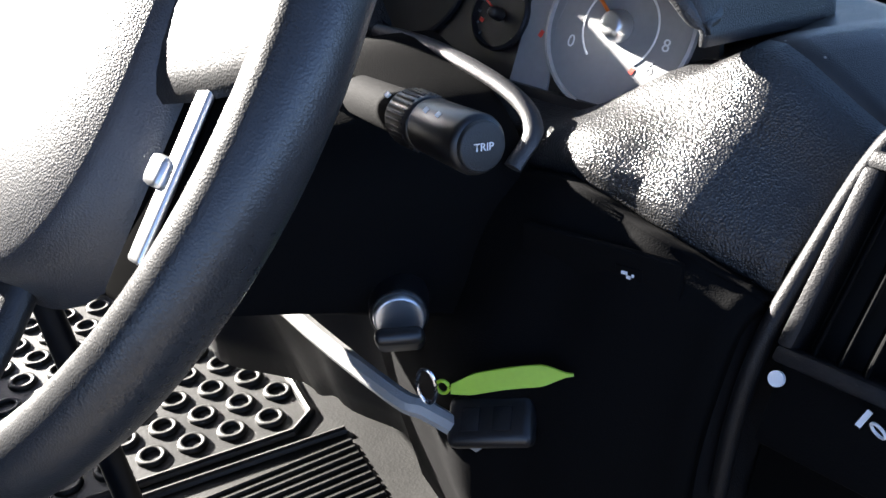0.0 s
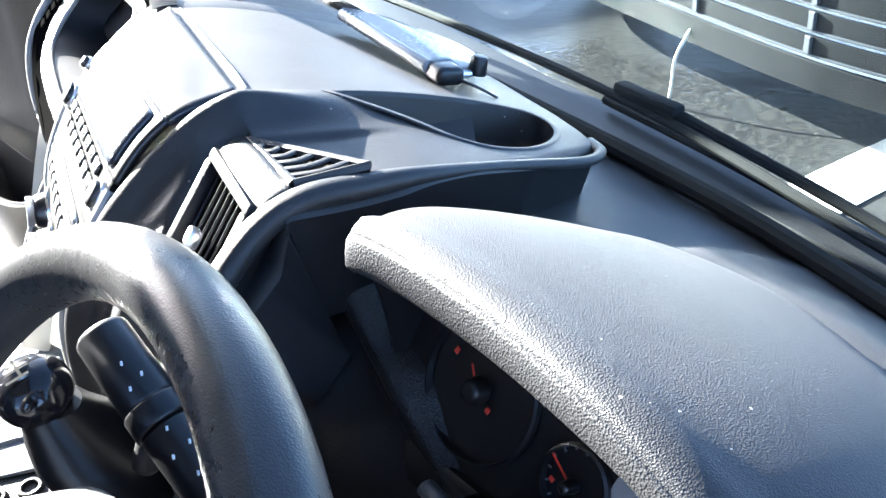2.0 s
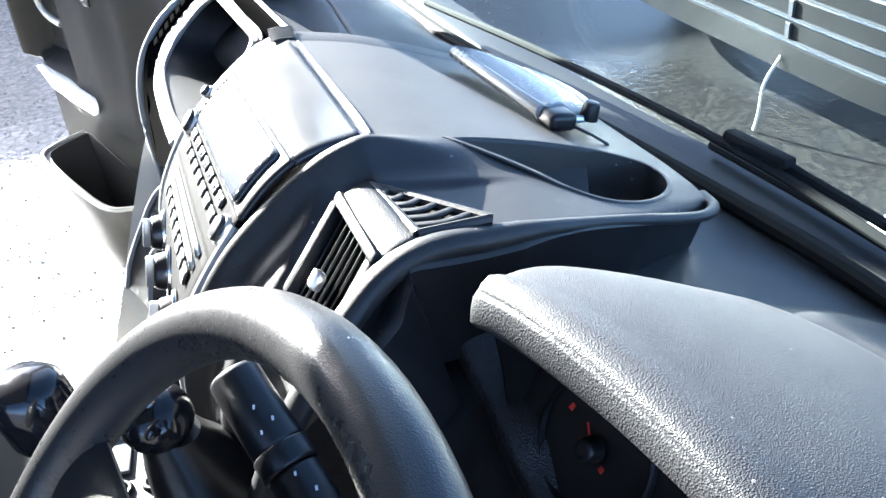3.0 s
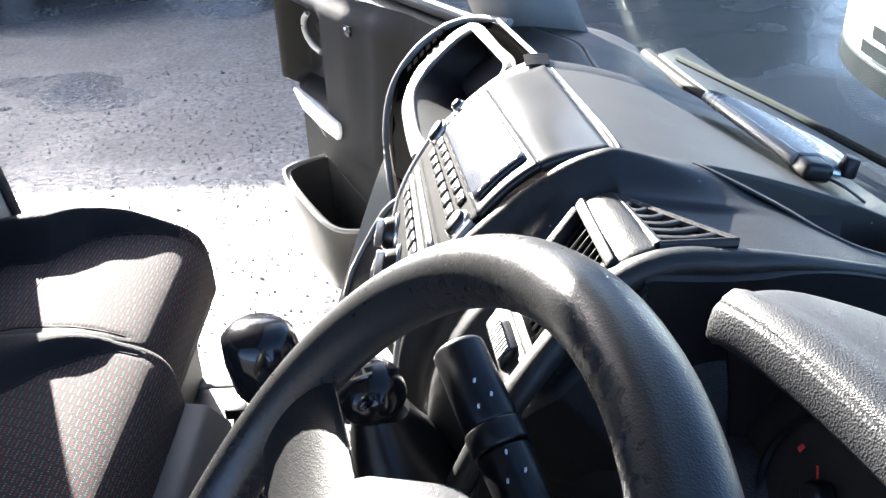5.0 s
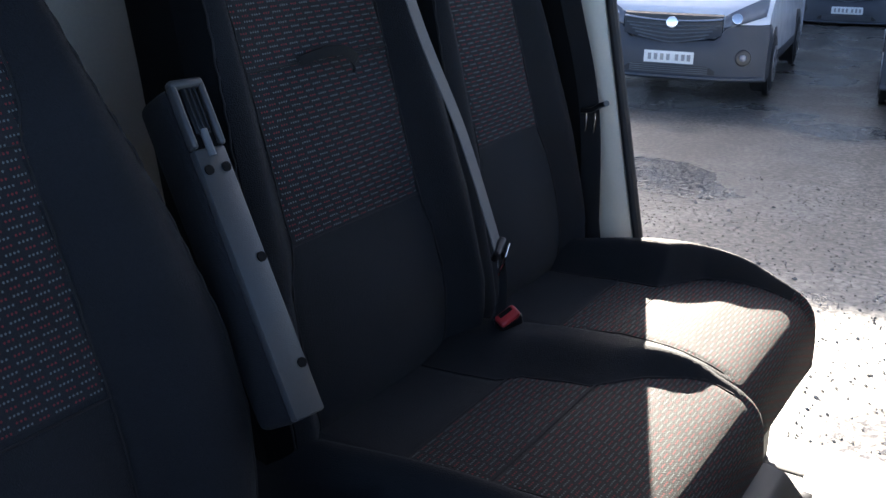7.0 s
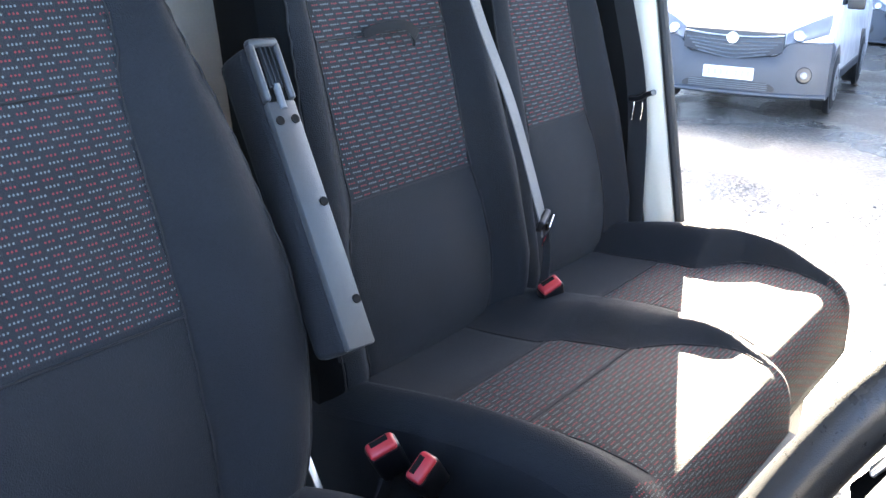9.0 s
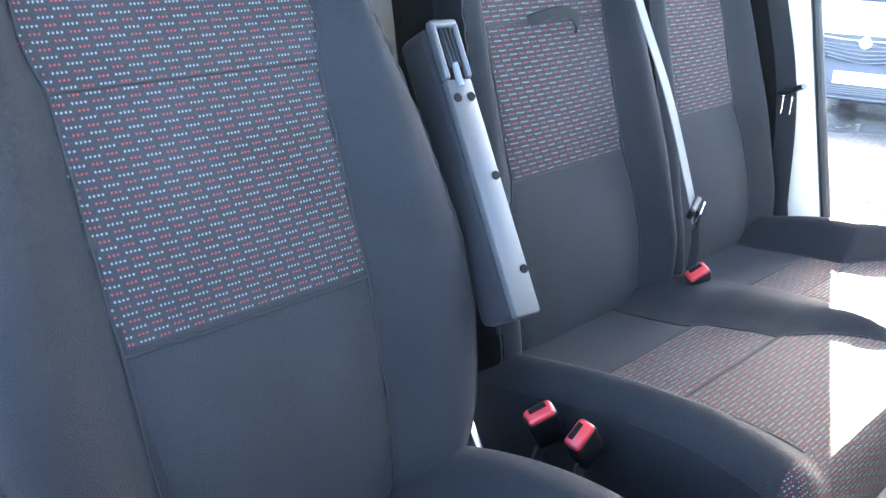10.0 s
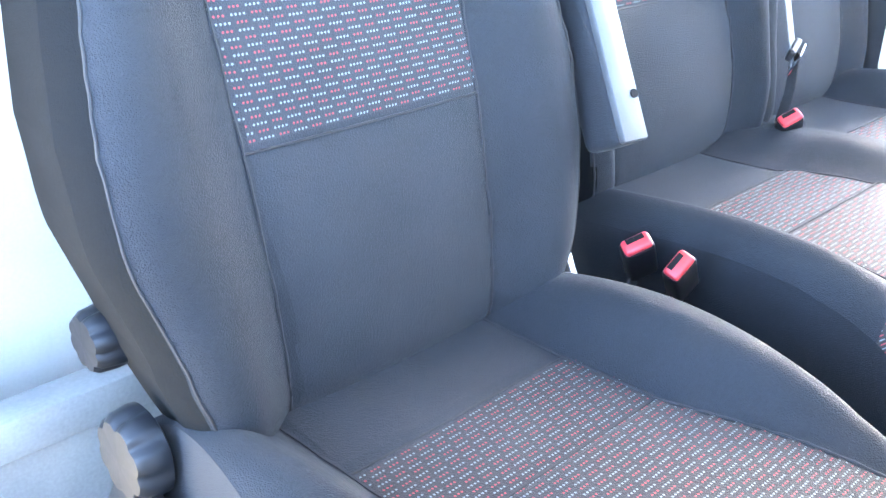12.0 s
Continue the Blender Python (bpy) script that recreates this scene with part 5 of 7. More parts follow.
def centre_pod():
    bm = bmesh.new()
    us = np.linspace(0, 1, 190)
    grid = []
    for k, (y, z) in enumerate(POD_Y):
        row = []
        xr, xl = pod_right(y), -1.235
        n = pod_normal(k)
        for u in us:
            x = xr + (xl - xr) * u
            e = min(abs(x - xr), abs(x - xl))
            r = 0.014
            d = r * (1 - math.sqrt(max(0, 1 - max(0, (r - e) / r) ** 2)))
            extra = 0.075 if u in (0.0, 1.0) else 0
            row.append(pod_point(x, k) - n * (d + extra))
        grid.append(row)
    # the pod's own plastic, darkened here for the shaded flank
    flank = grid_bm([[r[0], r[1]] for r in grid])
    under(part("pod_flank", flank, DASH_LOW, None, "side of the centre pod, shade put into its colour", smooth=True, angle=70), dash)
    vs = [[bm.verts.new(p) for p in r] for r in grid]
    poly = [(-0.838 + (x + 0.838) * 1.02, 0.630 + (y - 0.630) * 1.02) for x, y in catmull(list(POCKET) + [POCKET[0]], 60)[:-1]]
    for i in range(len(vs) - 1):
        for j in range(1, len(us) - 1):
            c = (grid[i][j] + grid[i + 1][j + 1]) / 2
            if i < 100 and inside(poly, c.x, c.y):
                continue
            bm.faces.new((vs[i][j], vs[i][j + 1], vs[i + 1][j + 1], vs[i + 1][j]))
    under(part("centre_pod", bm, DASH, None, "smooth dark grey centre pod", smooth=True, angle=70), dash)
    # open tray let into the pod's top
    rim = catmull(list(POCKET) + [POCKET[0]], 64)[:-1]
    rows = []
    for q, drop in ((1.10, 0.0030), (1.08, 0.0012), (1.03, 0.0006), (1.0, 0.0016), (0.985, 0.006), (0.955, 0.036), (0.91, 0.045), (0.02, 0.046)):
        cx, cy = -0.838, 0.630
        row = []
        for x, y in rim:
            xx, yy = cx + (x - cx) * q, cy + (y - cy) * q
            row.append((xx, yy, pod_at(xx if q > 1 else x, yy if q > 1 else y) - drop + 0.002))
        rows.append(row)
    under(part("tray", grid_bm(rows, False, True), DASH, None, "recessed open tray", smooth=True, angle=50), dash)
    # arch band between the screen face and the vents, running on to the tray's outer lip
    band = [pod_point(-1.208, k) + Vector((0, 0, -0.001)) for k in range(6, 198, 9)]
    under(part("arch_band", tube_bm(band, 0.022, 20, 80, flat=0.15), DASH, None, "dark moulded arch", smooth=True, angle=180), dash)
    grille = [pod_point(-1.215 + 0.004 * i, 81) for i in range(7)]
    for i, p in enumerate(grille):
        under(part("arch_slat", tube_bm([p + Vector((0.016 - 0.009 * i, 0.016, 0.0035)), p + Vector((0.016 - 0.009 * i, 0, 0.0048)), p + Vector((0.016 - 0.009 * i, -0.012, 0.0035))], 0.0012, 6, 8), DASH, None, smooth=True), dash)
    strip = [Vector((x, 0.447 - 0.05 * max(0, -x - 0.9), pod_at(x, 0.447) + 0.0025)) for x in np.linspace(-0.855, -1.19, 12)]
    under(part("lid_strip", tube_bm(strip, 0.0012, 8, 30), SILVER, None, "thin bright metal strip", smooth=True), dash)


centre_pod()

FR = ((0.440, 1.357), (0.384, 1.346), (0.332, 1.300), (0.270, 1.208), (0.258, 1.10))
FL = ((0.424, 1.326), (0.358, 1.303), (0.307, 1.257), (0.256, 1.170), (0.244, 1.06))
FACE_R, FACE_L = catmull(FR, 81), catmull(FL, 81)


def face_point(u, v, lift=0.0):
    """A point on the curved console face, u across from the driver's side, v down."""
    def at(t):
        k = min(79, max(0, int(t * 80)))
        f = min(1, max(0, t)) * 80 - k
        return (FACE_R[k] * (1 - f) + FACE_R[k + 1] * f) * (1 - u) + (FACE_L[k] * (1 - f) + FACE_L[k + 1] * f) * u
    y, z = at(v)
    y1, z1 = at(max(0, v - 0.03))
    y2, z2 = at(min(1, v + 0.03))
    n = Vector((0.0, z2 - z1, -(y2 - y1))).normalized()
    return Vector((-0.846 - 0.335 * u, y, z)) + n * lift, n


def face_patch(name, u0, u1, v0, v1, lift, mat, label="", parent=dash, thick=0.004, nu=10, nv=10, radius=0.0):
    """A thin panel laid on the console face; radius rounds its corners."""
    rows = []
    for v in np.linspace(v0, v1, nv):
        e = min(v - v0, v1 - v) * 0.30
        d = 0.0 if not radius or e >= radius else radius - math.sqrt(max(0.0, radius ** 2 - (radius - e) ** 2))
        d /= 0.335
        rows.append([face_point(u, v, lift)[0] for u in np.linspace(u0 + d, u1 - d, nu)])
    ob = part(name, grid_bm(rows), mat, None, label, smooth=True)
    so = ob.modifiers.new("thickness", "SOLIDIFY")
    so.thickness = thick
    so.offset = 0
    return under(ob, parent)


def stack():
    radio = thing("radio_unit", face_point(0.5, 0.3)[0])
    face_patch("radio_lid", -0.01, 0.97, 0.005, 0.2490, 0.0030, LID, "gloss dusty lid above the screen", radio, 0.006, 20, 16)
    face_patch("radio_fascia", -0.01, 0.97, 0.2495, 0.482, 0.004, BLACK, "gloss black radio fascia", radio, 0.006, 24, 24)
    face_patch("key_panel", -0.01, 0.97, 0.4825, 0.602, 0.004, SHROUD, "matt black panel of the radio keys", radio, 0.006, 24, 12)
    face_patch("screen", 0.06, 0.86, 0.268, 0.47, 0.0085, SCREEN, "touch screen reflecting the sky", radio, 0.004, 14, 41, radius=0.010)
    for i in range(5):
        v = 0.285 + 0.036 * i
        face_patch("button_mark", 0.078, 0.096, v + 0.008, v + 0.018, 0.0108, GREY, "pale side mark", radio, 0.0008, 2, 2)
        face_patch("radio_button", 0.885, 0.935, v, v + 0.026, 0.0078, BLACK, "side key", radio, 0.002, 3, 3)
    for i in range(7):
        u = 0.16 + 0.10 * i
        face_patch("radio_button", u, u + 0.075, 0.492, 0.520, 0.0086, BLACK, "", radio, 0.003, 5, 4)
        face_patch("button_mark", u + 0.028, u + 0.046, 0.503, 0.510, 0.0104, GREY, "", radio, 0.0008, 2, 2)
        face_patch("radio_button", u, u + 0.075, 0.535, 0.560, 0.0086, BLACK, "", radio, 0.003, 5, 4)
    for u, v, q in ((0.055, 0.535, 0.0125), (0.93, 0.50, 0.0135), (0.955, 0.38, 0.007)):
        p, n = face_point(u, v, 0.004)
        under(part("radio_knob", rod_bm(p, p + n * 0.012, q, q * 0.9, 28, 0.003), BLACK, None, smooth=True), radio)
        under(part("knob_ring", rod_bm(p, p + n * 0.007, q * 1.12, q * 1.08, 28, 0.001), SILVER, None, "bright knob ring", smooth=True), radio)
    tagged(radio, "gloss black radio with a large screen and knobs", "radio")
    heat = thing("heater_controls", face_point(0.5, 0.75)[0])
    face_patch("heater_fascia", 0.0, 0.97, 0.603, 0.99, 0.004, SHROUD, "", heat, 0.006, 16, 16)
    for v in (0.612, 0.640):
        face_patch("heater_strip", 0.12, 0.90, v, v + 0.014, 0.0085, SILVER, "bright strip over the heater keys", heat, 0.003, 10, 3)
    for i in range(8):
        face_patch("heater_key", 0.13 + 0.096 * i, 0.205 + 0.096 * i, 0.662, 0.690, 0.0092, BLACK, "", heat, 0.003, 5, 4)
    for u in (0.2, 0.5, 0.8):
        p, n = face_point(u, 0.79, 0.006)
        under(part("heater_dial", rod_bm(p, p + n * 0.016, 0.021, 0.017, 32, 0.003), BLACK, None, smooth=True), heat)
        under(part("dial_ring", rod_bm(p, p + n * 0.004, 0.026, 0.0252, 32, 0.001), CHROME, None, "chrome dial ring", smooth=True), heat)
        under(part("dial_grip", box_bm((0.007, 0.034, 0.010), 0.002, 2, Matrix.Translation(p + n * 0.019) @ n.to_track_quat("Z", "Y").to_matrix().to_4x4()), SILVER, None, "bright dial grip", smooth=True), heat)
    tagged(heat, "heater panel with three round dials", "heater controls")
    # pale grained edges of the console beside the controls
    for u in (0.0, 1.0):
        line = [face_point(u, v, 0.006)[0] for v in np.linspace(0.50, 0.98, 16)]
        under(part("console_edge", tube_bm(line, 0.0045, 8, 30), TRIM_GREY, None, "pale grained console edge", smooth=True), dash)


stack()


def face_vent(tl, tr, bl, slats, label, wheel=True, blade=BLACK, tab=(0.45, 0.42)):
    """A louvred vent: frame, dark throat, upright slats and a tab."""
    tl, tr, bl = Vector(tl), Vector(tr), Vector(bl)
    w, h = (tr - tl).length, (bl - tl).length
    ex, ey = (tr - tl) / w, (tl - bl) / h
    ez = ex.cross(ey).normalized()
    m = Matrix(((ex.x, ey.x, ez.x, bl.x), (ex.y, ey.y, ez.y, bl.y), (ex.z, ey.z, ez.z, bl.z), (0, 0, 0, 1)))
    vent = thing("air_vent", (tl + tr) / 2)

    def put(name, bm, mat, lab=""):
        bm.transform(m)
        return under(part(name, bm, mat, None, lab, smooth=True), vent)
    put("throat", box_bm((w, h, 0.004), 0, 2, pose(w / 2, h / 2, -0.022)), DARK)
    for x, y, sx, sy in ((w / 2, -0.004, w + 0.016, 0.010), (w / 2, h + 0.004, w + 0.016, 0.010), (-0.004, h / 2, 0.010, h), (w + 0.004, h / 2, 0.010, h)):
        put("vent_frame", box_bm((sx, sy, 0.030), 0.003, 2, pose(x, y, -0.010)), DASH_LOW)
    for i in range(slats):
        x = w * (i + 0.5) / slats
        put("slat", box_bm((0.0022, h, 0.016), 0.0008, 1, pose(x, h / 2, -0.010, 0, 25, 0)), blade)
    put("vent_tab", box_bm((0.010, 0.015, 0.012), 0.004, 2, pose(w * tab[0], h * tab[1], 0.006)), SILVER, "silver vent tab")
    if wheel:
        put("wheel_panel", box_bm((w + 0.016, 0.026, 0.012), 0.003, 2, pose(w / 2, -0.022, -0.004)), BAND, "grained thumbwheel panel")
        put("thumbwheel", cyl_bm(0.011, 0.011, 0.036, pose(w / 2, -0.022, -0.002, 0, 90, 0), 20, 0.002), BLACK)
        for i in range(9):
            put("wheel_rib", box_bm((0.0016, 0.012, 0.003), 0, 2, pose(w / 2 - 0.016 + 0.004 * i, -0.022, 0.0088)), GREY)
    tagged(vent, label, "air vent", group="dashboard air vents")


face_vent((-0.790, 0.407, 1.333), (-0.716, 0.415, 1.328), (-0.758, 0.355, 1.284), 8, "black louvred face vent with a silver tab")
face_vent((-0.182, 0.604, 1.205), (-0.071, 0.639, 1.205), (-0.177, 0.554, 1.112), 8, "black louvred face vent by the driver's door", False, SHROUD, (0.36, 0.55))


def end_housing():
    """Rounded end of the dashboard that carries the driver's vent."""
    prof = [(0.93, 1.09), (0.78, 1.200), (0.69, 1.228), (0.655, 1.232), (0.640, 1.222), (0.640, 1.200), (0.590, 1.10), (0.570, 1.045), (0.560, 0.98), (0.58, 0.80), (0.93, 0.80)]
    under(part("end_cover", prism_x(prof, -0.2035, -0.02, 0.004), SHROUD, None, "matt black end cover of the dashboard", smooth=True), dash)
    line = [(-0.200, 0.535, 1.00), (-0.198, 0.540, 1.06), (-0.196, 0.552, 1.11), (-0.195, 0.580, 1.16), (-0.192, 0.605, 1.203), (-0.182, 0.620, 1.226), (-0.150, 0.634, 1.234), (-0.08, 0.658, 1.238), (-0.03, 0.675, 1.236)]
    under(part("vent_surround", tube_bm(line, 0.0058, 12, 60), DASH_LOW, None, "rounded surround of the end vent", smooth=True), dash)


end_housing()


def vent_band():
    lo = catmull([(-0.794, 0.406, 1.335), (-0.752, 0.411, 1.334), (-0.703, 0.417, 1.327)], 9)
    hi = catmull([(-0.806, 0.433, 1.342), (-0.760, 0.441, 1.343), (-0.707, 0.450, 1.338)], 9)
    rows = [[Vector(a).lerp(Vector(b), t) + Vector((0, 0, 0.003 * math.sin(math.pi * t))) for t in np.linspace(0, 1, 9)] for a, b in zip(lo, hi)]
    ob = part("vent_band", grid_bm(rows), BAND, None, "grained band between the vents", smooth=True)
    so = ob.modifiers.new("thickness", "SOLIDIFY")
    so.thickness = 0.010
    under(ob, dash)
    lip = [(-0.835, 0.738, 1.243), (-0.800, 0.730, 1.251), (-0.775, 0.700, 1.262), (-0.750, 0.62, 1.292), (-0.722, 0.545, 1.319), (-0.713, 0.50, 1.327), (-0.708, 0.455, 1.331), (-0.701, 0.42, 1.322), (-0.686, 0.385, 1.298), (-0.668, 0.350, 1.262), (-0.664, 0.325, 1.225), (-0.668, 0.305, 1.18)]
    line = catmull(lip, 120)
    rows = []
    for k, p in enumerate(line):
        d = (Vector(line[min(k + 1, 119)]) - Vector(line[max(k - 1, 0)])).normalized()
        out = d.cross(Vector((0, 0, 1))).normalized()
        up = out.cross(d)
        q = 0.0055 + 0.0065 * step(30, 62, k)
        rows.append([Vector(p) + out * q * math.cos(a) + up * q * 0.85 * math.sin(a) for a in np.linspace(0, 2 * math.pi, 15)[:-1]])
    under(part("pod_lip", grid_bm(rows, False, True, True), DASH, None, "rounded lip along the pod and its vent", smooth=True, angle=180), dash)
    # three-cornered demister grille behind it
    vent = thing("demister_vent", (-0.75, 0.47, 1.335))
    a, b, c = Vector((-0.802, 0.435, 1.3385)), Vector((-0.719, 0.451, 1.3385)), Vector((-0.722, 0.506, 1.3365))
    bm = bmesh.new()
    bm.faces.new([bm.verts.new(p - Vector((0, 0, 0.002))) for p in (a, b, c)])
    under(part("throat", bm, DARK, None), vent)
    for p, q in ((a, b), (b, c), (c, a)):
        under(part("vent_frame", rod_bm(p, q, 0.0042, 0.0042, 8), DASH, None, smooth=True), vent)
    for i in range(1, 7):
        t = i / 7
        p, q = a.lerp(b, t), a.lerp(c, t)
        mid = (p + q) / 2 + Vector((0.006, 0, 0.002))
        under(part("slat", tube_bm([p + Vector((0, 0, 0.001)), mid, q + Vector((0, 0, 0.001))], 0.0028, 8, 10, flat=0.7), DASH, None, smooth=True), vent)
    tagged(vent, "three-cornered black demister grille on the dash top", "air vent", group="dashboard air vents")


vent_band()


def clip():
    """Silver sprung clip on the pod, with its hinge knob."""
    a, b = Vector((-1.150, 0.598, 1.283)), Vector((-0.958, 0.632, 1.284))
    d = (b - a)
    out = Vector((0.05, 1, -0.28)).normalized()
    rows = []
    for t in np.linspace(0, 1, 25):
        w = 0.084 * math.sqrt(max(0, 1 - (2 * t - 1) ** 2)) ** 0.8 + 0.004
        p = a + d * t
        rows.append([p + out * w * s + Vector((0, 0, 0.012 + 0.010 * math.sin(math.pi * s) - 0.008 * s)) for s in np.linspace(0, 1, 8)])
    c = thing("document_clip", a)
    rimline = [r[-1] for r in rows]
    under(part("clip_rim", tube_bm(rimline, 0.004, 8), SILVER, None, "bright rim of the clip", smooth=True), c)
    ob = part("clip_plate", grid_bm(rows), CLIP_GREY, None, "grey clip plate", smooth=True)
    so = ob.modifiers.new("thickness", "SOLIDIFY")
    so.thickness = 0.006
    under(ob, c)
    under(part("clip_bar", rod_bm(a + Vector((0, 0, 0.010)), b + Vector((0, 0, 0.010)), 0.0070, 0.0070, 20, 0.003), CLIP_GREY, None, smooth=True), c)
    under(part("clip_end", box_bm((0.034, 0.030, 0.018), 0.006, 3, Matrix.Translation(b + Vector((0.004, 0.012, 0.004))) @ pose(0, 0, 0, -15, 0, 10)), BLACK, None, smooth=True), c)
    under(part("clip_knob", rod_bm(b + Vector((-0.01, 0.050, -0.012)), b + Vector((-0.01, 0.056, 0.006)), 0.010, 0.008, 20, 0.002), BLACK, None, smooth=True), c)
    under(part("clip_wire", tube_bm([b + Vector((0.015, 0.02, 0)), b + Vector((0.03, 0.035, -0.006)), b + Vector((0.03, 0.055, -0.022))], 0.0015, 6, 12), BLACK, None, smooth=True), c)
    tagged(c, "silver document clip lying on the dash top", "clip")


clip()


def driver_side():
    """Switch marks on the lower fascia and the small panel by the vent."""
    panel = thing("switch_panel", (-0.27, 0.498, 1.11))
    base = Matrix.Translation((-0.275, 0.4975, 1.115)) @ pose(0, 0, 0, 0, 0, 29)
    under(part("switch_plate", box_bm((0.104, 0.006, 0.066), 0.002, 2, base @ pose(-0.004, 0.0032, -0.002)), SHROUD, None, "matt black switch plate", smooth=True), panel)
    for u, z, w in ((-0.040, 0.0, 0.008), (0.016, 0.016, 0.009), (-0.012, -0.006, 0.007), (0.015, -0.009, 0.007), (0.030, -0.004, 0.015)):
        m = base @ pose(u, 0, z)
        under(part("switch_key", box_bm((w + 0.008, 0.0012, 0.011), 0.0005, 1, m), SHROUD, None, smooth=True), panel)
        if w < 0.01:
            for dx, dz, q in ((-0.25, 0.0012, 0.42), (0.05, -0.0012, 0.30), (0.34, 0.0004, 0.16)):
                under(part("switch_mark", box_bm((w * q, 0.0005, 0.0020), 0, 2, m @ pose(dx * w, -0.0008, dz)), WHITE_INK, None), panel)
    cu = bpy.data.curves.new("mode_text", "FONT")
    cu.body = "MODE"
    cu.size = 0.0050
    cu.align_x = cu.align_y = "CENTER"
    cu.extrude = 0.0002
    ob = new("mode_text", cu)
    me = bpy.data.meshes.new_from_object(ob)
    bpy.data.objects.remove(ob)
    me.transform(base @ pose(0.030, -0.0009, -0.004, 90, 0, 0))
    under(finish("mode_text", me, WHITE_INK, None), panel)
    tagged(panel, "black switch panel with small white symbols", "switches")
    ctrl = thing("mirror_control", (-0.15, 0.56, 1.08))
    under(part("control_plate", box_bm((0.10, 0.008, 0.05), 0.003, 2, pose(-0.130, 0.558, 1.083, -28, 0, 17)), SHROUD, None, smooth=True), ctrl)
    under(part("control_light", cyl_bm(0.0045, 0.0045, 0.003, pose(-0.1755, 0.5435, 1.098, 62, 0, 17)), WHITE_INK, None), ctrl)
    under(part("control_mark", box_bm((0.003, 0.002, 0.010), 0, 2, pose(-0.126, 0.555, 1.101, -28, 20, 17)), WHITE_INK, None), ctrl)
    ring = [Vector((-0.118, 0.557, 1.098)) + Vector((0.0045 * math.cos(t), -0.002 * math.sin(t), 0.0045 * math.sin(t))) for t in np.linspace(0, 2 * math.pi, 20, endpoint=False)]
    under(part("control_mark", tube_bm(ring, 0.0009, 6, closed=True), WHITE_INK, None), ctrl)
    tagged(ctrl, "small black control with white marks below the vent", "control")
    # lower fascia edge
    edge = [(-0.56, 0.33, 1.065), (-0.45, 0.355, 1.045), (-0.345, 0.385, 1.034), (-0.325, 0.40, 1.028), (-0.31, 0.43, 1.0)]
    under(part("fascia_edge", tube_bm(edge, 0.007, 8, 24), TRIM_GREY, None, "pale lower fascia edge", smooth=True), dash)


driver_side()


def passenger_side():
    """Open shelf, rims and cup holder on the passenger's half."""
    loop = [(-1.238, 0.290, 1.204), (-1.330, 0.278, 1.190), (-1.414, 0.269, 1.177), (-1.563, 0.262, 1.163), (-1.623, 0.268, 1.167), (-1.662, 0.287, 1.182), (-1.668, 0.321, 1.214), (-1.650, 0.350, 1.241), (-1.604, 0.368, 1.259), (-1.45, 0.380, 1.275), (-1.314, 0.390, 1.288), (-1.275, 0.360, 1.262), (-1.248, 0.320, 1.230)]
    outer = [(-1.215, 0.272, 1.170), (-1.320, 0.250, 1.140), (-1.40, 0.236, 1.120), (-1.60, 0.222, 1.095), (-1.70, 0.222, 1.105), (-1.755, 0.240, 1.150), (-1.762, 0.290, 1.200), (-1.745, 0.340, 1.236), (-1.68, 0.392, 1.250), (-1.45, 0.430, 1.268), (-1.29, 0.440, 1.285), (-1.225, 0.38, 1.275), (-1.205, 0.32, 1.225)]
    ins = catmull(loop + [loop[0]], 79)[:-1]
    out = catmull(outer + [outer[0]], 79)[:-1]
    rows = [[a * (1 - t) + b * t + (0, -0.004 * math.sin(math.pi * t), 0.006 * math.sin(math.pi * t)) for a, b in zip(ins, out)] for t in np.linspace(0, 0.28, 5)]
    under(part("shelf_surround", grid_bm(rows, False, True), DASH_LOW, None, "moulded edge round the open shelf", smooth=True), dash)
    # unlit black paints the shade behind the shelf's edge
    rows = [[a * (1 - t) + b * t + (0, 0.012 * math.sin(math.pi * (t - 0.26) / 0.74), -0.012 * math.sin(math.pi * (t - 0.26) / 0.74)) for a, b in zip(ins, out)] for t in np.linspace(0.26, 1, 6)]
    under(part("shelf_setback", grid_bm(rows, False, True), VOID, None, "set-back panel round the shelf, its shade painted black", smooth=True), dash)
    mid = sum(ins) / len(ins)
    rows = [[mid + (p - mid) * q + (0, d, -0.35 * d) for p in ins] for q, d in ((1.0, 0.0), (0.97, 0.02), (0.95, 0.10), (0.90, 0.125), (0.02, 0.13))]
    under(part("shelf_recess", grid_bm(rows, False, True), DASH_LOW, None, "dark open shelf", smooth=True, angle=60), dash)
    under(part("shelf_rim", tube_bm(ins, 0.0042, 8, closed=True), TRIM_GREY, None, "pale moulded shelf rim", smooth=True), dash)
    left = [(-1.30, 0.272, 1.180), (-1.414, 0.262, 1.170), (-1.563, 0.254, 1.156), (-1.640, 0.262, 1.164)]
    under(part("shelf_rim", tube_bm(left, 0.0075, 10, 30, flat=0.7), TRIM_GREY, None, "broad pale lower edge of the shelf", smooth=True), dash)
    for a, b in (((-1.655, 0.358, 1.253), (-1.300, 0.392, 1.294)), ((-1.638, 0.402, 1.262), (-1.290, 0.436, 1.296))):
        under(part("shelf_line", rod_bm(a, b, 0.0036, 0.0036, 8), SILVER, None, "thin bright shelf edge", smooth=True), dash)
    # front below the shelf, its shade put into the black
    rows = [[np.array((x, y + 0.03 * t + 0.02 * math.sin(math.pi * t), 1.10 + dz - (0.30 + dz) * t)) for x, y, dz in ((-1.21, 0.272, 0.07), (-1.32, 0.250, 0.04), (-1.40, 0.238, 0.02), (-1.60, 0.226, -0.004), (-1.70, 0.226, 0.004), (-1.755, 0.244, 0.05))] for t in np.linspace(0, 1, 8)]
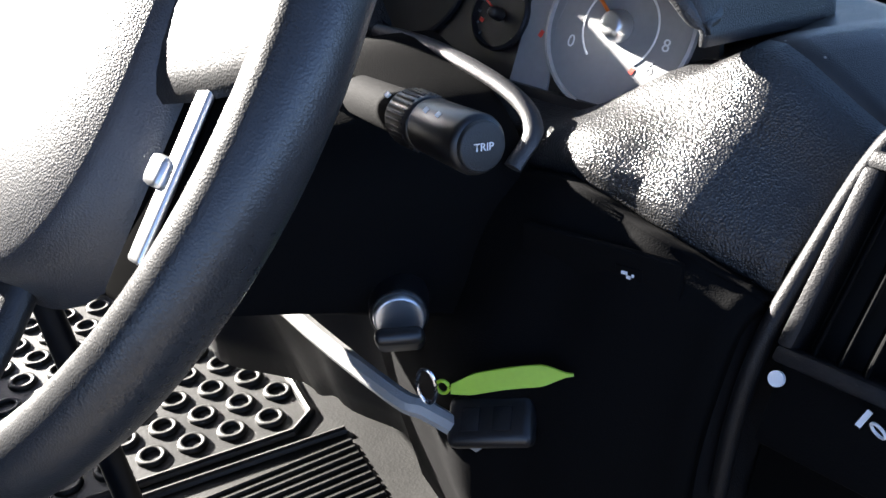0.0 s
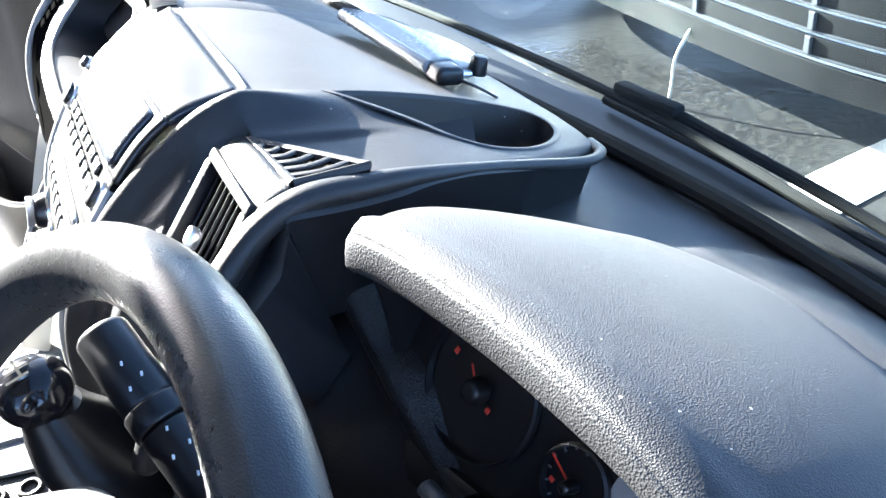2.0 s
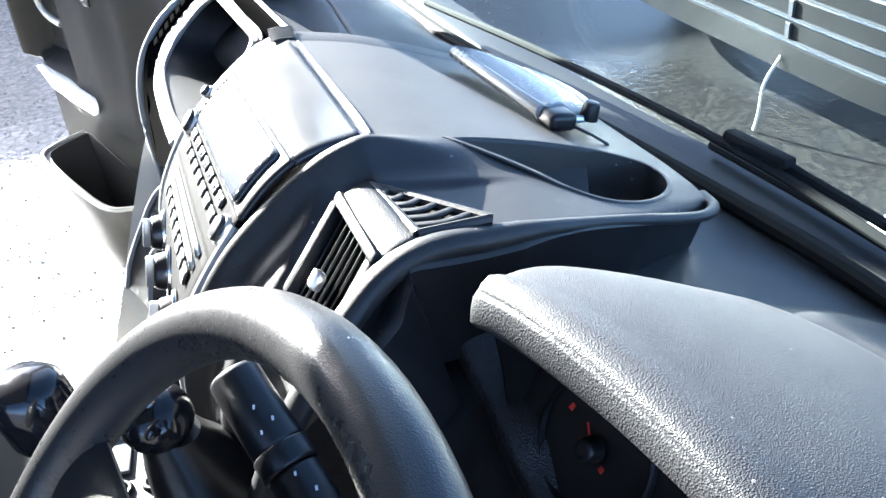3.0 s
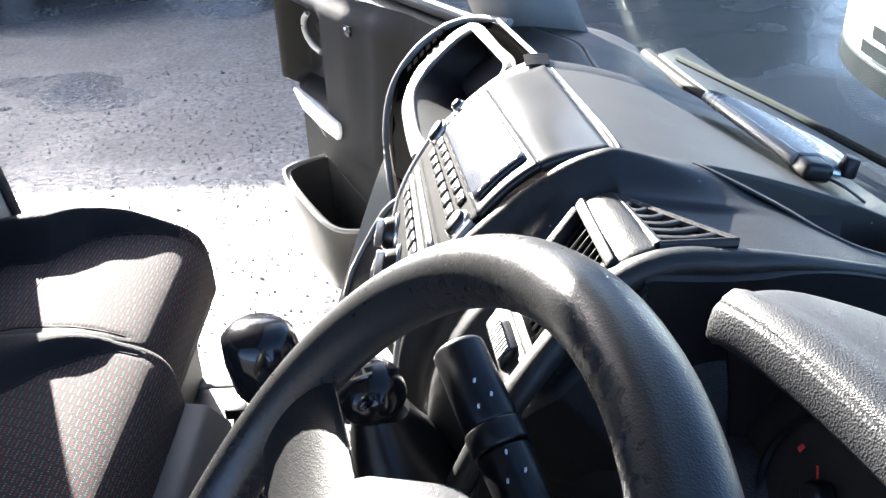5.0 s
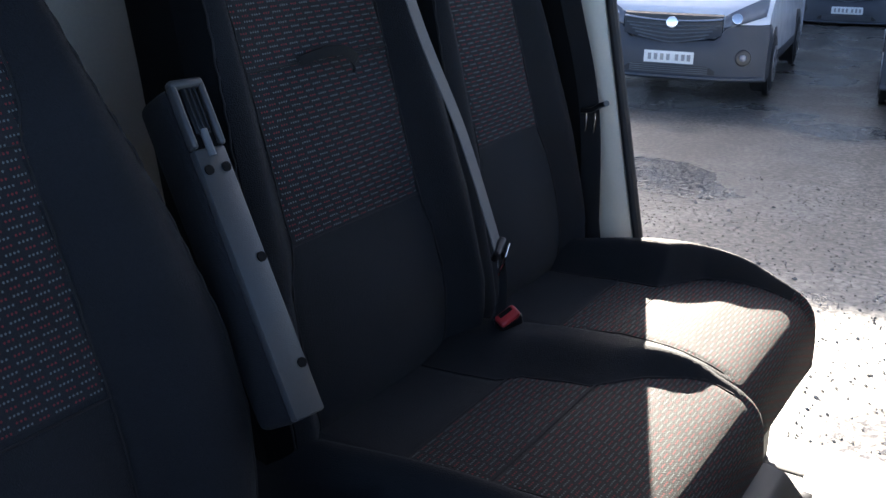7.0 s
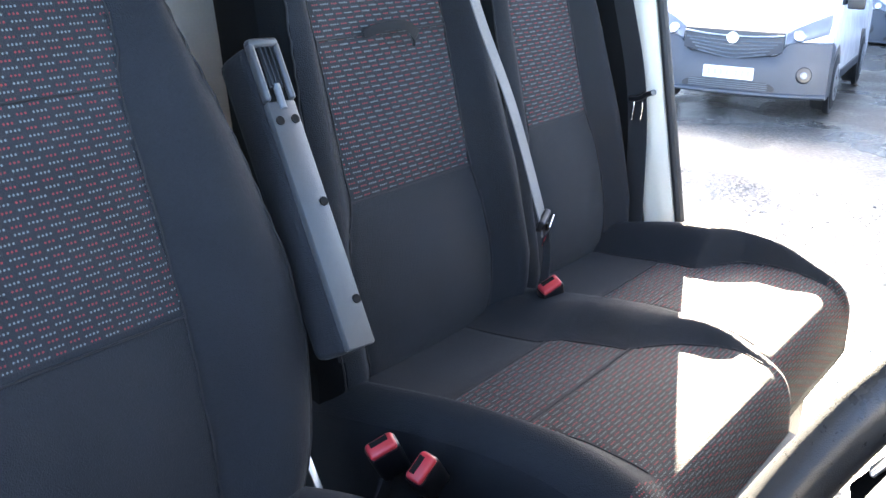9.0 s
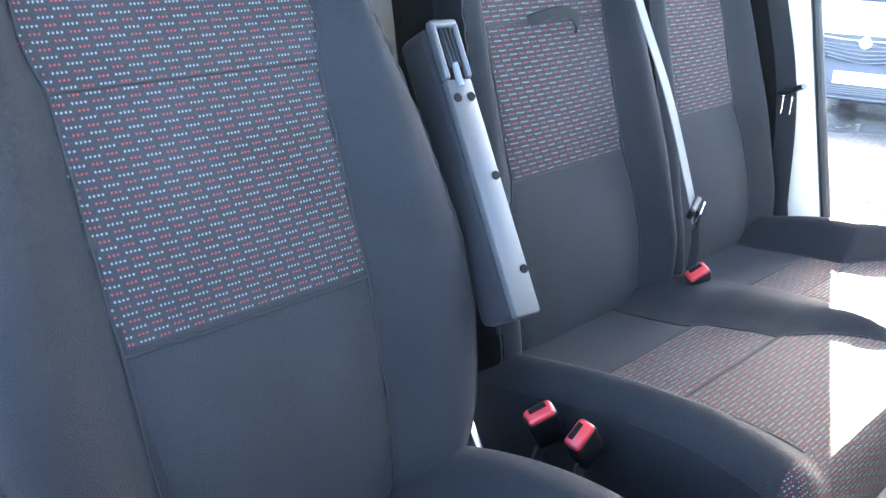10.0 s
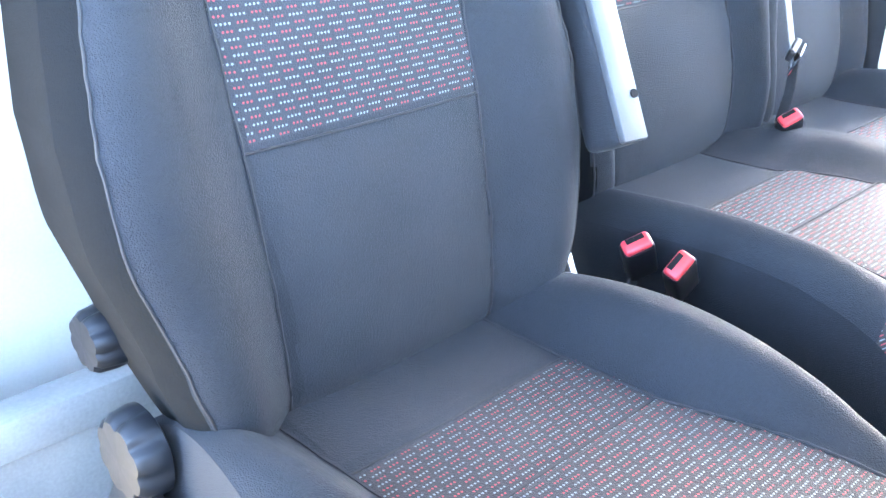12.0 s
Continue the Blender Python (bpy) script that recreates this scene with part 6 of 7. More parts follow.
    under(part("lower_front", grid_bm(rows), VOID, None, "passenger's lower front, its shade painted black", smooth=True), dash)
    for arc, dx in (([(-1.48, 0.140, 0.88), (-1.46, 0.158, 0.935), (-1.45, 0.186, 0.990), (-1.44, 0.218, 1.043), (-1.42, 0.250, 1.069), (-1.37, 0.290, 1.078)], 0.10),
                    ([(-1.27, 0.190, 0.96), (-1.26, 0.202, 1.015), (-1.25, 0.216, 1.062), (-1.235, 0.252, 1.090), (-1.20, 0.288, 1.096)], 0.10)):
        under(part("cubby_rim", tube_bm(arc, 0.0045, 10, 40), TRIM_GREY, None, "arched cubby rim", smooth=True), dash)
        line = catmull(arc, 20)
        rows = [[np.array(p) + (dx * t, 0.05 * t, -0.02 * t) for p in line] for t in np.linspace(0, 1, 5)]
        under(part("cubby", grid_bm(rows), DASH, None, "dark arched cubby wall", smooth=True), dash)
        bm = bmesh.new()
        bm.faces.new([bm.verts.new(np.array(p) + (0.006, 0.004, 0)) for p in line] + [bm.verts.new((line[0][0] + 0.006, 0.30, line[0][2]))])
        under(part("cubby_side", bm, DASH_LOW, None, "dark side of the cubby"), dash)
    arc = [(-1.76, 0.215, 0.80), (-1.762, 0.210, 0.90), (-1.764, 0.206, 1.03), (-1.764, 0.222, 1.117), (-1.762, 0.262, 1.180), (-1.755, 0.318, 1.224), (-1.72, 0.372, 1.246), (-1.64, 0.420, 1.258)]
    under(part("end_rim", tube_bm(arc, 0.006, 12, 60), TRIM_GREY, None, "pale edge of the dash end", smooth=True), dash)
    # end panel with a small vent by the door
    under(part("end_panel", box_bm((0.055, 0.17, 0.40), 0.02, 3, pose(-1.745, 0.345, 0.97, -12, 0, 0)), DARK, None, "end panel of the dashboard", smooth=True), dash)
    for i in range(6):
        under(part("end_slat", box_bm((0.030, 0.004, 0.010), 0.001, 1, pose(-1.715, 0.258 + 0.011 * i, 1.170 + 0.011 * i, -45, 0, 0)), VOID, None), dash)


passenger_side()


def levers():
    g = thing("gear_lever", (-0.745, 0.25, 1.15))
    rows = []
    base = Vector((-0.750, 0.275, 1.115))
    for t, rx, rz in ((0, 0.062, 0.050), (0.25, 0.060, 0.048), (0.5, 0.050, 0.040), (0.75, 0.036, 0.030), (1.0, 0.026, 0.024)):
        c = base + Vector((0.004, -0.030, 0.085)) * t
        rows.append([c + Vector((rx * math.cos(a), rz * math.sin(a), -0.3 * rz * math.sin(a))) for a in np.linspace(0, 2 * math.pi, 33)[:-1]])
    under(part("gaiter", grid_bm(rows, False, True, True), BLACK, None, "soft black lever gaiter", smooth=True), g)
    c = Vector((-0.744, 0.240, 1.212))
    ball = bmesh.new()
    bmesh.ops.create_uvsphere(ball, u_segments=28, v_segments=18, radius=0.030)
    bmesh.ops.scale(ball, vec=(1, 0.95, 0.85), verts=ball.verts)
    ball.transform(Matrix.Translation(c))
    under(part("gear_knob", ball, GLOSS, None, "black gear knob", smooth=True, angle=180), g)
    for dx in (-0.009, 0, 0.009):
        under(part("gate_mark", box_bm((0.0022, 0.017, 0.002), 0, 2, Matrix.Translation(c + Vector((0.006 + dx, -0.004, 0.0255 - abs(dx) * 0.15))) @ pose(0, 0, 0, 8, 12, 20)), CHROME, None, "chrome gate pattern"), g)
    under(part("gate_mark", box_bm((0.020, 0.0022, 0.002), 0, 2, Matrix.Translation(c + Vector((0.006, -0.004, 0.0260))) @ pose(0, 0, 0, 8, 12, 20)), CHROME, None, "chrome gate pattern"), g)
    tagged(g, "black dash-mounted gear lever with a chrome gate pattern", "gear lever")
    h = thing("handbrake_lever", (-0.75, 0.15, FLOOR))
    top = Vector((-0.739, 0.172, 1.258))
    rows = []
    for t, r in ((0, 0.004), (0.003, 0.020), (0.010, 0.027), (0.030, 0.029), (0.055, 0.027), (0.068, 0.020), (0.075, 0.014)):
        q = top + Vector((0.0, -0.012, 0.024)) - Vector((0.03, -0.10, 1.0)).normalized() * t
        rows.append([q + Vector((r * math.cos(a), r * math.sin(a), 0)) for a in np.linspace(0, 2 * math.pi, 29)[:-1]])
    under(part("lever_grip", grid_bm(rows, False, True, True), GLOSS, None, smooth=True, angle=60), h)
    q = top + Vector((0.0, -0.012, 0.024))
    axis = Vector((0.03, -0.10, 1.0)).normalized()
    under(part("lever_stem", rod_bm(q - axis * 0.07, q - axis * 0.74, 0.012, 0.015, 20), BLACK, None, smooth=True), h)
    under(part("lever_collar", rod_bm(q - axis * 0.072, q - axis * 0.082, 0.017, 0.017, 24, 0.002), CHROME, None, "thin chrome collar", smooth=True), h)
    tagged(h, "black rounded lever grip on a dark stem", "lever")


levers()


# ---- floor mat, pedals ----
def floor_things():
    mat_thing = thing("floor_mat", (-1.1, 0.25, FLOOR))
    under(part("mat_sheet", slab([(-1.74, -0.12), (-0.20, -0.05), (-0.20, 0.70), (-1.74, 0.70)], FLOOR + 0.001, FLOOR + 0.008, 0.002), MAT, None), mat_thing)
    rows = []
    for a in np.linspace(0, 2 * math.pi, 17)[:-1]:
        rows.append([((0.0168 + 0.0052 * math.cos(t)) * math.cos(a), (0.0168 + 0.0052 * math.cos(t)) * math.sin(a), 0.0062 * math.sin(t)) for t in np.linspace(0, 2 * math.pi, 7)[:-1]])
    first = part("raised_ring", grid_bm(rows, True, True), MAT, None, "", smooth=True, angle=180)
    me = first.data
    bpy.data.objects.remove(first)
    for i in range(14):
        for j in range(11):
            x = -1.685 + 0.054 * i
            y = -0.04 + 0.056 * j + (0.028 if i % 2 else 0)
            if x > -0.96 or y > 0.465 or (x < -1.43 and y < 0.10):
                continue
            ob = new("raised_ring", me)
            ob.location = (x, y, FLOOR + 0.009)
            under(ob, mat_thing)
            ob.location = (x, y, FLOOR + 0.009)
    for j in range(13):
        under(part("rib", box_bm((0.007, 0.24, 0.008), 0.002, 1, pose(-0.870 + 0.0145 * j, 0.40, FLOOR + 0.011, 0, 0, 4)), MAT, None), mat_thing)
    for pts in ([(-0.935, 0.02), (-0.935, 0.455), (-0.965, 0.49), (-1.70, 0.49)], [(-0.905, 0.02), (-0.905, 0.52)], [(-0.70, 0.16), (-0.48, 0.19)], [(-0.70, 0.48), (-0.48, 0.50)]):
        under(part("mat_border", tube_bm([(x, y, FLOOR + 0.010) for x, y in pts], 0.007, 8), MAT, None, smooth=True), mat_thing)
    tagged(mat_thing, "dusty black rubber floor mat with raised rings", "floor mat")
    plate = thing("seat_foot_plate", (-1.59, -0.04, FLOOR))
    under(part("foot_plate", slab([(-1.735, -0.12), (-1.47, -0.10), (-1.45, 0.06), (-1.735, 0.08)], FLOOR + 0.0085, FLOOR + 0.016, 0.003), STEEL, None, smooth=True), plate)
    under(part("plate_ridge", tube_bm([(-1.535, -0.10, FLOOR + 0.016), (-1.535, 0.065, FLOOR + 0.016)], 0.006, 8), STEEL, None, smooth=True), plate)
    under(part("round_plug", cyl_bm(0.024, 0.023, 0.006, pose(-1.575, -0.058, FLOOR + 0.018), 32, 0.002), STEEL, None, "round pressed plug", smooth=True), plate)
    under(part("anchor_bolt", cyl_bm(0.021, 0.017, 0.016, pose(-1.505, -0.066, FLOOR + 0.023), 28, 0.005), STEEL, None, "round seat anchor bolt", smooth=True), plate)
    under(part("bolt_socket", cyl_bm(0.006, 0.006, 0.003, pose(-1.505, -0.066, FLOOR + 0.0312), 6), DARK, None), plate)
    under(part("plate_catch", box_bm((0.028, 0.040, 0.022), 0.004, 2, pose(-1.630, -0.105, FLOOR + 0.027)), BLACK, None, "small black catch", smooth=True), plate)
    tagged(plate, "pale painted steel plate bolted to the floor beside the bench", "floor plate")
    for x, w, name in ((-0.55, 0.07, "clutch_pedal"), (-0.43, 0.08, "brake_pedal")):
        p = thing(name, (x, 0.60, 0.75))
        under(part("pedal_pad", box_bm((w, 0.020, 0.055), 0.005, 2, pose(x, 0.585, 0.72, -35)), RUBBER, None, smooth=True), p)
        under(part("pedal_arm", rod_bm((x, 0.60, 0.72), (x, 0.50, 1.06), 0.009), STEEL, None, smooth=True), p)
        tagged(p, "black rubber-faced foot pedal on a steel arm", "pedal", group="pedals")


floor_things()


# ---- open passenger door ----
def passenger_door():
    hinge = Vector((-1.80, 0.44, 0))
    D = Vector((-0.868, -0.497, 0))
    N = Vector((0.497, -0.868, 0))
    door = thing("passenger_door", (-1.80, 0.44, 0.45))
    M = Matrix(((D.x, N.x, 0, hinge.x), (D.y, N.y, 0, hinge.y), (0, 0, 1, 0), (0, 0, 0, 1)))

    def put(name, bm, mat, lab="", parent=door):
        bm.transform(M)
        return under(part(name, bm, mat, None, lab, smooth=True), parent)
    put("door_skin", slab([(0.02, -0.075), (1.00, -0.075), (1.02, -0.055), (1.02, -0.028), (0.02, -0.028)], 0.28, 1.17, 0.006), VAN_WHITE, "white painted door skin")
    # trim panel: a raised upper block with a deep hollow, plain below
    rows = []
    for d in np.linspace(0.05, 1.005, 90):
        row = [(d, -0.026, 0.34)]
        for z in np.linspace(0.34, 1.155, 76):
            edge = 0.752 + 0.10 * step(0.74, 0.98, d)
            s = 0.048 * step(edge, edge + 0.035, z) * step(0.36, 0.50, d) * (1 - 0.5 * step(1.10, 1.155, z)) + 0.012 * step(0.55, 0.40, z)
            s -= 0.016 * step(0.62, 0.50, d) * step(0.80, 1.05, z) * step(0.30, 0.50, d)
            slope = 0.03 * (d - 0.74)
            dip = 0.068 * step(0.725, 0.760, d) * (1 - step(0.965, 0.990, d)) * step(0.855 + slope, 0.895 + slope, z) * (1 - step(1.075, 1.105, z))
            row.append((d, 0.004 + s - dip, z))
        row.append((d, -0.026, 1.16))
        rows.append(row)
    put("trim_panel", grid_bm(rows), DOOR_TRIM, "dark moulded door trim")
    flat = Matrix(((1, 0, 0, 0), (0, 0, 1, 0), (0, 1, 0, 0), (0, 0, 0, 1)))
    pad = slab([(0.918, 0.876), (0.80, 0.866), (0.658, 0.852), (0.655, 0.830), (0.668, 0.808), (0.76, 0.818), (0.863, 0.832)], 0.044, 0.064, 0.005)
    pad.transform(flat)
    put("pull_pad", pad, VAN_WHITE, "pale rounded door pull")
    loop = [(0.826, 0.036, 1.082), (0.850, 0.038, 1.060), (0.848, 0.038, 1.030), (0.815, 0.038, 1.008), (0.765, 0.036, 0.998)]
    put("release_loop", tube_bm(loop, 0.0075, 10, 30), TRIM_GREY, "pale curved release handle")
    put("release_lever", box_bm((0.075, 0.012, 0.045), 0.006, 2, pose(0.800, 0.012, 1.045, 0, 15, 0)), DARK)
    put("window_switch", box_bm((0.030, 0.010, 0.026), 0.003, 2, pose(0.583, 0.046, 1.090)), GLOSS, "small black window switch")
    put("switch_mark", box_bm((0.007, 0.002, 0.006), 0, 2, pose(0.586, 0.0520, 1.094)), WHITE_INK)
    # bin on the lower door: outer walls with an open top
    outer = [(0.535, 0.012), (0.545, 0.08), (0.585, 0.132), (0.70, 0.146), (0.83, 0.142), (0.862, 0.10), (0.870, 0.012)]
    cx, cy = 0.70, 0.055
    rows = []
    for q, z in ((0.70, 0.43), (0.84, 0.44), (0.95, 0.50), (1.0, 0.60), (1.02, 0.645), (1.0, 0.655), (0.93, 0.655), (0.90, 0.60), (0.82, 0.48), (0.1, 0.47)):
        rows.append([(cx + (x - cx) * q, 0.008 + (y - 0.008) * q, z + 0.22 * (x - cx) * step(0.47, 0.62, z)) for x, y in [tuple(p) for p in catmull(outer, 26)]])
    put("door_bin", grid_bm(rows, False, True), DASH, "deep black door bin")
    lip = [(cx + (x - cx) * 1.01, 0.010 + (y - 0.008) * 1.01, 0.656 + 0.22 * (x - cx)) for x, y in [tuple(p) for p in catmull(outer, 26)]]
    put("bin_rim", tube_bm(lip, 0.0055, 8), TRIM_GREY, "pale rim of the bin")
    frame = [(0.04, -0.05, 1.16), (0.06, -0.05, 1.30), (0.42, -0.05, 1.86), (0.55, -0.05, 1.92), (0.92, -0.05, 1.92), (0.99, -0.05, 1.82), (1.00, -0.05, 1.16)]
    put("window_frame", tube_bm(frame, 0.028, 10, 60), VAN_WHITE, "white painted window frame")
    put("waist_seal", box_bm((0.94, 0.022, 0.016), 0.004, 2, pose(0.52, -0.030, 1.170)), RUBBER)
    pane = bmesh.new()
    pane.faces.new([pane.verts.new(p) for p in ((0.06, -0.05, 1.17), (0.98, -0.05, 1.17), (0.97, -0.05, 1.86), (0.52, -0.05, 1.90), (0.40, -0.05, 1.84), (0.07, -0.05, 1.32))])
    ob = put("window_pane", pane, GLASS, "clear side window glass")
    ob.visible_shadow = False
    for z in (0.55, 1.0):
        put("hinge", box_bm((0.06, 0.05, 0.07), 0.006, 2, pose(0.0, -0.03, z)), VAN_WHITE)
    tagged(door, "passenger door standing open, dark trim with a deep bin", "door")


passenger_door()


# ---- wipers ----
def wipers():
    for pts, joint in (([(-1.62, 0.680, 1.192), (-1.28, 0.775, 1.200), (-0.942, 0.858, 1.200), (-0.62, 0.915, 1.185)], (-0.945, 0.862, 1.212)),
                       ([(-1.05, 0.868, 1.166), (-0.80, 0.915, 1.166), (-0.40, 0.965, 1.166), (-0.10, 0.975, 1.165)], (-0.40, 0.965, 1.176))):
        w = thing("wiper", joint)
        under(part("wiper_blade", tube_bm(pts, 0.0055, 8, 40), DARK, None, smooth=True), w)
        under(part("wiper_joint", box_bm((0.090, 0.020, 0.013), 0.005, 2, Matrix.Translation(joint) @ pose(0, 0, 0, -10, 0, 14)), DARK, None, smooth=True), w)
        under(part("wiper_arm", tube_bm([joint, (joint[0] + 0.25, joint[1] + 0.09, joint[2] - 0.045), (joint[0] + 0.42, joint[1] + 0.12, joint[2] - 0.07)], 0.006, 8, 20), DARK, None, smooth=True), w)
        tagged(w, "black windscreen wiper parked along the glass", "wiper", group="wipers")


wipers()


# ---- parked vans ----
def nose_at(y):
    """How far the front of a van curves back at a place across it."""
    return 0.24 * (abs(y) / 0.95) ** 3


def van(x, y, turn, label, high=0.0):
    """A panel van, its nose at the origin of its own frame, facing along +x of that frame."""
    v = thing("parked_van", (0, 0, 0))

    def put(name, bm, mat, lab="", parent=v, angle=40):
        return part(name, bm, mat, parent, lab, smooth=True, angle=angle)
    W = 0.95
    H = 1.82 + high
    # body skin: rings of the side outline, narrowing to the roof
    prof = [(-0.10, 0.50), (-0.045, 0.66), (-0.035, 0.82), (-0.07, 0.885), (-0.20, 0.95), (-0.50, 1.05), (-0.95, 1.16), (-1.55, H - 0.16), (-1.85, H - 0.03), (-2.4, H), (-4.7, H), (-4.9, H - 0.1), (-4.95, 0.9), (-4.95, 0.30), (-0.4, 0.30), (-0.15, 0.38)]
    rows = []
    for q in np.linspace(-1, 1, 31):
        row = []
        for px, pz in prof:
            k = 1 - 0.12 * step(1.0, H, pz)
            back = nose_at(q * W) * step(-1.4, 0.0, px)
            row.append((px - back - (0.02 if abs(q) == 1 else 0), q * W * k, pz - (0.05 * abs(q) ** 8 if pz > 1.1 else 0)))
        rows.append(row)
    put("body", grid_bm(rows, False, True, True), VAN_WHITE, "white painted body")
    rows = []
    for yy in np.linspace(-0.965, 0.965, 41):
        e = step(0.44, 0.58, abs(yy))
        rows.append([(dx - nose_at(yy), yy, z) for dx, z in ((-0.28, 0.22), (-0.02, 0.20), (0.06, 0.205), (0.085, 0.225), (0.082, 0.245), (0.060, 0.262), (0.062, 0.38), (0.060, 0.50), (0.035, 0.57 + 0.04 * e), (0.006, 0.62 + 0.15 * e), (-0.06, 0.63 + 0.16 * e), (-0.30, 0.72))])
    put("bumper", grid_bm(rows, False, True, True), BUMPER, "dark grey plastic bumper")

    def low(yy):
        return 0.565 + 0.10 * (abs(yy) / 0.51) ** 1.3
    rows = []
    for yy in np.linspace(-0.51, 0.51, 25):
        b = nose_at(yy)
        rows.append([(-0.05 - b, yy, low(yy)), (0.030 - b, yy, low(yy)), (0.024 - b, yy, low(yy) + 0.014), (0.004 - b, yy, 0.865), (-0.05 - b, yy, 0.882)])
    gr = put("grille", grid_bm(rows, False, True, True), BLACK, "black slatted grille")
    for i in range(5):
        t = (i + 0.5) / 5.6
        span = 0.49 - 0.035 * (4 - i)
        put("grille_slat", tube_bm([(0.034 - 0.026 * t - nose_at(yy), yy, low(yy) + (0.80 - low(yy)) * t) for yy in np.linspace(-span, span, 17)], 0.008, 6), GREY, "grey grille slat", gr)
    put("grille_bar", tube_bm([(0.016 - nose_at(yy), yy, 0.835 - 0.030 * (1 - (yy / 0.51) ** 2)) for yy in np.linspace(-0.51, 0.51, 21)], 0.022, 10, flat=0.7), CHROME, "chrome bar across the grille", gr)
    put("badge", cyl_bm(0.066, 0.060, 0.03, pose(0.028, 0, 0.790, 0, 84, 0), 32, 0.006), CHROME, "round chrome badge")
    rows = [[(0.045 - nose_at(yy), yy, 0.265), (0.0665 - nose_at(yy), yy, 0.268), (0.0665 - nose_at(yy), yy, 0.355 - 0.05 * step(0.40, 0.48, abs(yy))), (0.045 - nose_at(yy), yy, 0.358 - 0.05 * step(0.40, 0.48, abs(yy)))] for yy in np.linspace(-0.48, 0.48, 21)]
    put("lower_intake", grid_bm(rows, False, True, True), BLACK, "black lower air intake")
    for i in range(4):
        put("intake_slat", tube_bm([(0.069 - nose_at(yy), yy, 0.280 + 0.021 * i) for yy in np.linspace(-0.41, 0.41, 13)], 0.0055, 6), GREY)
    for q in (-1, 1):
        # headlight wrapping from the grille's end round the corner
        rows = []
        for t in np.linspace(0, 1, 13):
            yy = q * (0.525 + 0.385 * t)
            b = nose_at(yy) + 0.07 * t ** 2
            lo, hi = 0.735 + 0.13 * t, 0.868 + 0.20 * t ** 0.9
            rows.append([(0.004 - b, yy, lo), (0.022 - b, yy, lo + 0.02), (-0.004 - b, yy, (lo + hi) / 2 + 0.02), (-0.05 - 0.05 * t - b, yy, hi), (-0.20 - b, yy, hi - 0.03), (-0.20 - b, yy, lo)])
        lamp = put("headlight", grid_bm(rows, False, True, True), LAMP_GLASS, "large clear headlight", v, 60)
        put("lamp_bowl", cyl_bm(0.062, 0.055, 0.03, pose(-0.062, q * 0.645, 0.845, 0, 70, q * 20), 24, 0.004), CHROME, "bright round reflector", lamp)
        ring = put("fog_surround", cyl_bm(0.095, 0.080, 0.03, pose(-0.062, q * 0.74, 0.455, 0, 84, q * 26), 28, 0.008), BLACK, "black fog lamp surround")
        put("fog_lamp", cyl_bm(0.042, 0.038, 0.03, pose(-0.052, q * 0.74, 0.455, 0, 84, q * 26), 20, 0.005), LAMP_GLASS, "round fog lamp", ring)
        for wx in (-0.98, -4.05):
            put("wheel_arch", cyl_bm(0.38, 0.38, 0.06, pose(wx, q * 0.925, 0.34, 90), 40, 0.005), BLACK, "dark wheel arch")
            wheel = put("wheel", cyl_bm(0.315, 0.315, 0.22, pose(wx, q * 0.86, 0.315, 90), 40, 0.04), RUBBER, "black tyre")
            put("wheel_rim", cyl_bm(0.205, 0.19, 0.02, pose(wx, q * 0.972, 0.315, 90), 30, 0.006), SILVER, "silver wheel trim", wheel)
            for a in range(6):
                put("rim_slot", box_bm((0.05, 0.008, 0.075), 0.003, 1, pose(wx, q * 0.980, 0.315) @ pose(0, 0, 0, 0, 60 * a, 0) @ pose(0, 0, 0.125)), BLACK, "", wheel)
        bm = bmesh.new()
        bm.faces.new([bm.verts.new(p) for p in ((-1.02, q * 0.945, 1.14), (-1.56, q * 0.905, 1.60), (-1.95, q * 0.895, 1.63), (-1.98, q * 0.945, 1.14))])
        so = put("side_window", bm, TINT).modifiers.new("thickness", "SOLIDIFY")
        so.thickness = 0.03
        put("door_mirror", box_bm((0.08, 0.18, 0.24), 0.02, 3, pose(-1.05, q * 1.06, 1.22)), BLACK)
        put("sill", box_bm((2.2, 0.02, 0.10), 0.006, 2, pose(-2.5, q * 0.955, 0.36)), BUMPER, "dark lower sill")
    rows = []
    for t in np.linspace(0, 1, 6):
        px, pz = -0.93 - 0.62 * t, 1.17 + (H - 0.18 - 1.17) * t + 0.012
        rows.append([(px - 0.16 * abs(q) ** 3 + 0.012, q * (W - 0.10 - 0.09 * t), pz) for q in np.linspace(-1, 1, 15)])
    so = put("windscreen", grid_bm(rows), TINT, "dark windscreen").modifiers.new("thickness", "SOLIDIFY")
    so.thickness = 0.02
    pl = put("number_plate", box_bm((0.012, 0.52, 0.125), 0.004, 2, pose(0.070, 0, 0.435)), PLATE, "plain pale number plate")
    for yy in (-0.20, -0.135, -0.07, -0.005, 0.085, 0.15, 0.21):
        put("plate_bar", box_bm((0.004, 0.036, 0.066), 0, 2, pose(0.0765, yy, 0.435)), PLATE_INK, "", pl)
    v.location = (x, y, ground_z(x) + 0.03)
    v.rotation_euler = (0, -math.atan(GS) * math.cos(turn), turn)
    tagged(v, label, "van", group="parked vans")
    return v


van(-10.25, -3.57, radians(9.5), "white panel van with grey bumper and slatted grille")
van(-10.95, -0.60, radians(9.5), "white panel van with dark bumper parked in the yard")
van(-19.0, -3.6, radians(12), "white van parked far across the yard", 0.2)


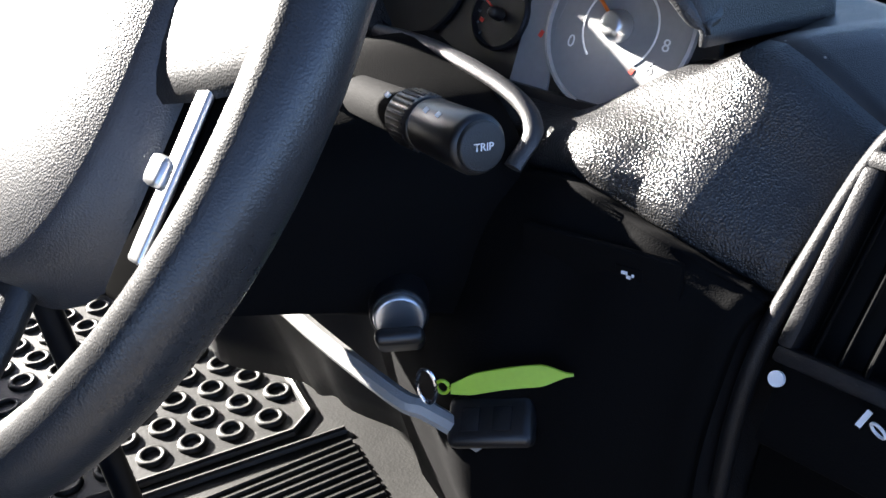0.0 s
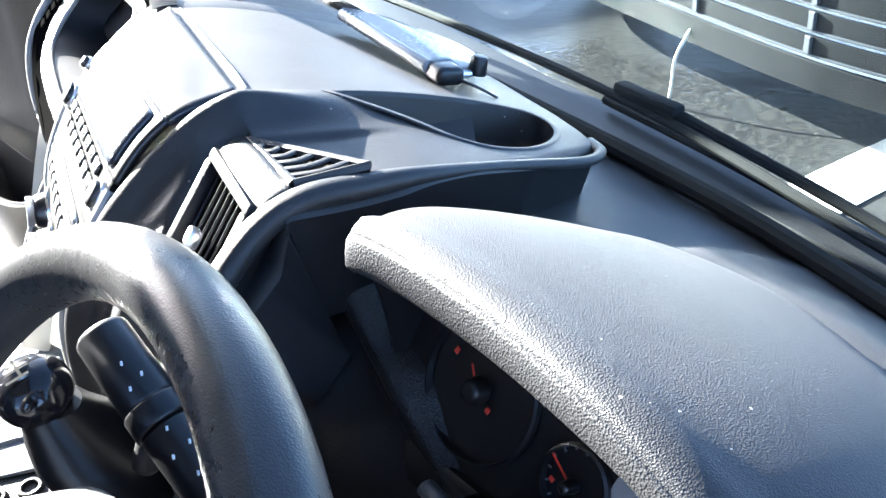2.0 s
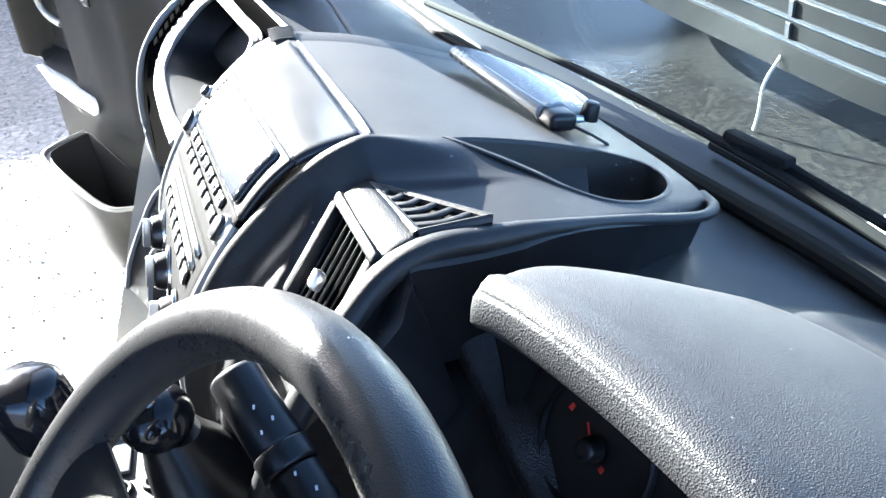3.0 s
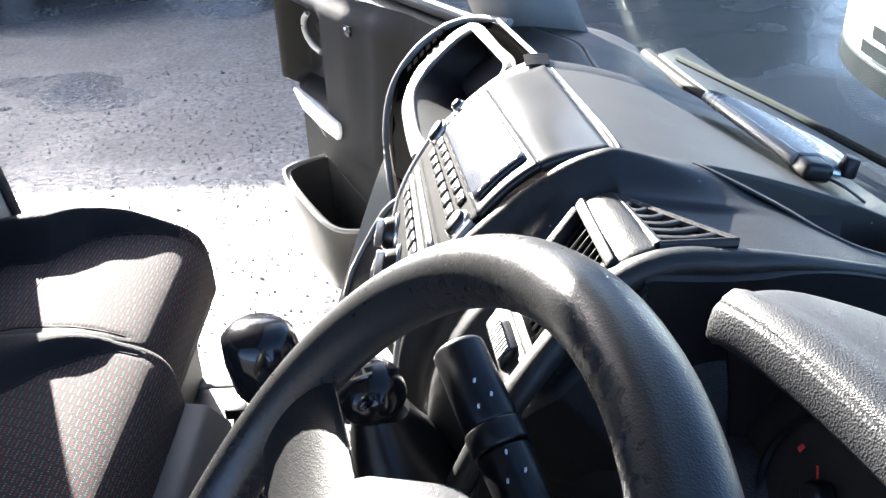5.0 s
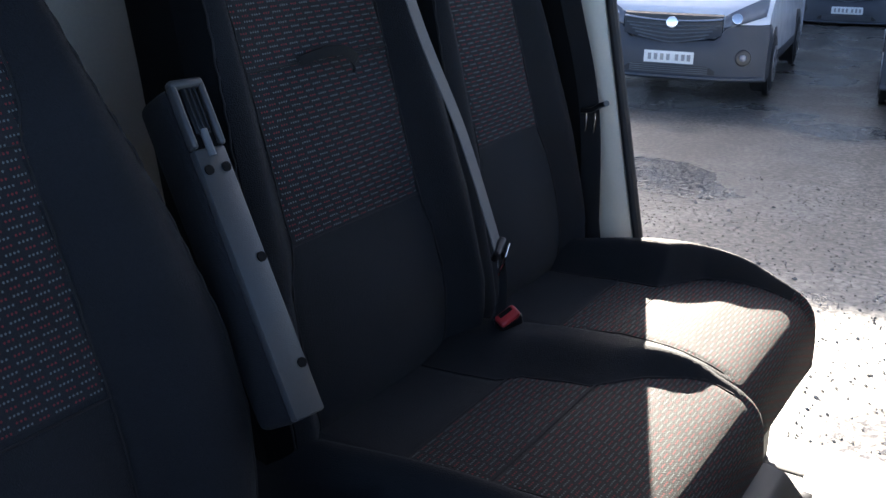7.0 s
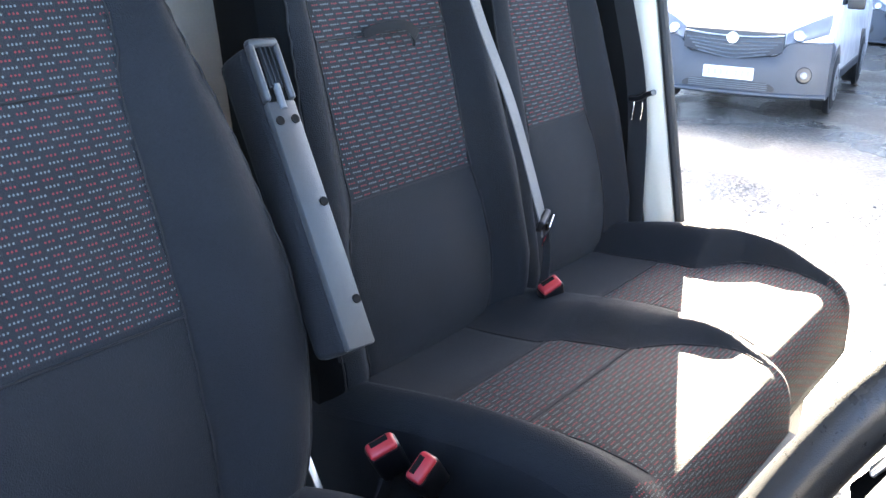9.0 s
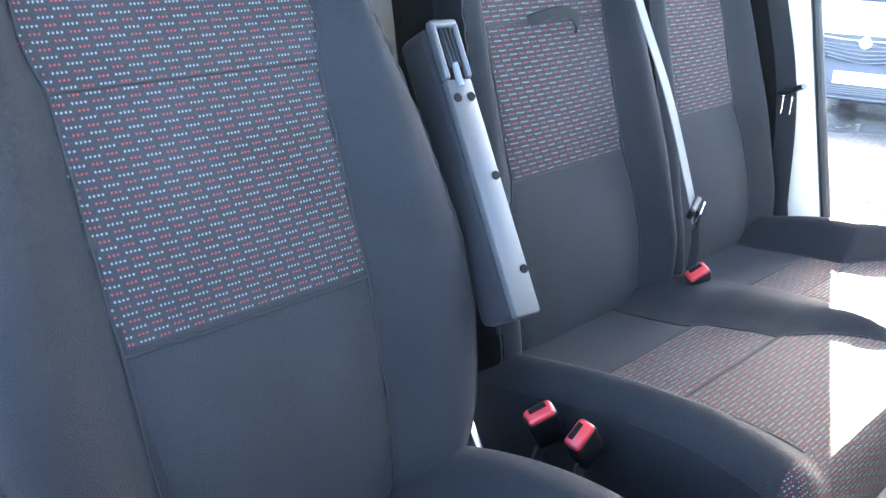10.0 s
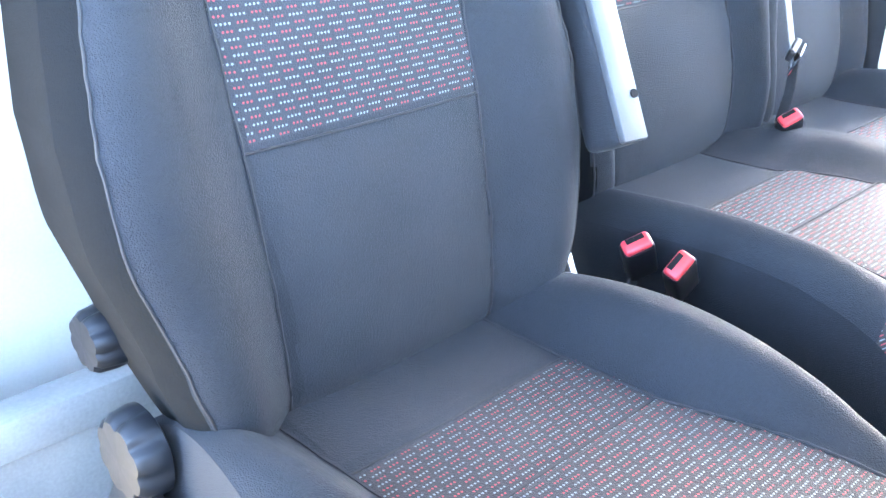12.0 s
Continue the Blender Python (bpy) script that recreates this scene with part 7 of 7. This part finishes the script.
def front_lorry():
    """The white vehicle parked nose to nose with the cab: slotted bumper, bonnet and lamps."""
    v = thing("parked_lorry", (-3.95, 2.65, ground_z(-3.7)))
    M = pose(-3.95, 2.62, ground_z(-3.95), 0, 0, 8.5)

    def put(name, bm, mat, lab="", parent=v):
        bm.transform(M)
        return under(part(name, bm, mat, None, lab, smooth=True), parent)

    def nose(x):
        return 0.22 * (abs(x) / 1.65) ** 4
    xs = np.linspace(-1.65, 1.65, 45)
    rows = [[(x, dy + nose(x), z) for dy, z in ((0.30, 0.30), (0.03, 0.29), (0.0, 0.33), (0.0, 0.42), (0.02, 0.80), (0.05, 0.90), (0.30, 0.98), (0.9, 1.10), (1.0, 1.0), (1.0, 0.3))] for x in xs]
    put("bumper_shell", grid_bm(rows, False, True, True), VAN_WHITE, "white painted front panel")
    rows = [[(x, dy + nose(x) - 0.004, z) for dy, z in ((0.0, 0.285), (-0.008, 0.286), (-0.008, 0.400), (0.02, 0.412))] for x in xs]
    put("lower_lip", grid_bm(rows, False, True, True), SLATE, "dark lower lip")
    for k, (z, x0, h) in enumerate(((0.435, -1.18, 0.066), (0.527, -1.08, 0.068), (0.620, -0.96, 0.072), (0.72, -0.82, 0.07))):
        rows = [[(x, -0.010 + nose(x) + 0.0075 * k + dy, z + dz) for dy, dz in ((0, 0), (0, h), (0.02, h), (0.02, 0))] for x in np.linspace(x0, 1.5, 30)]
        put("bumper_bar", grid_bm(rows, False, True, True), SLATE, "dark grey bumper bar")
        rows = [[(x, -0.016 + nose(x) + 0.0075 * k + dy, z + dz - 0.012) for dy, dz in ((0, 0), (0, 0.010), (0.02, 0.010), (0.02, 0))] for x in np.linspace(x0 + 0.15, 1.45, 24)]
        put("slot_trim", grid_bm(rows, False, True, True), BUMPER, "grey slot trim")
        for x in (-0.3, 0.35, 0.95):
            put("slot_rib", box_bm((0.030, 0.02, h), 0.003, 1, pose(x, -0.014 + nose(x) + 0.0075 * k, z + h / 2)), BUMPER)
    put("windscreen", box_bm((2.9, 0.04, 0.8), 0.01, 2, pose(0, 0.98, 1.50, -25)), TINT, "dark windscreen")
    put("cab", box_bm((3.2, 2.2, 1.6), 0.06, 3, pose(0, 2.25, 1.15)), VAN_WHITE, "white cab body")
    for x in (-1.35, 1.35):
        put("wheel", cyl_bm(0.36, 0.36, 0.24, pose(x, 0.85, 0.36, 0, 90, 0), 32, 0.04), RUBBER, "black tyre")
    tagged(v, "white vehicle with dark slotted front parked nose to nose", "lorry")


front_lorry()


def white_line():
    bm = slab([(-2.72, 2.40), (-2.95, 3.45), (-2.70, 3.45), (-2.46, 2.45)], 0, 0.004)
    for q in bm.verts:
        q.co.z += ground_z(q.co.x) + 0.004
    tagged(part("painted_line", bm, plastic("worn_white_line", (0.62, 0.61, 0.58), 0.7, 0.004, 0.4, 0.35)), "worn white painted line on the yard", "line", kind="structure")
    x, y = -3.62, 2.55
    cable = tube_bm([(x, y, ground_z(x) + 0.01), (x + 0.01, y + 0.01, ground_z(x) + 0.10), (x, y + 0.03, ground_z(x) + 0.22), (x - 0.02, y + 0.12, ground_z(x) + 0.34)], 0.007, 8, 20)
    tagged(part("hanging_strap", cable, CREAM, smooth=True), "pale strap hanging from the van's bumper", "strap")


white_line()


def building():
    """An unseen long building, added to cast the shade over the yard."""
    b = thing("yard_shade_block", (-20, -6, ground_z(-14)))
    base = ground_z(-14)
    wall = slab([(-27, -30), (-20, -30), (-20, 8), (-27, 8)], base, base + 6.46)
    brick = plastic("pale_render", (0.40, 0.37, 0.33), 0.8, 0.01, 0.3, 0.3)
    under(part("wall", wall, brick, None), b)
    tagged(b, "unseen plain building added to shade the yard", "building")


building()
